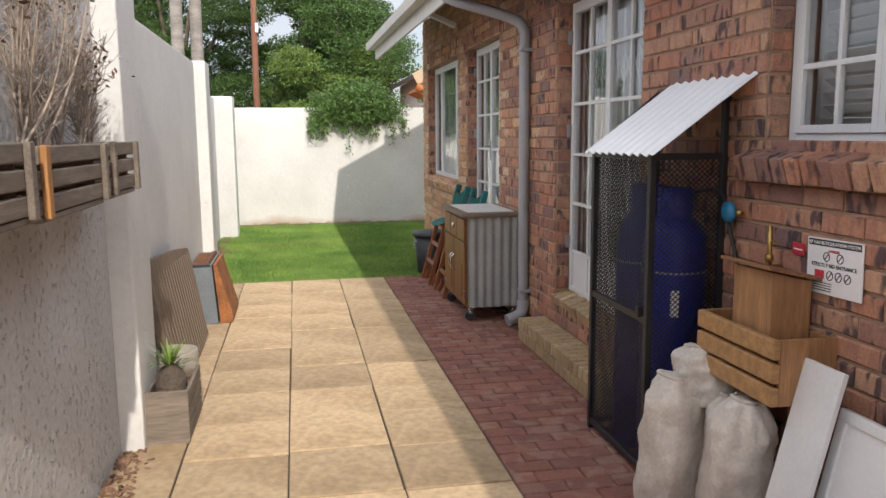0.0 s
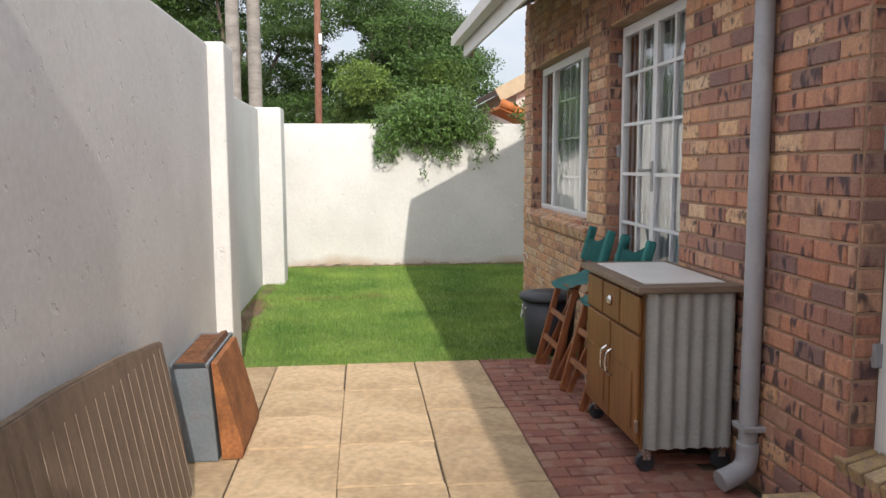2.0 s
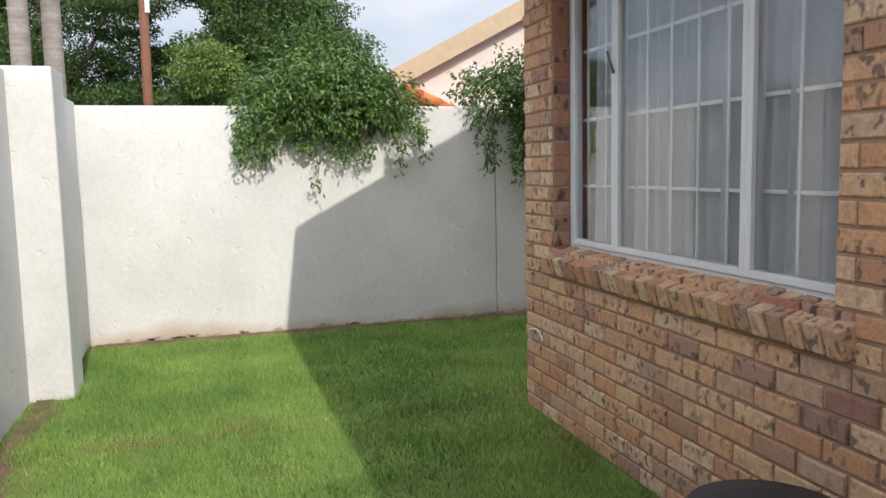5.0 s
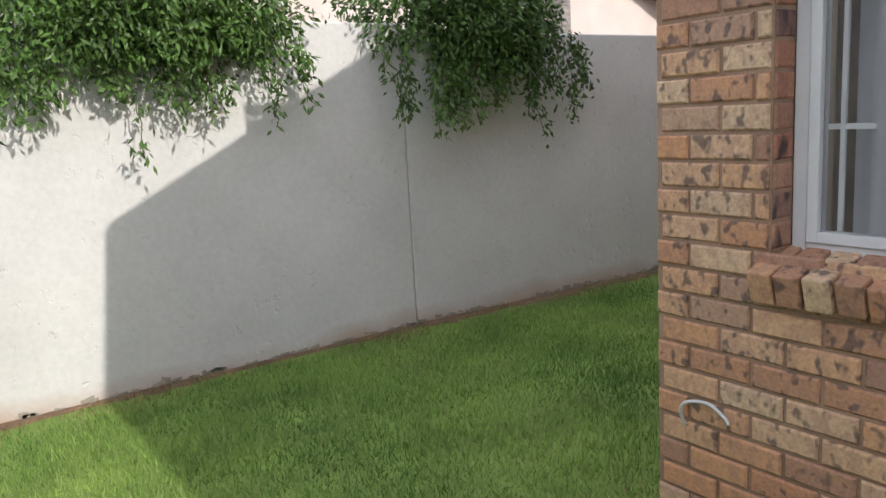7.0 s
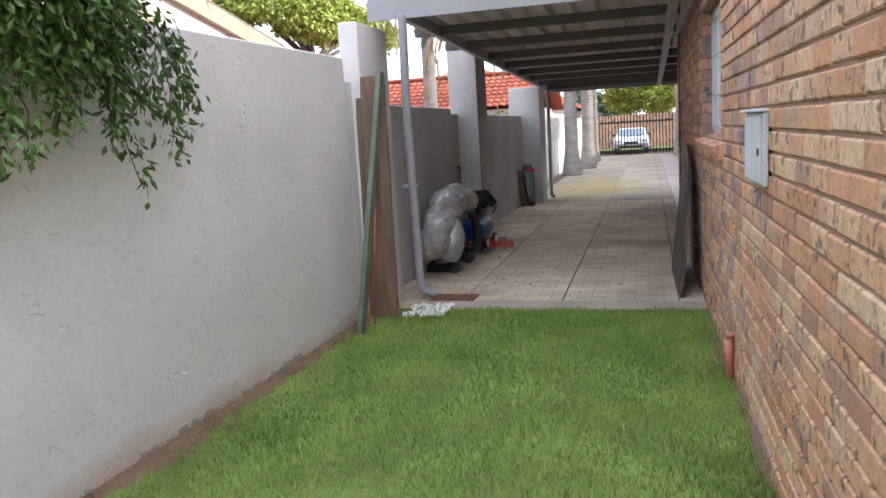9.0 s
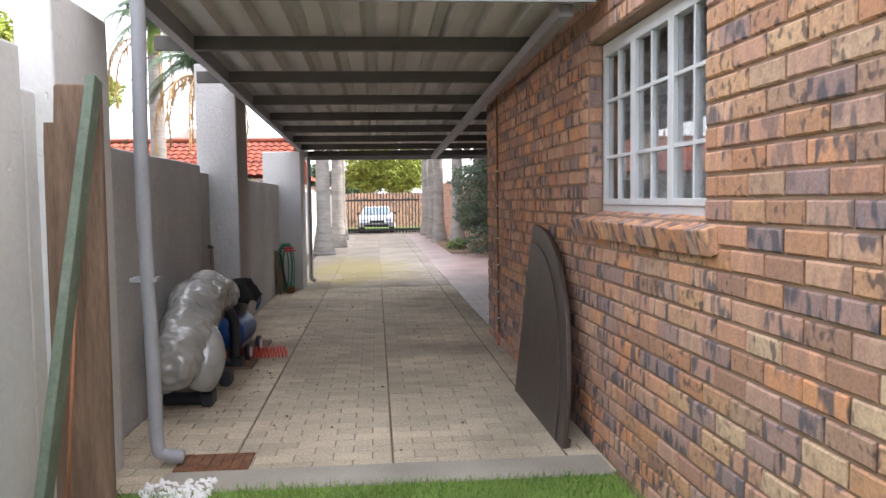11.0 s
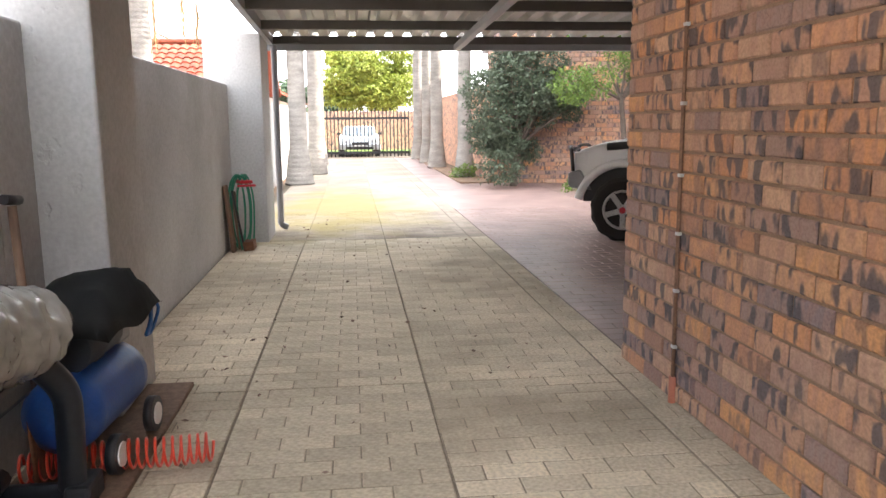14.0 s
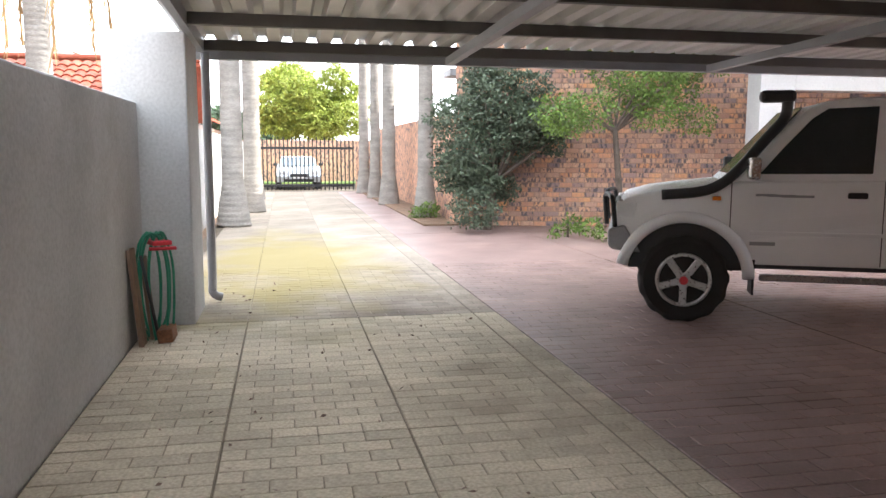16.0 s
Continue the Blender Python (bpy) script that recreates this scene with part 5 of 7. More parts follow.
for i in range(46):
    a, e = pr2.uniform(0, math.tau), pr2.uniform(0.2, 1.3)
    l = pr2.uniform(0.12, 0.22)
    d = Vector((math.cos(a) * math.cos(e), math.sin(a) * math.cos(e), math.sin(e)))
    sd = d.cross(Vector((0, 0, 1))).normalized() * 0.006
    p0 = Vector((0, 0, 0.15))
    p1, p2 = p0 + d * l * 0.6, p0 + d * l - Vector((0, 0, 0.03))
    q = [bm.verts.new(p) for p in (p0 - sd, p0 + sd, p1 + sd, p1 - sd, p2)]
    bm.faces.new(q[:4])
    bm.faces.new((q[3], q[2], q[4]))
part("blades", bm, LEAF_LIGHT, sp)
pot = thing("concrete_pot", pose(-0.73, 4.62, 0.0) @ Matrix.Scale(0.85, 4), "round weathered concrete pot beside the wall", "pot")
part("tub", lathe([(0.13, 0.0), (0.14, 0.01), (0.15, 0.37), (0.145, 0.38), (0.125, 0.38), (0.12, 0.3), (0.01, 0.29)], 24), CONCRETE, pot)


# ---- hanging planters with dry plants ----
def hanging_planter(m, length, label):
    h = thing("hanging_planter", m, label, "planter", "planters on the garden wall")
    for z in (0.0, 0.068, 0.136):
        part("slat", box(0.20, 0.225, 0.03, length - 0.03, z, z + 0.052, 0.005), GREY_WOOD, h)
        for y in (0.0, length - 0.025):
            part("end_slat", box(0.0, 0.2, y, y + 0.025, z, z + 0.052, 0.005), GREY_WOOD_X, h)
    for y in (0.026, length - 0.06):
        part("corner_post", box(0.226, 0.245, y, y + 0.04, -0.01, 0.19, 0.004), ORANGE_WOOD if y < 0.1 and length == 0.75 else GREY_WOOD, h)
    part("bottom", box(0.0, 0.22, 0.03, length - 0.03, -0.022, -0.004, 0.003), GREY_WOOD, h)
    part("earth", box(0.01, 0.195, 0.03, length - 0.03, 0.0, 0.15), SOIL, h)
    return h


hanging_planter(pose(-0.9, 1.40, 1.355), 0.78, "weathered grey slatted planter hung on the wall")
hanging_planter(pose(-0.9, 2.22, 1.345), 0.75, "weathered grey slatted planter with an orange post, hung on the wall")
hanging_planter(pose(-0.9, 3.03, 1.35), 0.5, "weathered grey slatted planter hung on the wall beside the pier")


def dry_plant(m, seed, h, label):
    r = random.Random(seed)
    p = thing("dry_plant", m, label, "plant", "withered plants in the planters")
    stems, leaves = bmesh.new(), bmesh.new()
    for i in range(11):
        a = r.uniform(0, math.tau)
        lean = r.uniform(0.05, 0.5)
        tip = Vector((math.cos(a) * lean * h * 0.5, math.sin(a) * lean * h, h * r.uniform(0.6, 1.0)))
        pts = arc([(0, r.uniform(-0.15, 0.15), 0), tip * 0.4 + Vector((r.uniform(-0.03, 0.03), 0, 0)), tip], 5)
        bm_tube(stems, pts, 0.005, 5, True, [0.007 * (1 - 0.8 * k / (len(pts) - 1)) for k in range(len(pts))])
        for k in range(3, len(pts)):
            for q in range(6):
                d = Vector((r.uniform(-1, 1), r.uniform(-1, 1), r.uniform(0.1, 1.2))).normalized()
                l = r.uniform(0.04, 0.1)
                b = Vector(pts[k]) + Vector((0, 0, r.uniform(-0.05, 0.02)))
                bm_tube(stems, [b, b + d * l * 0.6, b + d * l + Vector((0, 0, 0.015))], 0.0014, 3, False)
        if i % 2:
            for q in range(28):
                c = Vector(pts[-1]) + Vector((r.gauss(0, 0.04), r.gauss(0, 0.04), r.gauss(-0.02, 0.05)))
                d = Vector((r.uniform(-1, 1), r.uniform(-1, 1), r.uniform(-1, 0.4))).normalized() * r.uniform(0.015, 0.035)
                s = d.cross(Vector((r.random(), r.random(), 1))).normalized() * 0.009
                leaves.faces.new([leaves.verts.new(v) for v in (c, c + d * 0.5 + s, c + d, c + d * 0.5 - s)])
    part("twig", stems, DRY, p)
    part("leaves", leaves, DRY_LEAF, p)
    return p


dry_plant(pose(-0.78, 1.9, 1.5), 1, 0.5, "withered purple-grey bush in a hanging planter")
dry_plant(pose(-0.78, 2.5, 1.49), 2, 0.8, "dry feathery grey plant in a hanging planter")
dry_plant(pose(-0.8, 2.8, 1.49), 5, 0.85, "tall dry feathery grey plant in a hanging planter")
dry_plant(pose(-0.79, 3.25, 1.49), 7, 0.45, "withered brown plant in a hanging planter")

# ---- foliage ----
def leaf_mesh(name, centres, dirs, length, width, material, fold=0.25):
    """Many small folded leaves, each two triangles, from numpy arrays."""
    c = np.asarray(centres, dtype=float)
    d = np.asarray(dirs, dtype=float)
    n = len(c)
    rng = np.random.RandomState(n % 1000)
    d /= np.linalg.norm(d, axis=1, keepdims=True) + 1e-9
    s = np.cross(d, rng.normal(size=(n, 3)))
    s /= np.linalg.norm(s, axis=1, keepdims=True) + 1e-9
    up = np.cross(s, d)
    l = (length * rng.uniform(0.6, 1.3, n))[:, None]
    w = (width * rng.uniform(0.7, 1.2, n))[:, None]
    v = np.stack([c, c + d * l * 0.5 + s * w + up * w * fold, c + d * l, c + d * l * 0.5 - s * w + up * w * fold], 1).reshape(-1, 3)
    k = np.arange(n) * 4
    f = np.concatenate([np.stack([k, k + 1, k + 2], 1), np.stack([k, k + 2, k + 3], 1)])
    me = bpy.data.meshes.new(name)
    me.from_pydata(v.tolist(), [], f.tolist())
    me.materials.append(material)
    return me


def blob_points(blobs, per, seed, hollow=0.55):
    """Points in a heap of rounded clumps, denser near their skins."""
    rng = np.random.RandomState(seed)
    pts, dirs = [], []
    for x, y, z, rx, ry, rz in blobs:
        n = int(per * (rx * ry * rz) ** (2 / 3))
        d = rng.normal(size=(n, 3))
        d /= np.linalg.norm(d, axis=1, keepdims=True)
        r = hollow + (1 - hollow) * rng.uniform(0, 1, n) ** 0.6
        wob = 1 + 0.22 * np.sin(d[:, 0] * 7 + x * 3) * np.sin(d[:, 1] * 6 + y) + 0.18 * np.sin(d[:, 2] * 9 + z)
        p = np.array([x, y, z]) + d * (r * wob)[:, None] * np.array([rx, ry, rz])
        pts.append(p)
        dirs.append(d * 0.5 + rng.normal(size=(n, 3)) * 0.7 + np.array([0, 0, -0.25]))
    return np.concatenate(pts), np.concatenate(dirs)


def tree(m, h, crown, per, leaf, material, label, seed, trunk_r=0.18, wide=0.28):
    """A tapered trunk with limbs into each clump, and a crown of many leaves."""
    r = random.Random(seed)
    t = thing("tree", m, label, "tree")
    bm = bmesh.new()
    fork = Vector((r.uniform(-0.2, 0.2), r.uniform(-0.2, 0.2), h))
    pts = arc([(0, 0, -0.1), fork * 0.5 + Vector((r.uniform(-0.15, 0.15), 0, 0)), fork], 4)
    bm_tube(bm, pts, trunk_r, 9, True, [trunk_r * (1.25 - 0.5 * i / len(pts)) for i in range(len(pts))])
    part("trunk", bm, BARK, t)
    for b in crown[::2]:
        c = Vector(b[:3])
        mid = fork.lerp(c, 0.5) + Vector((r.uniform(-0.3, 0.3), r.uniform(-0.3, 0.3), 0.15))
        ps = arc([fork - Vector((0, 0, 0.1)), mid, c + Vector((0, 0, b[5] * 0.4))], 4)
        part("limb", tube(ps, 0.05, 6, [trunk_r * 0.5 * (1 - 0.85 * i / (len(ps) - 1)) for i in range(len(ps))]), BARK, t)
    p, d = blob_points(crown, per, seed)
    ob = new("crown", leaf_mesh("crown", p, d, leaf, leaf * wide, material))
    ob.parent = t
    return t


def heap(seed, n, x, y, z, rad):
    r = random.Random(seed)
    out = []
    for _ in range(n):
        a = r.uniform(0.6, 1.0) * rad
        out.append((r.uniform(*x), r.uniform(*y), r.uniform(*z), a * 1.15, a, a * 0.8))
    return out


tree(pose(1.2, 27.0, 0), 2.6, heap(1, 26, (-3.0, 2.0), (-2, 3), (2.2, 7.5), 1.25), 7600, 0.085, LEAF, "large dark green feathery tree behind the boundary wall", 1, 0.22)
tree(pose(-4.2, 29.0, 0), 2.6, heap(2, 22, (-3.5, 2.6), (-2, 3), (2.2, 8.5), 1.35), 6200, 0.095, LEAF, "large dark green tree behind the utility pole", 2, 0.25)
tree(pose(1.9, 25.2, 0), 2.0, heap(3, 12, (-2.0, 1.1), (-1, 1), (1.5, 4.2), 0.8), 7000, 0.075, LEAF_LIGHT, "lighter green tree in front of the darker ones", 3, 0.14)
tree(pose(48.0, 11.6, 0), 2.0, heap(4, 26, (-1.5, 1.5), (-1.9, 1.9), (2.3, 5.0), 1.0), 3000, 0.17, LEAF_YELLOW, "round sunlit yellow-green tree beyond the street", 4, 0.2)
tree(pose(54.0, 15.5, 0), 2.0, heap(14, 14, (-1.5, 1.5), (-2.5, 2.5), (1.0, 3.4), 1.0), 1200, 0.3, LEAF_GREY, "dull green tree beyond the street", 5, 0.2)
tree(pose(20.5, 7.9, 0), 1.7, heap(5, 22, (-0.5, 0.7), (-1.3, 1.2), (1.75, 2.9), 0.4), 5600, 0.055, LEAF_LIGHT, "slender garden tree with pale green leaves by the brick wall", 6, 0.05, 0.3)
tree(pose(21.9, 9.7, 0), 0.9, heap(6, 20, (-0.5, 0.5), (-0.75, 0.65), (0.35, 2.0), 0.45) + heap(16, 7, (-0.3, 0.4), (-1.5, -0.3), (1.3, 1.9), 0.35) + heap(26, 6, (-0.2, 0.4), (-0.9, 0.2), (2.0, 2.6), 0.4), 8500, 0.06, mat("dark_dusty_leaf", (0.085, 0.115, 0.07), 0.5, var=0.25, scale=2, fine=20, bump=0.0, rand=0.4), "dense dusty dark green shrub beside the driveway", 7, 0.06, 0.32)
tree(pose(13.2, 17.5, 0), 1.6, heap(8, 9, (-0.6, 0.6), (-0.5, 0.5), (1.6, 2.3), 0.45), 1800, 0.13, LEAF_LIGHT, "green shrub behind the driveway wall", 9, 0.05)


def low_shrub(m, seed, label):
    s = thing("low_shrub", m, label, "shrub", "low shrubs in the bed")
    p, d = blob_points(heap(seed, 6, (-0.2, 0.2), (-0.3, 0.3), (0.04, 0.22), 0.18), 3000, seed)
    ob = new("leaves", leaf_mesh("leaves", p, d, 0.08, 0.02, LEAF_LIGHT))
    ob.parent = s
    part("stem", tube([(0, 0, -0.03), (0, 0, 0.15)], 0.02, 6), BARK, s)


low_shrub(pose(20.6, 8.75, 0), 31, "low green shrub at the foot of the brick wall")
low_shrub(pose(20.0, 8.3, 0), 32, "low green shrub at the foot of the brick wall")
low_shrub(pose(24.0, 10.25, 0), 33, "low green shrub at the foot of a palm")


def vine(m, blobs, strands, seed, label, material):
    """A climber that spills over the wall: clumps on top and hanging strands."""
    v = thing("vine", m, label, "climber", "climbers on the boundary wall")
    r = random.Random(seed)
    p, d = blob_points(blobs, 17000, seed, 0.35)
    rng = np.random.RandomState(seed)
    stems = bmesh.new()
    hp, hd = [], []
    for x, y, z, l in strands:
        pts = [Vector((x, y, z))]
        dx = r.uniform(-0.25, 0.25)
        for k in range(7):
            pts.append(pts[-1] + Vector((dx * l / 7 + r.uniform(-0.02, 0.02), -0.012 * (k < 3), -l / 7)))
        bm_tube(stems, pts, 0.003, 4, False)
        for q in pts:
            for k in range(6):
                hp.append(q + Vector((r.gauss(0, 0.025), r.gauss(-0.02, 0.02), r.gauss(0, 0.04))))
                hd.append((r.gauss(0, 0.7), r.gauss(-0.2, 0.5), -0.8 + r.gauss(0, 0.3)))
    part("stem", stems, BARK, v)["kind"] = "stuff"
    d[:, 2] -= 0.5
    ob = new("leaves", leaf_mesh("leaves", np.concatenate([p, np.array(hp)]), np.concatenate([d, np.array(hd)]), 0.058, 0.0115, material))
    ob.parent = v
    return v


# one leaf in two tones: lighter for the sunlit climber, darker for the shaded
VINE_SUN = mat("sunlit_vine_leaf", (0.085, 0.165, 0.036), 0.45, var=0.3, scale=3, fine=30, bump=0.0, rand=0.5, spec=0.4)
VINE_SHADE = mat("shaded_vine_leaf", (0.068, 0.14, 0.028), 0.45, var=0.25, scale=3, fine=30, bump=0.0, rand=0.45, spec=0.4)
vr = random.Random(12)
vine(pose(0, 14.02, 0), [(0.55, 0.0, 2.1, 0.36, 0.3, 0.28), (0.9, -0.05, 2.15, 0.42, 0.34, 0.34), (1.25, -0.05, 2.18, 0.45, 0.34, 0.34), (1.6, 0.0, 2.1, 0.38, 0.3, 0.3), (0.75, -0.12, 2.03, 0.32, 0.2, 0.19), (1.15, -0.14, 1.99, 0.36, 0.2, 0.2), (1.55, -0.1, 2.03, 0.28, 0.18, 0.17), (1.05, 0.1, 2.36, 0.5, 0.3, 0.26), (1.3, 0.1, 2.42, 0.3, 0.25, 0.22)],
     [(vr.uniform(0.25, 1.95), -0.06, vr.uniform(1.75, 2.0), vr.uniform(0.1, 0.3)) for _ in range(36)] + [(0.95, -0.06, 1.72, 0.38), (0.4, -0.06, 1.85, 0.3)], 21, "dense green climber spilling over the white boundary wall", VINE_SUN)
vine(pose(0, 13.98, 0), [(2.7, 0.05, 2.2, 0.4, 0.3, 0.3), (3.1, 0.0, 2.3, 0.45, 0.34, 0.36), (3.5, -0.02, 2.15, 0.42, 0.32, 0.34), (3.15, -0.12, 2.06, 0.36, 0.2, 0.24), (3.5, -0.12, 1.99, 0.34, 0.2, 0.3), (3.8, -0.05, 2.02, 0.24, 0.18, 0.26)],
     [(vr.uniform(2.4, 4.2), -0.1, vr.uniform(1.6, 2.0), vr.uniform(0.1, 0.3)) for _ in range(44)] + [(3.7, -0.12, 1.7, 0.42), (2.5, -0.02, 2.0, 0.3), (4.15, -0.1, 2.0, 0.4)], 22, "dense climber in darker, shade-toned green hanging over the shaded wall", VINE_SHADE)


# ---- palms ----
DEAD_FROND = mat("dead_frond", (0.42, 0.27, 0.13), 0.8, var=0.3, scale=3)


def palm(m, h, r0, label, fronds=14, seed=0, group="", dead=0):
    p = thing("palm_tree", m, label, "palm", group)
    prof = []
    n = int(h / 0.09)
    for i in range(n + 1):
        s = i / n
        r = r0 * (1.35 - 0.5 * min(1, s * 7) - 0.12 * s)
        z = s * h
        prof += [(r * 1.0, z), (r * 1.018, z + 0.045), (r * 0.985, z + 0.052)]
    part("trunk", lathe(prof, 16), PALM, p)
    part("crownshaft", lathe([(r0 * 0.75, h), (r0 * 0.8, h + 0.3), (r0 * 0.5, h + 1.0), (r0 * 0.2, h + 1.2)], 12), LEAF_LIGHT, p)
    rr = random.Random(seed)
    for i in range(fronds):
        a = i * 2.4 + rr.uniform(-0.2, 0.2)
        e = rr.uniform(0.0, 1.1)
        l = rr.uniform(2.0, 2.7)
        bm = bmesh.new()
        pts = [Vector((math.cos(a) * (math.cos(e) * s * l), math.sin(a) * (math.cos(e) * s * l), h + 0.9 + math.sin(e) * s * l - 1.7 * s * s * l * 0.55)) for s in np.linspace(0, 1, 9)]
        bm_tube(bm, pts, 0.02, 4, False, [0.025 * (1 - 0.09 * k) for k in range(9)])
        side = Vector((-math.sin(a), math.cos(a), 0))
        for k in range(1, 9):
            for q in range(6):
                b = pts[k - 1].lerp(pts[k], q / 6)
                for sg in (1, -1):
                    ll = rr.uniform(0.35, 0.55) * (1.1 - 0.08 * k)
                    tip = b + side * sg * ll * 0.75 + Vector((math.cos(a) * 0.12, math.sin(a) * 0.12, -ll * 0.6))
                    w = (pts[k] - pts[k - 1]).normalized() * 0.022
                    bm.faces.new([bm.verts.new(v) for v in (b - w, b + w, tip)])
        part("frond", bm, LEAF_GREY, p)
    for i in range(dead):
        a = i * 1.9 + rr.uniform(-0.3, 0.3)
        l = rr.uniform(1.3, 2.0)
        bm = bmesh.new()
        pts = [Vector((math.cos(a) * (r0 + 0.9 * math.sin(s * 1.9)), math.sin(a) * (r0 + 0.9 * math.sin(s * 1.9)), h + 0.5 - l * s * s)) for s in np.linspace(0, 1, 8)]
        bm_tube(bm, pts, 0.02, 4, False)
        for k in range(1, 8):
            for q in range(8):
                b = pts[k - 1].lerp(pts[k], q / 8)
                w = Vector((rr.uniform(-1, 1), rr.uniform(-1, 1), 0)).normalized() * 0.016
                tip = b + Vector((rr.uniform(-0.14, 0.14), rr.uniform(-0.14, 0.14), -rr.uniform(0.25, 0.5)))
                bm.faces.new([bm.verts.new(v) for v in (b - w, b + w, tip)])
        part("dead_frond", bm, DEAD_FROND, p, "dry brown hanging frond")
    return p


GP = "palms along the driveway"
first_palm = palm(pose(23.3, 13.87, 0), 5.2, 0.22, "tall palm with a ringed grey trunk beside the driveway", 13, 1, GP)
for x, y, s, a in ((26.4, 13.66, 0.92, 40), (28.3, 13.72, 0.85, 80), (31.0, 13.75, 0.85, 130), (24.4, 10.28, 0.85, 200), (28.3, 10.48, 0.9, 20), (31.0, 10.5, 0.8, 70), (33.6, 10.55, 0.85, 110)):
    c = copy_thing(first_palm, pose(x, y, 0, 0, 0, a))
    c.scale = (s, s, 1.0)
bp_ = palm(pose(-2.88, 21.4, 0), 7.0, 0.2, "palm with a smooth grey trunk behind the garden wall", 12, 3)
copy_thing(bp_, pose(-2.45, 21.8, 0, 0, 0, 60))["label"] = "palm close to another behind the garden wall"
palm(pose(22.4, 16.6, 0), 3.9, 0.24, "palm with drooping dry fronds close behind the driveway wall", 15, 8, "", 9)
ap = palm(pose(24.6, 18.3, 0), 5.3, 0.26, "palm with drooping fronds behind the driveway wall", 15, 5, "", 7)
copy_thing(ap, pose(9.5, 19.5, 0, 0, 0, 70))["label"] = "palm with drooping fronds behind the passage wall"
copy_thing(ap, pose(16.0, 21.5, 0, 0, 0, 150))["label"] = "palm with drooping fronds near the tiled house"

# ---- utility pole ----
pole = thing("utility_pole", pose(-0.98, 22.0, 0), "reddish-brown wooden utility pole with a pale plate", "pole")
part("mast", tube([(0, 0, -0.2), (0, 0, 3), (0.03, 0, 7.5)], 0.085, 12, [0.095, 0.085, 0.065]), mat("creosote_pole", (0.22, 0.1, 0.065), 0.85, var=0.25, stretch=(6, 6, 1)), pole)
part("plate", box(0.04, 0.12, -0.11, -0.09, 4.35, 4.6, 0.004), WHITE, pole)

# ---- neighbours ----
ROOF_RED = mat("red_roof_tile", (0.36, 0.085, 0.045), 0.75, var=0.2, scale=5, bump=0.3, rand=0.15)
ROOF_ORANGE = mat("orange_ridge_tile", (0.48, 0.15, 0.04), 0.75, var=0.2, rand=0.15)
TAN_TRIM = mat("tan_verge", (0.45, 0.35, 0.24), 0.7, var=0.08)


def tiled_slope(name, w, l, pitch, m, parent, material, pitch_u=0.22, pitch_v=0.33):
    """Rows of curved tiles: w across, l up the slope, from the eave."""
    vs, fs = [], []
    nu, nv = int(w / pitch_u), int(l / pitch_v)
    ca, sa = math.cos(radians(pitch)), math.sin(radians(pitch))
    for j in range(nv):
        for i in range(nu):
            k = len(vs)
            for dv, dz in ((0, 0.05), (pitch_v * 1.1, 0.015)):
                for du, hz in ((0, 0.0), (0.06, 0.035), (0.13, 0.035), (0.19, 0.0), (0.22, -0.012)):
                    v = j * pitch_v + dv
                    z = dz + hz
                    vs.append((i * pitch_u + du, v * ca - z * sa, v * sa + z * ca))
            for q in range(4):
                fs.append((k + q, k + q + 1, k + 6 + q, k + 5 + q))
            fs.append((k, k + 4, k + 3, k + 2, k + 1))
    ob = new(name, mesh_of(name, vs, fs, material))
    ob.matrix_basis = m
    ob.parent = parent
    ob["kind"] = "stuff"
    return ob


PINKISH = mat("pale_house_plaster", (0.68, 0.6, 0.56), 0.9, var=0.06, scale=2)
nh = thing("neighbour_house", pose(3.3, 20.0, 0), "pale plastered gabled house with tan verges beyond the wall", "house")
part("wall", prism([(0.2, 0.0), (9.8, 0.0), (9.8, 3.2), (5.0, 5.75), (0.2, 3.2)], 6.0), PINKISH, nh)
for s in (1, -1):
    bm = box(0.0, 6.0, 0, 6.6, -0.1, 0.02)
    ob = part("roof", bm, ROOF_TILE, nh, "", pose(5.0, -0.25, 5.86, 0, 27.6, 0) if s > 0 else pose(5.0, 6.35, 5.86, 0, 27.6, 180))
    vb = part("verge_board", box(0.0, 6.0, -0.03, 0.0, -0.28, 0.03, 0.004), TAN_TRIM, nh, "tan painted verge board", pose(5.0, -0.26, 5.87, 0, 27.6, 0) if s > 0 else None)
    if s < 0:
        vb.matrix_basis = pose(5.0, -0.29, 5.87, 0, 27.6, 180)
lm = part("flood_lamp", box(1.15, 1.35, -0.2, -0.04, 3.05, 3.2, 0.01), STEEL_WHITE, nh, "white flood lamp on the gable")
part("lean_to_roof", box(0.0, 1.9, -1.4, -0.05, -0.04, 0.04, 0.005, pose(-0.4, 0, 2.65, 0, 24, 0)), ROOF_ORANGE, nh, "orange tiled lean-to roof")
for k in range(6):
    part("ridge_tile", tube([(-0.4 + k * 0.3, -1.4, 2.73 - k * 0.134), (-0.07 + k * 0.3, -1.4, 2.6 - k * 0.134)], 0.09, 8), ROOF_ORANGE, nh)

rh = thing("tiled_house", pose(25.3, 26.0, 0, 0, 0, -90), "low outbuilding with a red tiled roof beyond the driveway wall", "house")
part("wall", box(0.3, 10.8, 0.4, 5.0, 0, 2.05), PINKISH, rh)
tiled_slope("roof", 11.2, 2.95, 24, pose(0, 0, 2.1), rh, ROOF_RED)
part("ridge", tube([(0, 2.68, 3.32), (11.2, 2.68, 3.32)], 0.07, 8), ROOF_RED, rh)
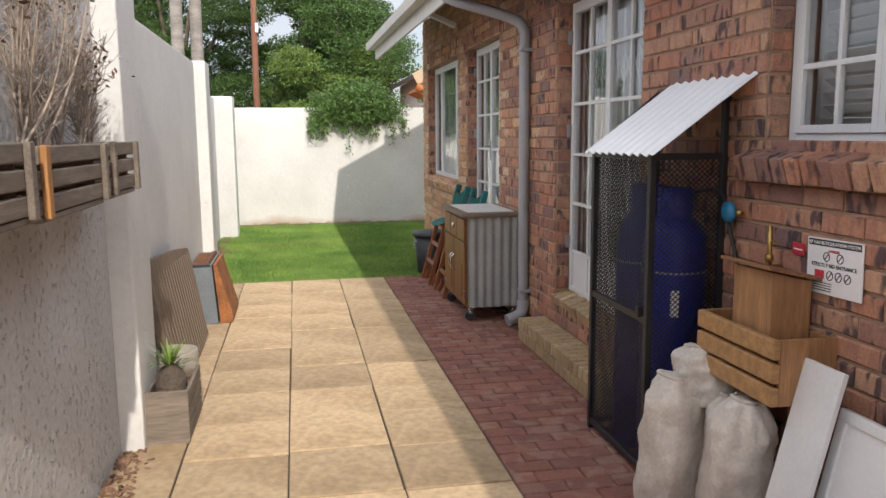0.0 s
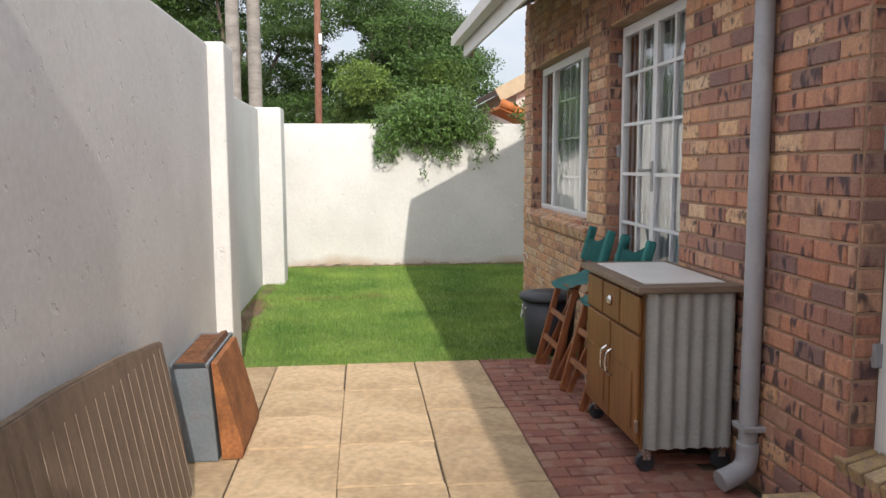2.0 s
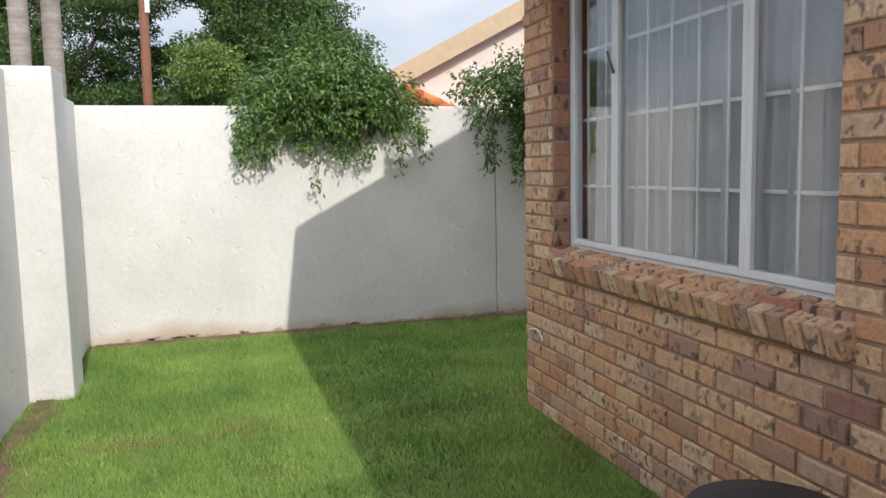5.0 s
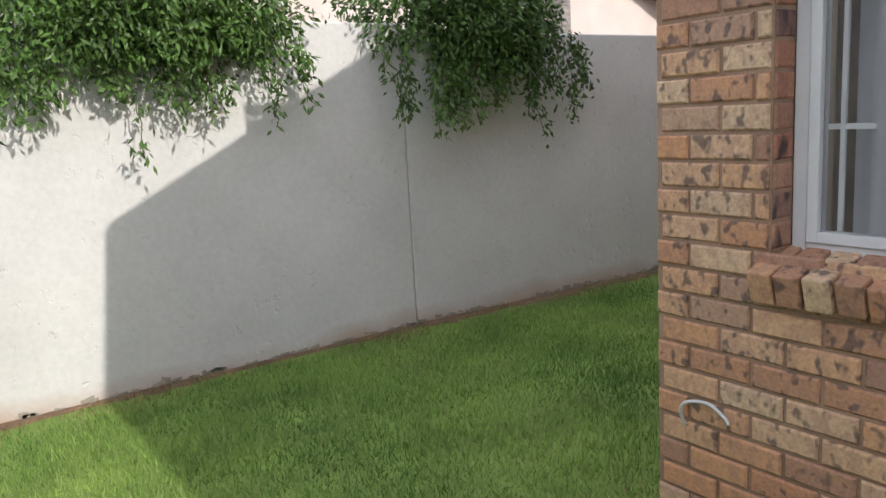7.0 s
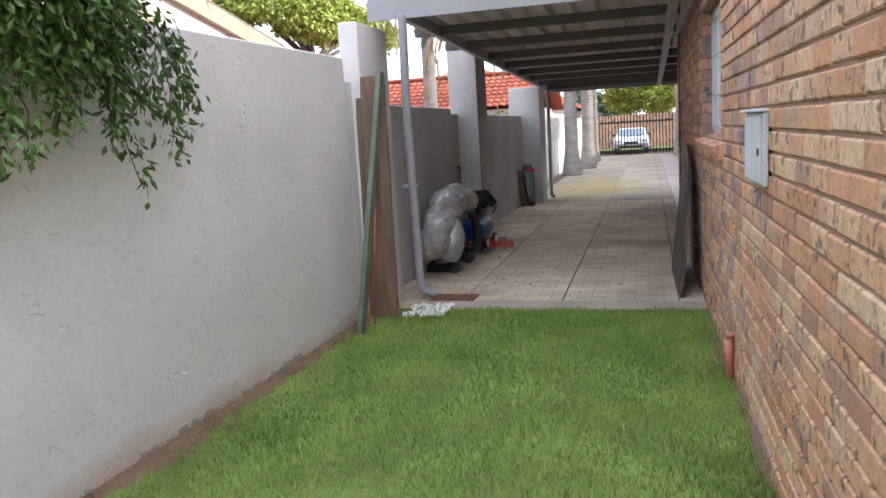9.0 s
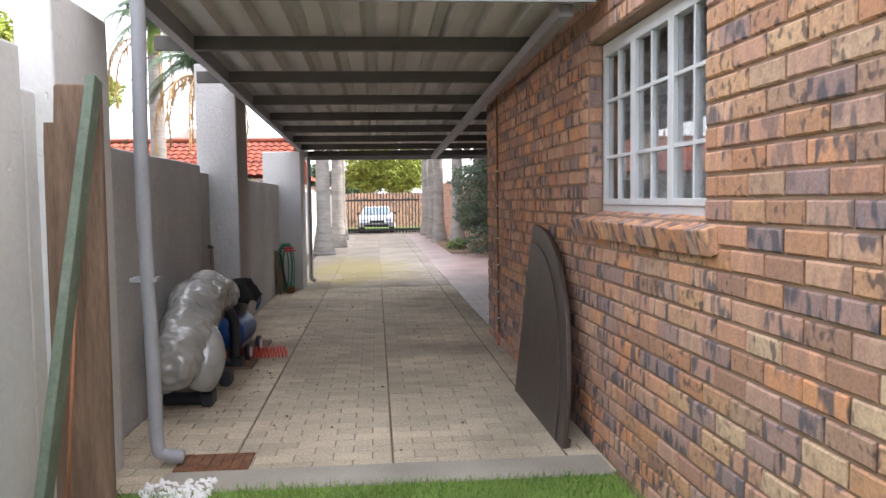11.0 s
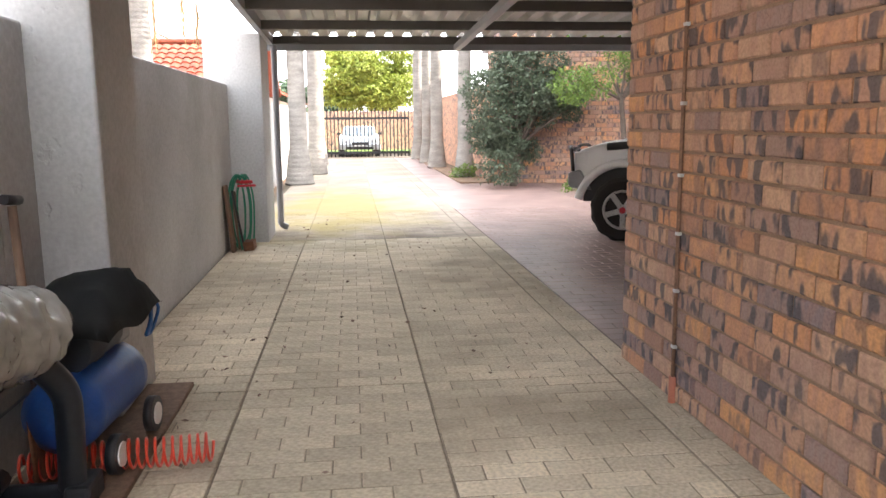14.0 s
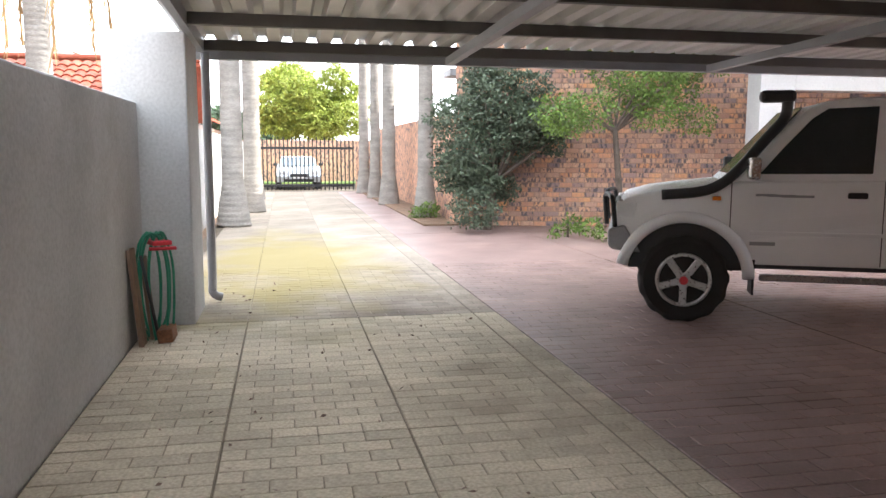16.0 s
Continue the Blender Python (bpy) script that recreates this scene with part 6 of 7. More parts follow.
part("back_slope", prism([(2.68, 3.27), (5.3, 2.1), (5.3, 2.0), (2.68, 3.17)], 11.2, 0.0, Matrix(((0, 1, 0, 0), (1, 0, 0, 0), (0, 0, 1, 0), (0, 0, 0, 1)))), ROOF_RED, rh)
rh2 = thing("tiled_house", pose(33.0, 15.3, 0), "house with a red tiled roof and pale eave behind the palms", "house")
part("wall", box(0.4, 19, 0.5, 8, 0, 2.2), PINKISH, rh2)
tiled_slope("roof", 20, 4.2, 27, pose(0, 0, 2.25), rh2, ROOF_RED)
part("gable", prism([(0.3, 0.0), (8.0, 0.0), (4.0, 2.0)], 0.3, 0.0, pose(0.3, 0, 2.2, 0, 0, 90)), PINKISH, rh2)
rh3 = thing("tiled_house", pose(10.5, 26.0, 0), "low house with a red tiled roof behind the passage", "house")
part("wall", box(0.4, 9, 0.6, 6, 0, 2.6), PINKISH, rh3)
tiled_slope("roof", 9.5, 4.0, 24, pose(0, 0, 2.6), rh3, ROOF_RED)
# red roof opposite the windows, behind the garden wall
rh4 = thing("tiled_house", pose(-9.0, 3.0, 0, 0, 0, 90), "house with a red tiled roof beyond the garden wall", "house")
part("wall", box(0, 12, 0.4, 6, 0, 2.6), PINKISH, rh4)
tiled_slope("roof", 12, 4.0, 24, pose(0, 0, 2.6), rh4, ROOF_RED)

# ---- brick garden wall, portal and gate at the street ----
GW = pose(20.57, 1.93, 0, 0, 0, 75)
wall_far = structure("wall_far", holed(8.4, -0.05, 3.4, 0.22, []), MORTAR, "orange face brick wall behind the shrubs", "brick wall", GW)
lay_far = (wall_far, 8.4, 0.0, 3.4, [], lambda u, w, r: BRICK_ORANGE, lambda u, w: False, 15)
structure("wall_side", box(22.6, 34.5, 9.75, 9.97, -0.05, 2.0, 0.01), BRICK_ORANGE, "orange brick garden wall behind the palms", "brick wall")
structure("wall_street", box(43.0, 43.3, -5, 30, -0.1, 1.75, 0.01), BRICK_ORANGE, "orange brick wall across the street", "brick wall")
ASPHALT = mat("asphalt", (0.06, 0.06, 0.06), 0.9, var=0.2, fine=80, bump=0.4)
structure("road", box(36.5, 41.0, -60, 60, -0.03, -0.012), ASPHALT, "grey asphalt street beyond the gate", "road")
structure("verge", box(41.01, 42.99, -60, 60, -0.03, 0.02), GRASS, "grass verge across the street", "verge")
tree(pose(18.2, 14.95, 0), 1.3, heap(61, 5, (-0.35, 0.5), (-0.15, 0.3), (1.55, 1.85), 0.3), 260, 0.1, LEAF_LIGHT, "leafy green shrub showing over the driveway wall", 14, 0.05)
# added tree, crown out of view, set where it shades the driveway
tree(pose(25.2, 5.2, 0), 4.6, heap(51, 46, (-9.0, 0.0), (-2.4, 3.0), (4.6, 6.6), 1.0), 900, 0.2, LEAF_LIGHT, "unseen tall tree added behind the brick garden wall to shade the driveway", 12, 0.2)
portal = thing("white_portal", pose(20.2, 5.55, 0), "white plastered portal of the far house entrance", "portal")
part("column", box(0, 0.35, -0.3, 0.3, 0, 2.6, 0.01), WHITE_PLASTER, portal)
part("lintel", box(0, 0.35, -4.5, -0.3, 2.25, 2.75, 0.01), WHITE_PLASTER, portal)
part("back_wall", box(1.6, 1.8, -4.5, 0.6, 0, 3.2), WHITE_PLASTER, portal)
canopy = thing("small_canopy", pose(25.0, 9.3, 0), "grey flat canopy on a post beyond the brick wall", "canopy")
part("slab", box(-0.2, 0.5, -0.55, 0.4, 2.8, 2.95, 0.01), STEEL_GREY, canopy)
part("post", box(-0.06, 0.06, -0.06, 0.06, 0.0, 2.8, 0.004), STEEL_GREY, canopy)
gate = thing("driveway_gate", pose(34.8, 10.75, 0), "black steel palisade gate across the driveway", "gate")
for z in (0.15, 1.35):
    part("rail", box(-0.02, 0.02, 0, 3.05, z, z + 0.08), BLACK, gate)
for i in range(24):
    part("bar", box(-0.013, 0.013, 0.03 + i * 0.13 - 0.02, 0.03 + i * 0.13 + 0.02, 0.05, 1.68 + (0.06 if i % 2 else 0)), BLACK, gate)
structure("fence_side", box(34.7, 34.9, 5.0, 10.7, -0.05, 1.6, 0.01), BRICK_ORANGE, "brick wall beside the gate", "brick wall")
structure("fence_side_left", box(34.7, 34.9, 13.85, 20, -0.05, 1.6, 0.01), WHITE_PLASTER, "white wall beside the gate", "wall")
structure("flower_bed", box(22.7, 34.0, 9.98, 10.62, -0.04, 0.03, 0.01), SOIL, "strip of soil under the palms", "bed")

tree(pose(29.0, 24.0, 0), 4.4, heap(41, 26, (-6.0, 5.5), (-1, 1.5), (5.5, 6.3), 0.95), 2000, 0.2, LEAF_YELLOW, "flat-topped light green tree beyond the passage wall", 11, 0.2)
nh2 = thing("neighbour_house", pose(12.0, 20.6, 0), "pale house with a long tan roof edge beyond the passage", "house")
part("wall", prism([(0, 0), (7.3, 0), (7.3, 3.35), (0, 4.7)], 5.0), PINKISH, nh2)
part("verge_board", prism([(-0.3, 4.75), (7.8, 3.25), (7.8, 3.6), (-0.3, 5.1)], 0.12, 0.0, pose(0, -0.14, 0)), TAN_TRIM, nh2, "tan painted roof edge")
part("roof", prism([(-0.3, 5.1), (7.8, 3.6), (7.8, 3.68), (-0.3, 5.18)], 5.4, 0.0, pose(0, -0.1, 0)), ROOF_TILE, nh2)
# unseen blocks and roof, added and sized to shade the driveway and courtyard
structure("house_wing", box(22.6, 36.0, -6.0, 4.95, 0, 5.9, 0.02), BRICK_ORANGE, "unseen plain brick block added to keep sun off the far driveway", "house wing")
structure("house_wing_low", box(11.6, 22.59, -6.0, 0.9, 0, 6.5, 0.02), BRICK_ORANGE, "unseen plain brick block added to shade courtyard and driveway", "house wing")
structure("roof_wing", prism([(-6.4, 6.45), (1.3, 6.45), (-0.7, 9.4), (-2.5, 9.4)], 11.2, 0.0, pose(22.65, 0, 0, 0, 0, 90)), ROOF_TILE, "unseen steep dark roof added to lengthen the block's shadow", "roof")

# ---- passage ----
GREEN_PAINT = mat("faded_green_paint", (0.13, 0.17, 0.125), 0.7, var=0.2, scale=6, stain=0.3, stain_col=(0.45, 0.45, 0.42))
OLD_BEAM = wood("old_brown_beam", (0.2, 0.13, 0.09), 0.85, "z")
gp = thing("green_plank", pose(6.06, 13.80, 0.0, 3.5, 14.5, 0), "long green-painted plank with flaking paint leaning on the wall", "plank")
part("board", box(-0.045, 0.045, -0.02, 0.02, 0, 1.96, 0.004), GREEN_PAINT, gp)
wb = thing("wooden_beam", pose(6.57, 13.68, 0.0, 0, 1, 0), "upright weathered brown beam against the plastered pier", "beam")
part("beam", box(0, 0.045, 0, 0.24, 0, 1.88, 0.008), OLD_BEAM, wb)
cu = thing("copper_rod", pose(6.3, 13.78, 0, 0, 12, 0), "thin copper-coloured rod leaning between the planks", "rod")
part("rod", tube([(0, 0, 0), (0, 0, 1.2)], 0.008, 8), mat("copper", (0.45, 0.2, 0.12), 0.5, metal=0.5), cu)
dp = thing("downpipe", Matrix.Identity(4), "grey round downpipe at the corner of the carport", "downpipe")
part("pipe", tube(arc([(6.98, 13.62, 2.36), (6.99, 13.62, 2.2), (7.06, 13.65, 1.5), (7.16, 13.66, 0.5), (7.18, 13.66, 0.15), (7.2, 13.63, 0.08), (7.24, 13.55, 0.05)], 5), 0.036, 12), PIPE, dp)
part("bracket", box(7.09, 7.18, 13.61, 13.74, 0.98, 1.005, 0.004), PIPE, dp)
dp2 = thing("downpipe", Matrix.Identity(4), "grey round downpipe on the far carport pier", "downpipe")
part("pipe", tube(arc([(16.2, 13.62, 2.1), (16.2, 13.62, 1.8), (16.2, 13.62, 0.3), (16.2, 13.62, 0.1), (16.22, 13.55, 0.05)], 4), 0.036, 12), PIPE, dp2)
peb = bmesh.new()
pr3 = random.Random(9)
for i in range(170):
    x, y = pr3.uniform(6.6, 6.98), pr3.uniform(13.32, 13.66)
    s = pr3.uniform(0.012, 0.022)
    bmesh.ops.create_icosphere(peb, subdivisions=1, radius=s, matrix=Matrix.Translation((x, y, s * 0.5)) @ pose(0, 0, 0, pr3.uniform(0, 90), pr3.uniform(0, 90), 0) @ Matrix.Diagonal((1.3, 1, 0.7, 1)))
tagged(part("pebbles", peb, SIGN_WHITE), "small heap of white pebbles at the downpipe", "pebbles", kind="stuff")
structure("apron", box(6.84, 7.12, 11.36, 13.6, -0.04, 0.012, 0.012), CONCRETE, "rough worn concrete edge between lawn and driveway", "kerb")
gr = thing("drain_cover", pose(7.13, 13.2, 0.001), "rusty flat drain cover set in the concrete", "drain cover")
part("plate", box(0, 0.25, 0, 0.38, 0, 0.012, 0.003), RUST, gr)
for i in range(6):
    part("rib", box(0.02, 0.23, 0.04 + i * 0.055, 0.06 + i * 0.055, 0.012, 0.018, 0.002), RUST, gr)


def ragged_strip(length, width, seed, m):
    """A thin strip of earth with a ragged outer edge, along x."""
    bm = bmesh.new()
    n = int(length / 0.06)
    a, b, c = [], [], []
    for i in range(n + 1):
        x = length * i / n
        w = width * (0.35 + 0.9 * abs(noise.noise(Vector((x * 1.3, seed, 0)))) + 0.5 * abs(noise.noise(Vector((x * 6, seed, 3)))))
        a.append(bm.verts.new((x, 0, 0.012 + 0.006 * noise.noise(Vector((x * 9, seed, 1))))))
        b.append(bm.verts.new((x, -w * 0.6, 0.01)))
        c.append(bm.verts.new((x, -w, -0.01)))
    for i in range(n):
        bm.faces.new((a[i], b[i], b[i + 1], a[i + 1]))
        bm.faces.new((b[i], c[i], c[i + 1], b[i + 1]))
    bmesh.ops.transform(bm, matrix=m, verts=bm.verts)
    return bm


structure("soil_edge", ragged_strip(3.7, 0.13, 1.0, pose(-1.0, 14.07, 0)), SOIL, "bare reddish soil along the foot of the wall", "soil")
structure("soil_edge_left", ragged_strip(5.3, 0.3, 2.0, pose(-1.15, 8.7, 0, 0, 0, 90)), SOIL, "bare reddish soil along the garden wall", "soil")
structure("soil_edge_passage", ragged_strip(3.9, 0.24, 3.0, BW), SOIL, "bare soil along the foot of the passage wall", "soil")
structure("soil_edge_house", ragged_strip(5.0, 0.1, 4.0, H2 @ pose(5.0, 0, 0, 0, 0, 180)), SOIL, "bare soil along the foot of the brick wall", "soil")
# flaked plaster at the foot of the boundary wall
flk = random.Random(23)
flakes = bmesh.new()
for i in range(120):
    x = flk.uniform(0, 6.4)
    p = Vector((-0.9 + x, 14.066, 0.012 + abs(flk.gauss(0, 0.012)))) if x < 3.6 else BW @ Vector((x - 3.6, -0.002, 0.012 + abs(flk.gauss(0, 0.012))))
    bm_box(flakes, -flk.uniform(0.01, 0.05), flk.uniform(0.01, 0.04), -0.006, 0.004, -0.008, flk.uniform(0.004, 0.016), Matrix.Translation(p) @ pose(0, 0, 0, 0, flk.uniform(-25, 25), 0))
tagged(part("plaster_flakes", flakes, CONCRETE), "flaked plaster edges along the foot of the wall", "flakes", kind="stuff")

# ---- leaning table leaf ----
DARK_WOOD = wood("dark_wenge_veneer", (0.075, 0.056, 0.047), 0.45, "z", 0.3)
tt = thing("table_leaf", H2 @ pose(6.70, 0.17, 0.0, 6.5, 0, 0), "dark brown rounded half table top leaning against the bricks", "table top")


def leaf_outline(a, b, n=24):
    return [(0.0, 0.0)] + [(-a * math.cos(t) ** 0.9 if math.cos(t) > 1e-6 else 0.0, b * math.sin(t)) for t in np.linspace(0, math.pi / 2, n)]


part("board", prism(leaf_outline(1.31, 1.19), 0.028, 0.004), DARK_WOOD, tt)
part("border", prism(leaf_outline(1.17, 1.07), 0.006, 0.002, pose(0, 0.029, 0)), DARK_WOOD, tt)
part("bottom_rail", box(-1.3, 0.0, -0.02, 0.0, 0.0, 0.05, 0.004), DARK_WOOD, tt)

# ---- plastic-wrapped frame ----
PLASTIC = mat("clear_plastic_wrap", (0.31, 0.305, 0.295), 0.16, var=0.2, scale=4, fine=7, bump=0.35, dist=0.02, spec=0.8)
NAVY = mat("navy_black_tube", (0.015, 0.02, 0.03), 0.35, var=0.2)
wf = thing("wrapped_machine", Matrix.Identity(4), "black tubular machine frame wrapped in clear plastic sheeting", "machine")
bm = bmesh.new()
path = arc([(8.25, 13.88, 0.24), (8.22, 13.83, 0.36), (8.38, 13.80, 0.54), (8.7, 13.80, 0.66), (9.15, 13.80, 0.69), (9.55, 13.78, 0.62)], 9)
rad = [0.115 + 0.055 * math.sin(min(1, i / len(path) * 1.1) * math.pi) ** 0.6  for i in range(len(path))]
bm_tube(bm, path, 0.17, 26, True, rad)
bmesh.ops.subdivide_edges(bm, edges=[e for e in bm.edges], cuts=2, use_grid_fill=True)
for v in bm.verts:
    p = v.co
    fold = Vector((p.x * 9 + p.z * 5, p.y * 4, p.z * 5 - p.x * 3))
    q = noise.noise(p * 4) * 0.03 + (0.45 - abs(noise.noise(Vector((p.x * 3 + p.y * 8, p.z * 8, p.x * 2 - p.z * 4))))) * 0.03 + (0.4 - abs(noise.noise(fold * 2.2))) * 0.03 + (0.4 - abs(noise.noise(p * 21))) * 0.012
    if v.co.y > 13.86:
        q -= (v.co.y - 13.86) * 0.4
    v.co = p + v.normal * q
for f in bm.faces:
    f.smooth = True
part("plastic_wrap", bm, PLASTIC, wf, "crumpled clear plastic sheeting")
bm = bmesh.new()
bm_tube(bm, arc([(8.30, 13.70, 0.16), (8.31, 13.655, 0.32), (8.38, 13.655, 0.47), (8.46, 13.70, 0.60)], 7), 0.1, 22, True, [0.05 + 0.075 * math.sin(min(1, 0.15 + k / 22) * math.pi) for k in range(22)])
for v in bm.verts:
    v.co += v.normal * ((0.5 - abs(noise.noise(v.co * 9))) * 0.035)
for f in bm.faces:
    f.smooth = True
part("loose_flap", bm, PLASTIC, wf, "loose flap of clear plastic")


def leg(pts, r=0.035):
    part("frame_tube", tube(arc(pts, 5), r, 10), NAVY, wf)


for x in (8.47, 9.62):
    leg([(x, 13.97, 0.05), (x, 13.85, 0.05), (x, 13.70, 0.05)], 0.045)
    leg([(x, 13.71, 0.05), (x, 13.70, 0.30), (x - 0.01, 13.71, 0.42), (x - 0.09, 13.77, 0.54), (x - 0.2, 13.83, 0.6)], 0.045)
    part("foot_cap", box(x - 0.06, x + 0.1, 13.64, 13.72, 0.0, 0.1, 0.015), DARK_PLASTIC, wf)
leg([(8.47, 13.93, 0.12), (8.9, 13.9, 0.12), (9.62, 13.93, 0.12)])
leg([(9.05, 13.93, 0.06), (9.05, 13.82, 0.06), (9.05, 13.70, 0.06)], 0.045)
part("foot_cap", box(8.99, 9.15, 13.63, 13.71, 0.0, 0.11, 0.015), DARK_PLASTIC, wf)
leg([(9.05, 13.9, 0.06), (9.05, 13.9, 0.35), (9.05, 13.88, 0.62)], 0.05)
part("seat_plate", box(8.6, 9.5, 13.75, 13.93, 0.44, 0.52, 0.02), NAVY, wf)

# ---- compressor ----
COMP_BLUE = mat("compressor_blue", (0.012, 0.075, 0.3), 0.4, var=0.15, stain=0.3, stain_col=(0.12, 0.13, 0.15))
cp_ = thing("air_compressor", pose(9.72, 13.79, 0.03, 0, 0, -4) @ Matrix.Scale(0.88, 4), "blue air compressor on wheels under a black cloth", "compressor")
part("tank", lathe([(0.02, -0.02), (0.09, 0.0), (0.15, 0.06), (0.155, 0.12), (0.155, 0.56), (0.15, 0.62), (0.09, 0.68), (0.02, 0.7)], 28), COMP_BLUE, cp_, "", pose(0, 0, 0.26, 0, 90, 0))
for x in (0.12, 0.56):
    wh = part("wheel", tube([(x, -0.2, 0.08), (x, -0.16, 0.08)], 0.08, 20), BLACK, cp_, "black wheel")
    part("hub", tube([(x, -0.206, 0.08), (x, -0.19, 0.08)], 0.05, 14), SIGN_WHITE, wh, "white plastic hub")
part("motor", tube([(0.15, 0, 0.5), (0.5, 0, 0.5)], 0.1, 18), DARK_PLASTIC, cp_)
part("pump_head", box(0.5, 0.64, -0.08, 0.08, 0.42, 0.62, 0.015), STEEL_GREY, cp_)
bm = bmesh.new()
cl = []
for j in range(10):
    row_ = []
    for i in range(14):
        u, v = i / 13, j / 9
        e = max(abs(u - 0.5), abs(v - 0.5)) * 2
        row_.append(bm.verts.new((0.08 + u * 0.68, -0.2 + v * 0.4, 0.74 - 0.2 * max(0, e - 0.5) ** 1.2 * 2.2 + 0.02 * math.sin(u * 9 + v * 5))))
    cl.append(row_)
for a, b in zip(cl, cl[1:]):
    for i in range(13):
        bm.faces.new((a[i], a[i + 1], b[i + 1], b[i])).smooth = True
bmesh.ops.solidify(bm, geom=bm.faces, thickness=0.012)
part("cloth", bm, mat("black_cloth", (0.025, 0.028, 0.03), 0.9, var=0.2), cp_, "black cloth thrown over the motor")
part("stand", box(0.3, 0.4, -0.05, 0.05, 0.4, 0.7), DARK_PLASTIC, cp_)
BLUE_LINE = mat("blue_air_line", (0.02, 0.11, 0.35), 0.4)
for k in range(3):
    part("air_line", tube(arc([(0.62, -0.05, 0.55), (0.72 + k * 0.03, -0.1 - k * 0.03, 0.62 - k * 0.04), (0.74, -0.14, 0.5 - k * 0.04), (0.66, -0.14, 0.42)], 5), 0.008, 6), BLUE_LINE, cp_)
bp2 = thing("base_board", pose(9.55, 13.56, 0), "dark wooden board under the compressor", "board")
part("board", box(0, 1.25, 0, 0.42, 0.0, 0.025, 0.005), OLD_BEAM, bp2)
coil = thing("coiled_hose", pose(9.76, 13.93, 0.082, 0, 0, -68), "bright red-orange coiled air hose on the floor", "hose")
coil_pts = []
for s_ in np.linspace(0, 1, 430):
    th = s_ * math.tau * 22
    coil_pts.append((0.62 * s_ + 0.014 * math.cos(th), -0.09 * s_ + 0.03 * math.sin(s_ * 5) + 0.05 * math.cos(th), 0.05 * math.sin(th)))
part("coil", tube(coil_pts, 0.0055, 6), mat("orange_red_hose", (0.68, 0.06, 0.03), 0.35), coil)
sh = thing("spade", pose(9.80, 13.86, 0.0, -4, 6, 0), "old spade with a dark T-handle leaning against the pier", "spade")
part("shaft", tube([(0, 0, 0.2), (0, 0, 0.98)], 0.016, 8), OLD_BEAM, sh)
part("grip", tube([(-0.06, 0, 1.0), (0.06, 0, 1.0)], 0.018, 8), BLACK, sh)
part("blade", box(-0.09, 0.09, -0.006, 0.006, 0.0, 0.26, 0.004), RUST, sh)

# ---- hose and tools by the far pier ----
gh = thing("garden_hose", pose(14.98, 13.9, 0.0, 0, 0, -65), "green garden hose looped over a red hanger", "garden hose")
HOSE = mat("green_hose", (0.015, 0.22, 0.13), 0.4, var=0.12)
hr = random.Random(2)
for k in range(6):
    o = hr.uniform(-0.02, 0.02)
    part("loop", tube([((0.07 + 0.014 * (k % 3)) * math.sin(a) + o * 2, -0.02 * k * 0.6, 0.42 + 0.33 * math.cos(a) - 0.02 * hr.random() - (0.05 * k * (math.cos(a) < 0) * abs(math.cos(a)))) for a in np.linspace(0, math.tau, 28)], 0.009, 7, cap=False), HOSE, gh)
part("hanger", box(-0.03, 0.1, -0.12, 0.1, 0.66, 0.69, 0.006), RED_PRINT, gh, "red plastic hanger")
part("hanger_rod", tube([(-0.05, -0.1, 0.64), (0.12, -0.14, 0.64)], 0.012, 8), RED_PRINT, gh)
tb = thing("leaning_boards", pose(14.85, 13.88, 0.0, -5, 0, 0), "dark boards and tools leaning against the driveway wall", "boards")
part("board", box(-0.12, 0.03, 0.06, 0.09, 0.0, 0.66, 0.004), OLD_BEAM, tb)
part("board", box(0.08, 0.2, 0.02, 0.05, 0.0, 0.58, 0.004), OLD_BEAM, tb)
part("bar", tube([(0.02, -0.02, 0.0), (0.03, 0.03, 0.6)], 0.012, 6), BLACK, tb)
part("block", box(-0.05, 0.16, -0.12, -0.02, 0.0, 0.09, 0.006), RUST, tb)

# ---- vehicles ----
SILVER = mat("silver_car_paint", (0.8, 0.81, 0.83), 0.28, metal=0.0, var=0.04, scale=2, fine=300, bump=0.0)
DARK_GLASS = mat("tinted_glass", (0.03, 0.038, 0.042), 0.05, var=0.1, bump=0.0, spec=0.8)
TRIM = mat("black_trim", (0.02, 0.02, 0.022), 0.5, var=0.15)
TYRE = mat("tyre_rubber", (0.022, 0.021, 0.02), 0.85, var=0.2, fine=120, bump=0.3)
ALLOY = mat("alloy_rim", (0.55, 0.55, 0.55), 0.3, metal=0.8, var=0.08)
LENS = mat("lamp_lens", (0.75, 0.76, 0.78), 0.1, var=0.05, bump=0.0)
AMBER = mat("amber_lens", (0.7, 0.2, 0.02), 0.2, var=0.05, bump=0.0)


def across(outline, width, bevel=0.0, taper=None):
    """A side outline in (forward, z) made as wide as asked, centred, with a taper (z0, z1, scale) towards the top."""
    bm = prism(outline, width, 0.0, pose(width / 2, 0, 0, 0, 0, 90))
    if bevel:
        bmesh.ops.bevel(bm, geom=list(bm.edges), offset=bevel, segments=3, affect="EDGES", profile=0.6)
    if taper:
        z0, z1, s = taper
        for v in bm.verts:
            k = min(1, max(0, (v.co.z - z0) / (z1 - z0)))
            v.co.x *= 1 - (1 - s) * k
    bmesh.ops.recalc_face_normals(bm, faces=bm.faces)
    return bm


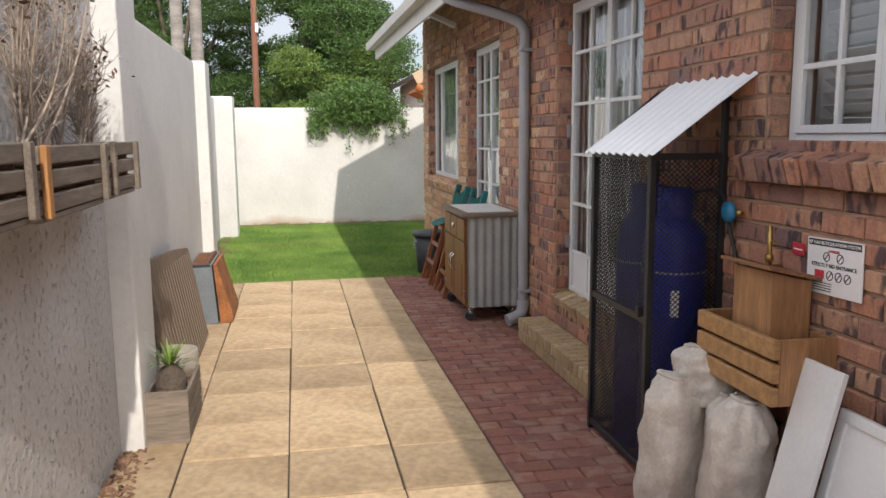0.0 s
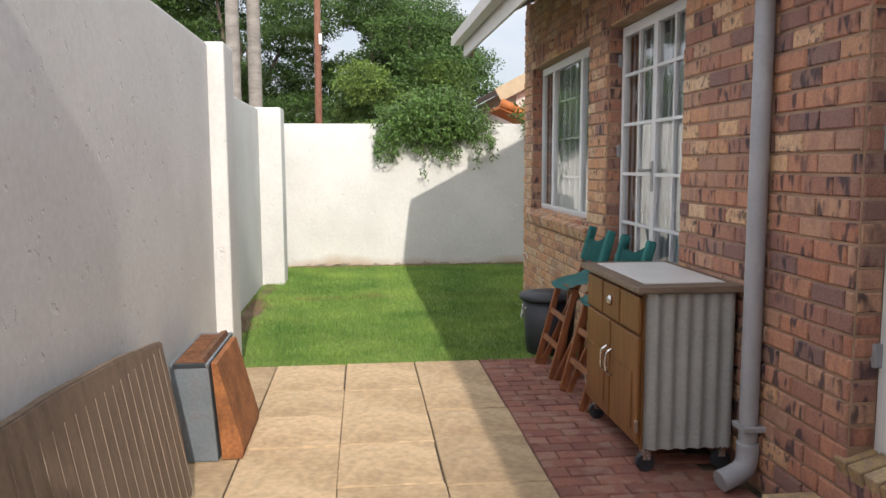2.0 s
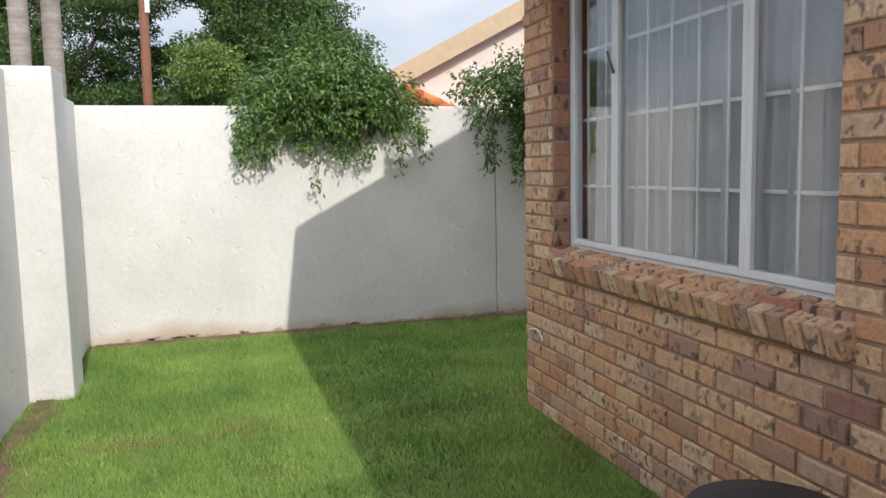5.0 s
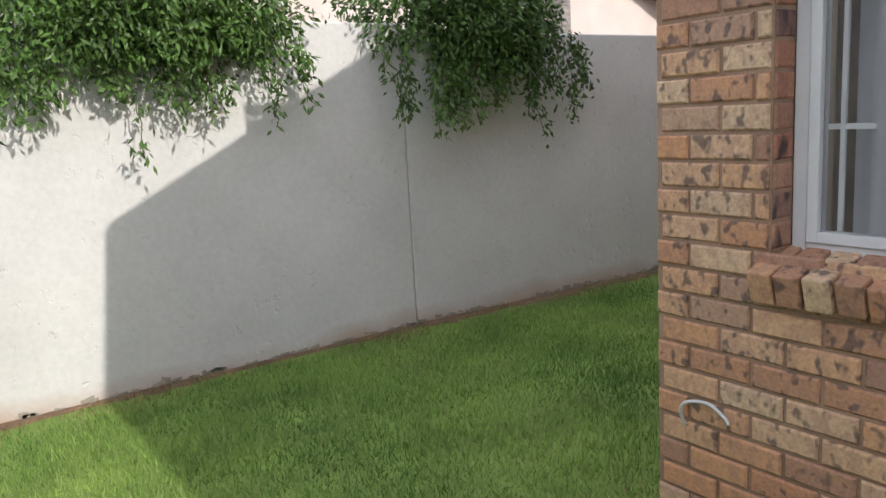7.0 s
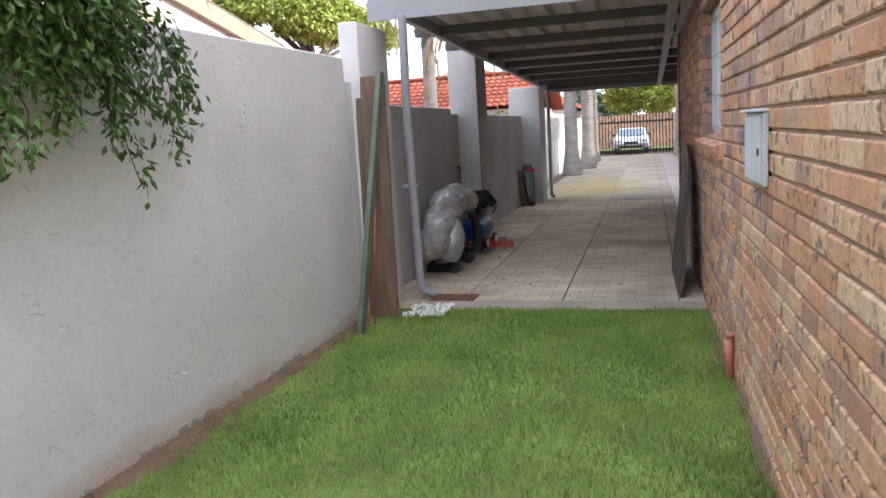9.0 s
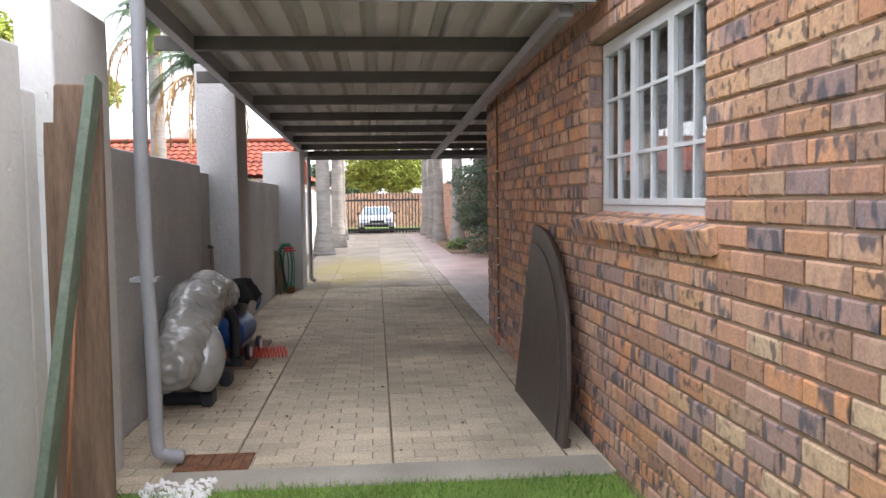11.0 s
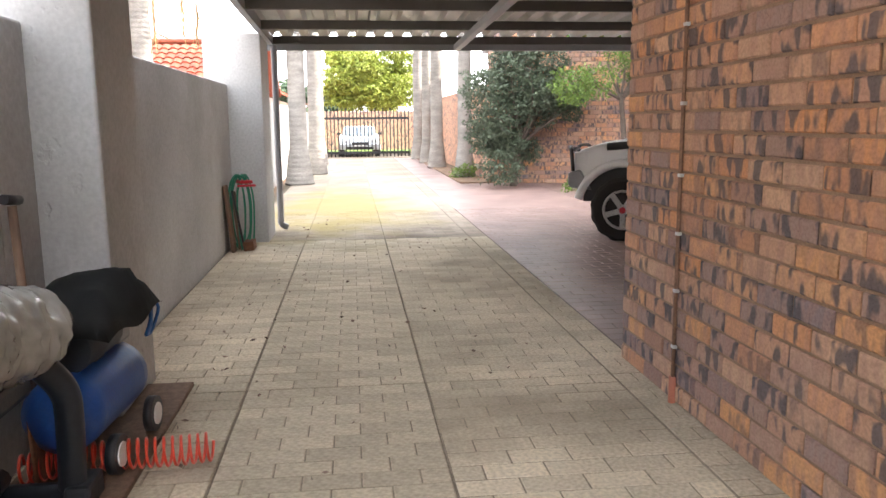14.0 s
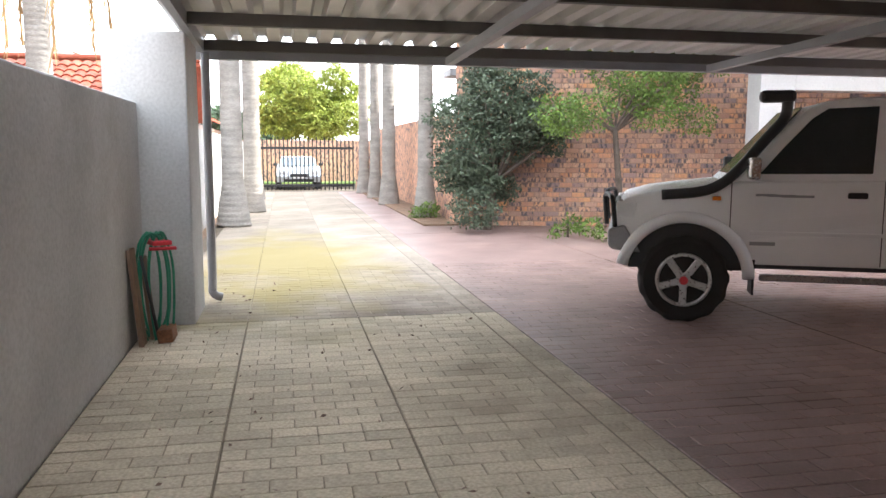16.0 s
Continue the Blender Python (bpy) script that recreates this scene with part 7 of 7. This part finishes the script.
def car_wheel(parent, x, y, r, w, side):
    bm = lathe([(r * 0.6, -w / 2), (r * 0.9, -w / 2 - 0.004), (r * 0.97, -w * 0.42), (r, -w * 0.3), (r, w * 0.3), (r * 0.97, w * 0.42), (r * 0.9, w / 2 + 0.004), (r * 0.6, w / 2)], 52)
    # tread blocks: every second pair of segments stands proud of the grooves
    for v in bm.verts:
        rr_ = math.hypot(v.co.x, v.co.y)
        if rr_ > r * 0.955:
            k = int(round((math.atan2(v.co.y, v.co.x) % math.tau) / (math.tau / 52)))
            if (k // 2 + (1 if v.co.z > 0 else 0)) % 2:
                v.co.x, v.co.y = v.co.x * 1.035, v.co.y * 1.035
    for f in bm.faces:
        f.smooth = False
    t = part("wheel", bm, TYRE, parent, "", pose(x, y, r, 0, 90, 0))
    f = 1 if side > 0 else -1
    bm = lathe([(r * 0.62, -0.02), (r * 0.62, 0.03), (r * 0.57, 0.035), (r * 0.55, 0.0), (r * 0.2, -0.01), (0.01, -0.01)], 32)
    rim = part("rim", bm, TRIM, t, "dark rim well", Matrix.Translation((0, 0, f * w * 0.42)) @ (pose(0, 0, 0) if f > 0 else pose(0, 0, 0, 180)))
    bm = bmesh.new()
    for k in range(5):
        bm_box(bm, r * 0.1, r * 0.6, -r * 0.085, r * 0.085, 0.0, 0.03, pose(0, 0, 0, 0, 0, k * 72), 0.008)
    bm_tube(bm, [(0, 0, 0.0), (0, 0, 0.05)], r * 0.17, 16)
    bm_tube(bm, [(r * 0.59 * math.cos(a), r * 0.59 * math.sin(a), 0.02) for a in np.linspace(0, math.tau, 33)], 0.016, 6, False)
    part("spokes", bm, ALLOY, t, "polished five-spoke alloy", Matrix.Translation((0, 0, f * w * 0.43)) @ (pose(0, 0, 0) if f > 0 else pose(0, 0, 0, 180)))
    part("hub_cap", tube([(0, 0, 0), (0, 0, f * 0.02)], r * 0.1, 12), RED_PRINT, t, "red hub badge", Matrix.Translation((0, 0, f * (w * 0.43 + 0.045))))
    return t


def pickup(m):
    p = thing("pickup_truck", m, "silver double-cab pickup with a snorkel and bull bar, parked", "pickup truck")
    W = 1.52
    body = [(0.50, 0.6), (0.58, 0.78), (0.57, 0.95), (0.5, 1.05), (0.3, 1.11), (-0.05, 1.16), (-0.42, 1.20), (-3.0, 1.24), (-3.05, 1.16), (-4.25, 1.16), (-4.3, 0.65), (-3.25, 0.56)]
    body += [(-2.7 - 0.5 * math.cos(radians(a)), 0.37 + 0.5 * math.sin(radians(a))) for a in np.linspace(22, 158, 14)]
    body += [(-2.2, 0.48), (-0.52, 0.48)]
    body += [(-0.52 * math.cos(radians(a)), 0.37 + 0.52 * math.sin(radians(a))) for a in np.linspace(16, 150, 14)]
    part("body", across(body, W, 0.03, (0.85, 1.25, 0.93)), SILVER, p)
    cabin = [(-0.34, 1.19), (-0.62, 1.46), (-0.92, 1.78), (-1.08, 1.86), (-1.3, 1.89), (-2.6, 1.90), (-2.85, 1.82), (-3.0, 1.22)]
    part("cabin", across(cabin, W - 0.1, 0.035, (1.2, 1.9, 0.84)), SILVER, p)
    for o in ([(-0.58, 1.26), (-0.78, 1.50), (-0.98, 1.72), (-1.1, 1.80), (-1.48, 1.815), (-1.44, 1.27)], [(-1.56, 1.27), (-1.60, 1.815), (-2.5, 1.80), (-2.75, 1.27)]):
        part("side_window", across(o, W - 0.09, 0.008, (1.2, 1.9, 0.84)), DARK_GLASS, p, "dark tinted side windows")
    part("windscreen", box(-0.56, 0.56, -0.004, 0.004, 0.04, 0.8, 0.01, pose(0, -0.375, 1.22, 42, 0, 0)), DARK_GLASS, p, "dark windscreen")
    for s in (-1, 1):
        x = s * W / 2
        for cy, r in ((0.0, 0.525), (-2.7, 0.505)):
            pts = [(x + s * 0.02, cy - r * math.cos(radians(a)), 0.37 + r * math.sin(radians(a))) for a in np.linspace(2, 168, 22)]
            bm = tube(pts, 0.05, 10)
            part("wheel_flare", bm, SILVER, p)
        part("side_step", box(x - 0.02 + s * 0.05, x + 0.02 + s * 0.05, -2.2, -0.6, 0.38, 0.44, 0.015), ALLOY, p, "bright side step")
        part("sill_trim", box(x - 0.006, x + 0.006, -2.2, -0.5, 0.475, 0.51, 0.003), TRIM, p)
        part("body_moulding", box(x - 0.004, x + s * 0.012, -2.9, -0.52, 0.76, 0.79, 0.004), SILVER, p)
        for dy in (-0.36, -1.52, -2.62):
            part("door_gap", box(x - 0.002, x + s * 0.003, dy - 0.004, dy + 0.004, 0.52, 1.22), TRIM, p)
        for hy in (-1.32, -2.4):
            part("door_handle", box(x - 0.005, x + s * 0.03, hy - 0.075, hy + 0.075, 1.07, 1.12, 0.012), TRIM, p)
        part("mirror", box(x + s * 0.02, x + s * 0.17, -0.56, -0.47, 1.22, 1.40, 0.02), CHROME if s < 0 else TRIM, p, "chrome door mirror")
        part("headlight", box(x - s * 0.30, x - s * 0.01, 0.40, 0.575, 0.86, 1.02, 0.02), LENS, p, "clear headlight")
        part("indicator", box(x - 0.004, x + s * 0.012, -0.28, -0.21, 1.04, 1.075, 0.004), AMBER, p, "amber side indicator")
        part("mud_flap", box(x - s * 0.2, x + s * 0.02, -0.57, -0.55, 0.25, 0.55, 0.004), TRIM, p)
        for k in range(3):
            part("decal_stripe", box(x - 0.001, x + s * 0.003, -0.72 - k * 0.14, -0.55 - k * 0.1, 1.08 - k * 0.004, 1.10 - k * 0.004), STEEL_GREY, p, "grey swoosh decal")
        part("decal_mark", box(x - 0.001, x + s * 0.003, -0.72, -0.52, 0.67, 0.70), STEEL_GREY, p, "plain grey mark")
        part("wheel_well", box(x - s * 0.28, x - s * 0.01, -0.48, 0.46, 0.45, 0.86), TRIM, p)
        car_wheel(p, s * (W / 2 - 0.06), 0.0, 0.365, 0.25, s)
        car_wheel(p, s * (W / 2 - 0.06), -2.7, 0.365, 0.25, s)
    part("front_bumper", across([(0.36, 0.58), (0.60, 0.60), (0.64, 0.64), (0.64, 0.78), (0.5, 0.82)], W + 0.06, 0.025), STEEL_GREY, p, "grey steel bumper")
    for s in (-1, 1):
        part("bull_bar", tube(arc([(s * 0.3, 0.66, 0.78), (s * 0.3, 0.68, 1.0), (s * 0.35, 0.67, 1.06), (s * 0.72, 0.62, 1.06), (s * 0.78, 0.6, 1.0), (s * 0.78, 0.58, 0.80)], 5), 0.022, 8), TRIM, p, "black tubular bull bar")
    part("bull_bar", tube([(-0.3, 0.68, 1.03), (0.3, 0.68, 1.03)], 0.022, 8), TRIM, p)
    part("grille", box(-0.42, 0.42, 0.54, 0.59, 0.84, 1.0, 0.01), TRIM, p)
    sx = -W / 2
    part("snorkel", tube(arc([(sx + 0.02, 0.2, 1.08), (sx + 0.01, -0.1, 1.11), (sx + 0.02, -0.28, 1.18), (sx + 0.05, -0.45, 1.34), (sx + 0.09, -0.62, 1.55), (sx + 0.12, -0.76, 1.72), (sx + 0.12, -0.78, 1.88)], 5), 0.045, 10), TRIM, p, "black air snorkel")
    part("snorkel_head", box(sx + 0.06, sx + 0.19, -0.84, -0.56, 1.85, 1.95, 0.035), TRIM, p)
    return p


pickup(pose(15.44, 9.72, 0, 0, 0, -25) @ Matrix.Scale(0.9, 4))

suv = thing("parked_car", pose(36.6, 12.5, 0, 0, 0, 90), "pale silver hatchback parked outside the gate", "car")
part("body", across([(0.55, 0.25), (0.62, 0.45), (0.5, 0.68), (-0.3, 0.76), (-3.0, 0.8), (-3.1, 0.3)], 1.46, 0.03), mat("pale_car_paint", (0.62, 0.68, 0.75), 0.3, metal=0.3, var=0.03, bump=0.0), suv)
part("cabin", across([(-0.2, 0.74), (-0.75, 1.07), (-2.4, 1.1), (-3.0, 0.78)], 1.3, 0.03, (0.74, 1.1, 0.86)), SILVER, suv)
# the windscreen's blue base colour carries the sky's reflection, besides its gloss
part("windscreen", box(-0.56, 0.56, -0.004, 0.01, 0.05, 0.6, 0.01, pose(0, -0.17, 0.755, 58, 0, 0)), mat("sky_tinted_windscreen", (0.12, 0.17, 0.22), 0.06, var=0.1, bump=0.0, spec=0.9), suv, "glossy windscreen with the sky's reflection put into its blue colour")
part("grille", box(-0.3, 0.3, 0.58, 0.635, 0.42, 0.54, 0.008), TRIM, suv)
part("lower_grille", box(-0.5, 0.5, 0.56, 0.63, 0.27, 0.36, 0.008), TRIM, suv)
part("number_plate", box(-0.2, 0.2, 0.625, 0.64, 0.38, 0.43, 0.003), SIGN_WHITE, suv)
for s in (-1, 1):
    part("headlight", box(s * 0.66, s * 0.36, 0.5, 0.61, 0.52, 0.63, 0.02), LENS, suv)
    part("mirror", box(s * 0.7, s * 0.86, -0.45, -0.36, 0.78, 0.88, 0.02), TRIM, suv)
    for y in (0.0, -2.3):
        car_wheel(suv, s * 0.66, y, 0.27, 0.18, s)


# ---- grass ----
def grass_blades(areas, per, name, seed, keep, material, label):
    rng = np.random.RandomState(seed)
    ps = []
    for x0, x1, y0, y1 in areas:
        n = int((x1 - x0) * (y1 - y0) * per)
        ps.append(np.stack([rng.uniform(x0, x1, n), rng.uniform(y0, y1, n)], 1))
    p = np.concatenate(ps)
    p = p[keep(p, rng)]
    n = len(p)
    tuft = np.sin(p[:, 0] * 5.1 + 1.3 * np.sin(p[:, 1] * 4)) * np.sin(p[:, 1] * 5.7) * 0.25 + 1
    h = rng.uniform(0.018, 0.05, n) * tuft
    a = rng.uniform(0, math.tau, n)
    w = rng.uniform(0.0018, 0.0035, n)
    ln = rng.uniform(0.0, 0.9, n) * h
    b = rng.uniform(0, math.tau, n)
    base = np.stack([p[:, 0], p[:, 1], np.full(n, -0.004)], 1)
    s = np.stack([np.cos(a) * w, np.sin(a) * w, np.zeros(n)], 1)
    tip = base + np.stack([np.cos(b) * ln, np.sin(b) * ln, h], 1)
    v = np.stack([base - s, base + s, tip], 1).reshape(-1, 3)
    f = np.arange(3 * n).reshape(-1, 3)
    me = bpy.data.meshes.new(name)
    me.from_pydata(v.tolist(), [], f.tolist())
    me.materials.append(material)
    return tagged(new(name, me), label, "grass", kind="stuff")


def lawn_keep(p, rng):
    edge = np.minimum(14.05 - p[:, 1] - np.maximum(0, p[:, 0] - 2.72) * 0.035, np.where(p[:, 1] > 11.2, 9, p[:, 0] + 1.1))
    patch = 0.5 + 0.5 * np.sin(p[:, 0] * 3.7 + 2) * np.sin(p[:, 1] * 2.9 + p[:, 0])
    return rng.uniform(0, 1, len(p)) < np.clip((edge - 0.02) / (0.12 + 0.45 * patch), 0.04, 1.0)


grass_blades([(-1.18, 1.84, 8.44, 14.0), (1.84, 6.86, 11.3, 14.0)], 6500, "grass", 5, lawn_keep, GRASS, "short bright green lawn grass, thin along the wall")


def edge_keep(p, rng):
    d = np.minimum(14.06 - p[:, 1] - np.maximum(0, p[:, 0] - 2.72) * 0.035, np.where(p[:, 1] > 11.2, p[:, 1] - 11.27, p[:, 0] + 1.15))
    d = np.where((p[:, 1] < 11.3) & (p[:, 0] > 1.0), 1.86 - p[:, 0], d)
    clump = 0.5 + 0.5 * np.sin(p[:, 0] * 5.3 + 1) * np.sin(p[:, 1] * 6.1 + p[:, 0] * 2)
    return rng.uniform(0, 1, len(p)) < np.clip(1 - d / (0.08 + 0.3 * clump), 0, 1) * clump


DRY_GRASS = mat("dry_grass", (0.3, 0.22, 0.11), 0.9, var=0.3, scale=3, bump=0.0, rand=0.4)
grass_blades([(-1.18, 1.84, 8.44, 14.05), (1.84, 6.86, 11.3, 14.05)], 5000, "dry_grass", 15, edge_keep, DRY_GRASS, "dry straw-coloured grass along the foot of the walls")

# bark chips between wall and paving
mr_ = random.Random(41)
chips = bmesh.new()
for _ in range(420):
    bm_box(chips, -mr_.uniform(0.006, 0.02), mr_.uniform(0.006, 0.02), -0.006, 0.006, -0.003, 0.003, pose(-0.9 + abs(mr_.gauss(0, 0.07)), mr_.uniform(2.2, 3.88), mr_.uniform(0.004, 0.016), mr_.uniform(-40, 40), mr_.uniform(-40, 40), mr_.uniform(0, 180)))
tagged(part("bark_chips", chips, mat("bark_chip", (0.26, 0.15, 0.1), 0.9, var=0.3, rand=0.4)), "reddish bark chips along the foot of the garden wall", "bark chips", kind="stuff")

# dry leaves on the concrete
lf = random.Random(17)
pts, drs = [], []
for _ in range(130):
    x = lf.uniform(7.3, 17)
    pts.append((x, lf.choice((lf.uniform(11.6, 13.6), 13.6 - abs(lf.gauss(0, 0.5)))), 0.006))
    drs.append((lf.uniform(-1, 1), lf.uniform(-1, 1), 0.12))
ob = tagged(new("fallen_leaves", leaf_mesh("fallen_leaves", pts, drs, 0.035, 0.009, DRY_LEAF)), "a few dry brown leaves scattered on the driveway", "leaves", kind="stuff")

# ---- pieces: bricks, slabs, pavers ----
lay_bricks(wall_west, L1 + 0.006, 0.0, 3.145, HOLES1, lambda u, w, r: BRICK if r.random() > (u - 10) / 4.5 else BRICK_TAN, lambda u, w: 13.3 < u and w < 1.4 or 10.4 < u < 11.9 and 0.4 < w < 2.0, 11)
lay_bricks(wall_north, L2, 0.0, TOP + 0.6, HOLES2, lambda u, w, r: BRICK_ORANGE if r.random() < (u - 1.5) / 4 else BRICK_TAN, lambda u, w: u < 2.3 and w < 1.9, 12)
lay_bricks(wall_east, 7.0, 0.0, TOP, [], lambda u, w, r: BRICK_ORANGE, lambda u, w: False, 13)
paving = tagged(new("pavement"), "sun-bleached sandstone slab paving with open joints", "pavement", kind="structure")
slab_rng = random.Random(4)
for i in range(4):
    x0, x1 = PAV_X[i], PAV_X[i + 1]
    y = -5.0 + slab_rng.uniform(0, 0.4)
    edges = {0: [3.0, 4.6, 5.6, 6.6, 7.6], 1: [2.9, 3.72, 4.19, 4.7, 5.19, 5.72, 6.75, 7.26, 7.8], 2: [2.7, 3.22, 3.74, 4.7, 5.21, 6.21, 6.76, 7.75], 3: [2.7, 3.21, 3.7, 4.21, 4.64, 5.17, 6.18, 6.8, 7.3]}[i]
    ys = [-5, -4, -3, -2, -1, 0, 1, 1.9] + edges + [8.45]
    for a, b in zip(ys, ys[1:]):
        v, f = slab_shape(x1 - x0 - slab_rng.uniform(0.005, 0.011), b - a - slab_rng.uniform(0.006, 0.013), 0.012, 0.004, i * 50 + int(a * 10))
        ob = new("paving_slab", mesh_of("paving_slab", v, f, SLAB))
        ob.parent = paving
        ob.location = (x0 + slab_rng.uniform(0.002, 0.006), a + 0.005, -0.012 + slab_rng.uniform(-0.003, 0.003))
red = tagged(new("pavement_brick"), "worn dark red brick paving beside the house", "pavement", kind="structure")
me = mesh_of("paver_bed", [(0.93, -5, -0.016), (1.86, -5, -0.016), (1.86, 8.55, -0.016), (0.93, 8.55, -0.016)], [(0, 1, 2, 3)], JOINT)
bed = new("paver_bed", me)
bed.parent = red
paver = mesh_of("paver", *slab_shape(0.216, 0.103, 0.018, 0.006, 3), RED_PAVER)
paver_rest_v, paver_rest_f = [], []
pr = random.Random(8)
y = -5.0
row = 0
npav = 0
while y < 8.5:
    x = 0.93 - (0.11 if row % 2 else 0.0)
    while x < 1.84:
        if x < 0.92:
            v, f = slab_shape(0.106, 0.103, 0.018, 0.006, row)
            k = len(paver_rest_v)
            paver_rest_v += [(a + 0.931, b + y, c - 0.018) for a, b, c in v]
            paver_rest_f += [tuple(i + k for i in q) for q in f]
        if x >= 0.92 and x + 0.216 < 1.9:
            z = -0.018 + pr.uniform(-0.003, 0.002)
            if 5.5 < y and npav < 300:
                ob = new("paver", paver)
                ob.parent = red
                ob.location = (x, y, z)
                npav += 1
            else:
                v, f = slab_shape(0.216, 0.103, 0.018, 0.006, row)
                k = len(paver_rest_v)
                paver_rest_v += [(a + x, b + y, c + z) for a, b, c in v]
                paver_rest_f += [tuple(i + k for i in q) for q in f]
        x += 0.222
    y += 0.109
    row += 1
ob = new("paver_field", mesh_of("paver_field", paver_rest_v, paver_rest_f, RED_PAVER))
ob.parent = red
ob["kind"] = "stuff"
lay_bricks(*lay_far)
for p0, u0, u1, w in ((wall_west, 8.9, 10.45, 2.475), (wall_west, 11.9, 13.4, 2.475), (wall_west, 13.73, 15.93, 2.475)):
    soldier_row(p0, u0, u1, w)
# brick reveals beside the openings
def jambs(wall, holes, depth, material):
    head = mesh_of("jamb_brick", *brick_shape(depth - 0.006, COURSE - 0.0125, 0.012), material)
    for h in holes:
        w = math.ceil(h[2] / COURSE) * COURSE
        while w + COURSE * 0.8 < h[3]:
            for u, rz, y in ((h[0], -90, -0.004), (h[1], 90, -depth)):
                ob = new("jamb_brick", head)
                ob.parent = wall
                ob.matrix_basis = pose(u + (-0.006 if rz < 0 else 0.006), y, w + 0.006, 0, 0, rz)
            w += COURSE


jambs(wall_west, HOLES1, GLAZE, BRICK)
jambs(wall_north, HOLES2, 0.08, BRICK_ORANGE)
# stamped concrete bays
drive = tagged(new("driveway"), "stamped concrete driveway in a brick pattern, stained and worn", "driveway", kind="structure")
bays = [(13.302, 14.02), (12.457, 13.299), (11.532, 12.454), (11.335, 11.529), (9.2, 11.332), (6.6, 9.19), (4.05, 6.59)]
stamp_rng = random.Random(6)
stamps = 0
for bi, (y0, y1) in enumerate(bays):
    xs = [6.88, 8.6, 10.7, 12.9, 15.4, 18.2, 21.5, 25.5, 30, 34.8]
    for a, b in zip(xs, xs[1:]):
        if y1 < 11.335 and b < 10.9:
            continue
        dm_ = DRIVE_RED if bi >= 4 and a > 10 else DRIVE_FAR if a > 15 else DRIVE
        v, f = slab_shape(b - a - 0.008, y1 - y0, 0.0095, 0.003, bi * 20 + int(a))
        ob = new("concrete_bay", mesh_of("concrete_bay", v, f, DRIVE_BED if dm_ is DRIVE else RED_BED if dm_ is DRIVE_RED and a < 18 else dm_))
        ob.parent = drive
        ob.location = (a + 0.004, y0, -0.012)
        if a > 18:
            continue
        vs, fs = [], []
        n = int((b - a) / 0.113)
        sx = (b - a - 0.006) / n
        m_ = max(1, int(round((y1 - y0) / 0.226)))
        sy = (y1 - y0 - 0.004) / m_
        for i in range(n):
            off = 0.5 if i % 2 else 0.0
            j = -off
            while j < m_ - 0.01:
                c0, c1 = max(0, j), min(m_, j + 1)
                j += 1
                if c1 - c0 < 0.2:
                    continue
                w_, l_ = sx - 0.007, (c1 - c0) * sy - 0.006
                px, py = a + 0.003 + i * sx + 0.003, y0 + 0.002 + c0 * sy + 0.003
                pz = -0.003 + stamp_rng.uniform(-0.0012, 0.0006)
                q, g = slab_shape(w_, l_, 0.0045, 0.003, stamp_rng.randrange(999))
                if bi == 1 and 8.6 <= a < 12.9 and stamps < 300:
                    stamps += 1
                    ob = new("stamped_brick", mesh_of("stamped_brick", q, g, dm_))
                    ob.parent = drive
                    ob.location = (px, py, pz)
                else:
                    k = len(vs)
                    vs += [(x + px, y + py, z + pz) for x, y, z in q]
                    fs += [tuple(t + k for t in h) for h in g]
        if vs:
            ob = new("stamped_field", mesh_of("stamped_field", vs, fs, dm_))
            ob.parent = drive
            ob["kind"] = "stuff"
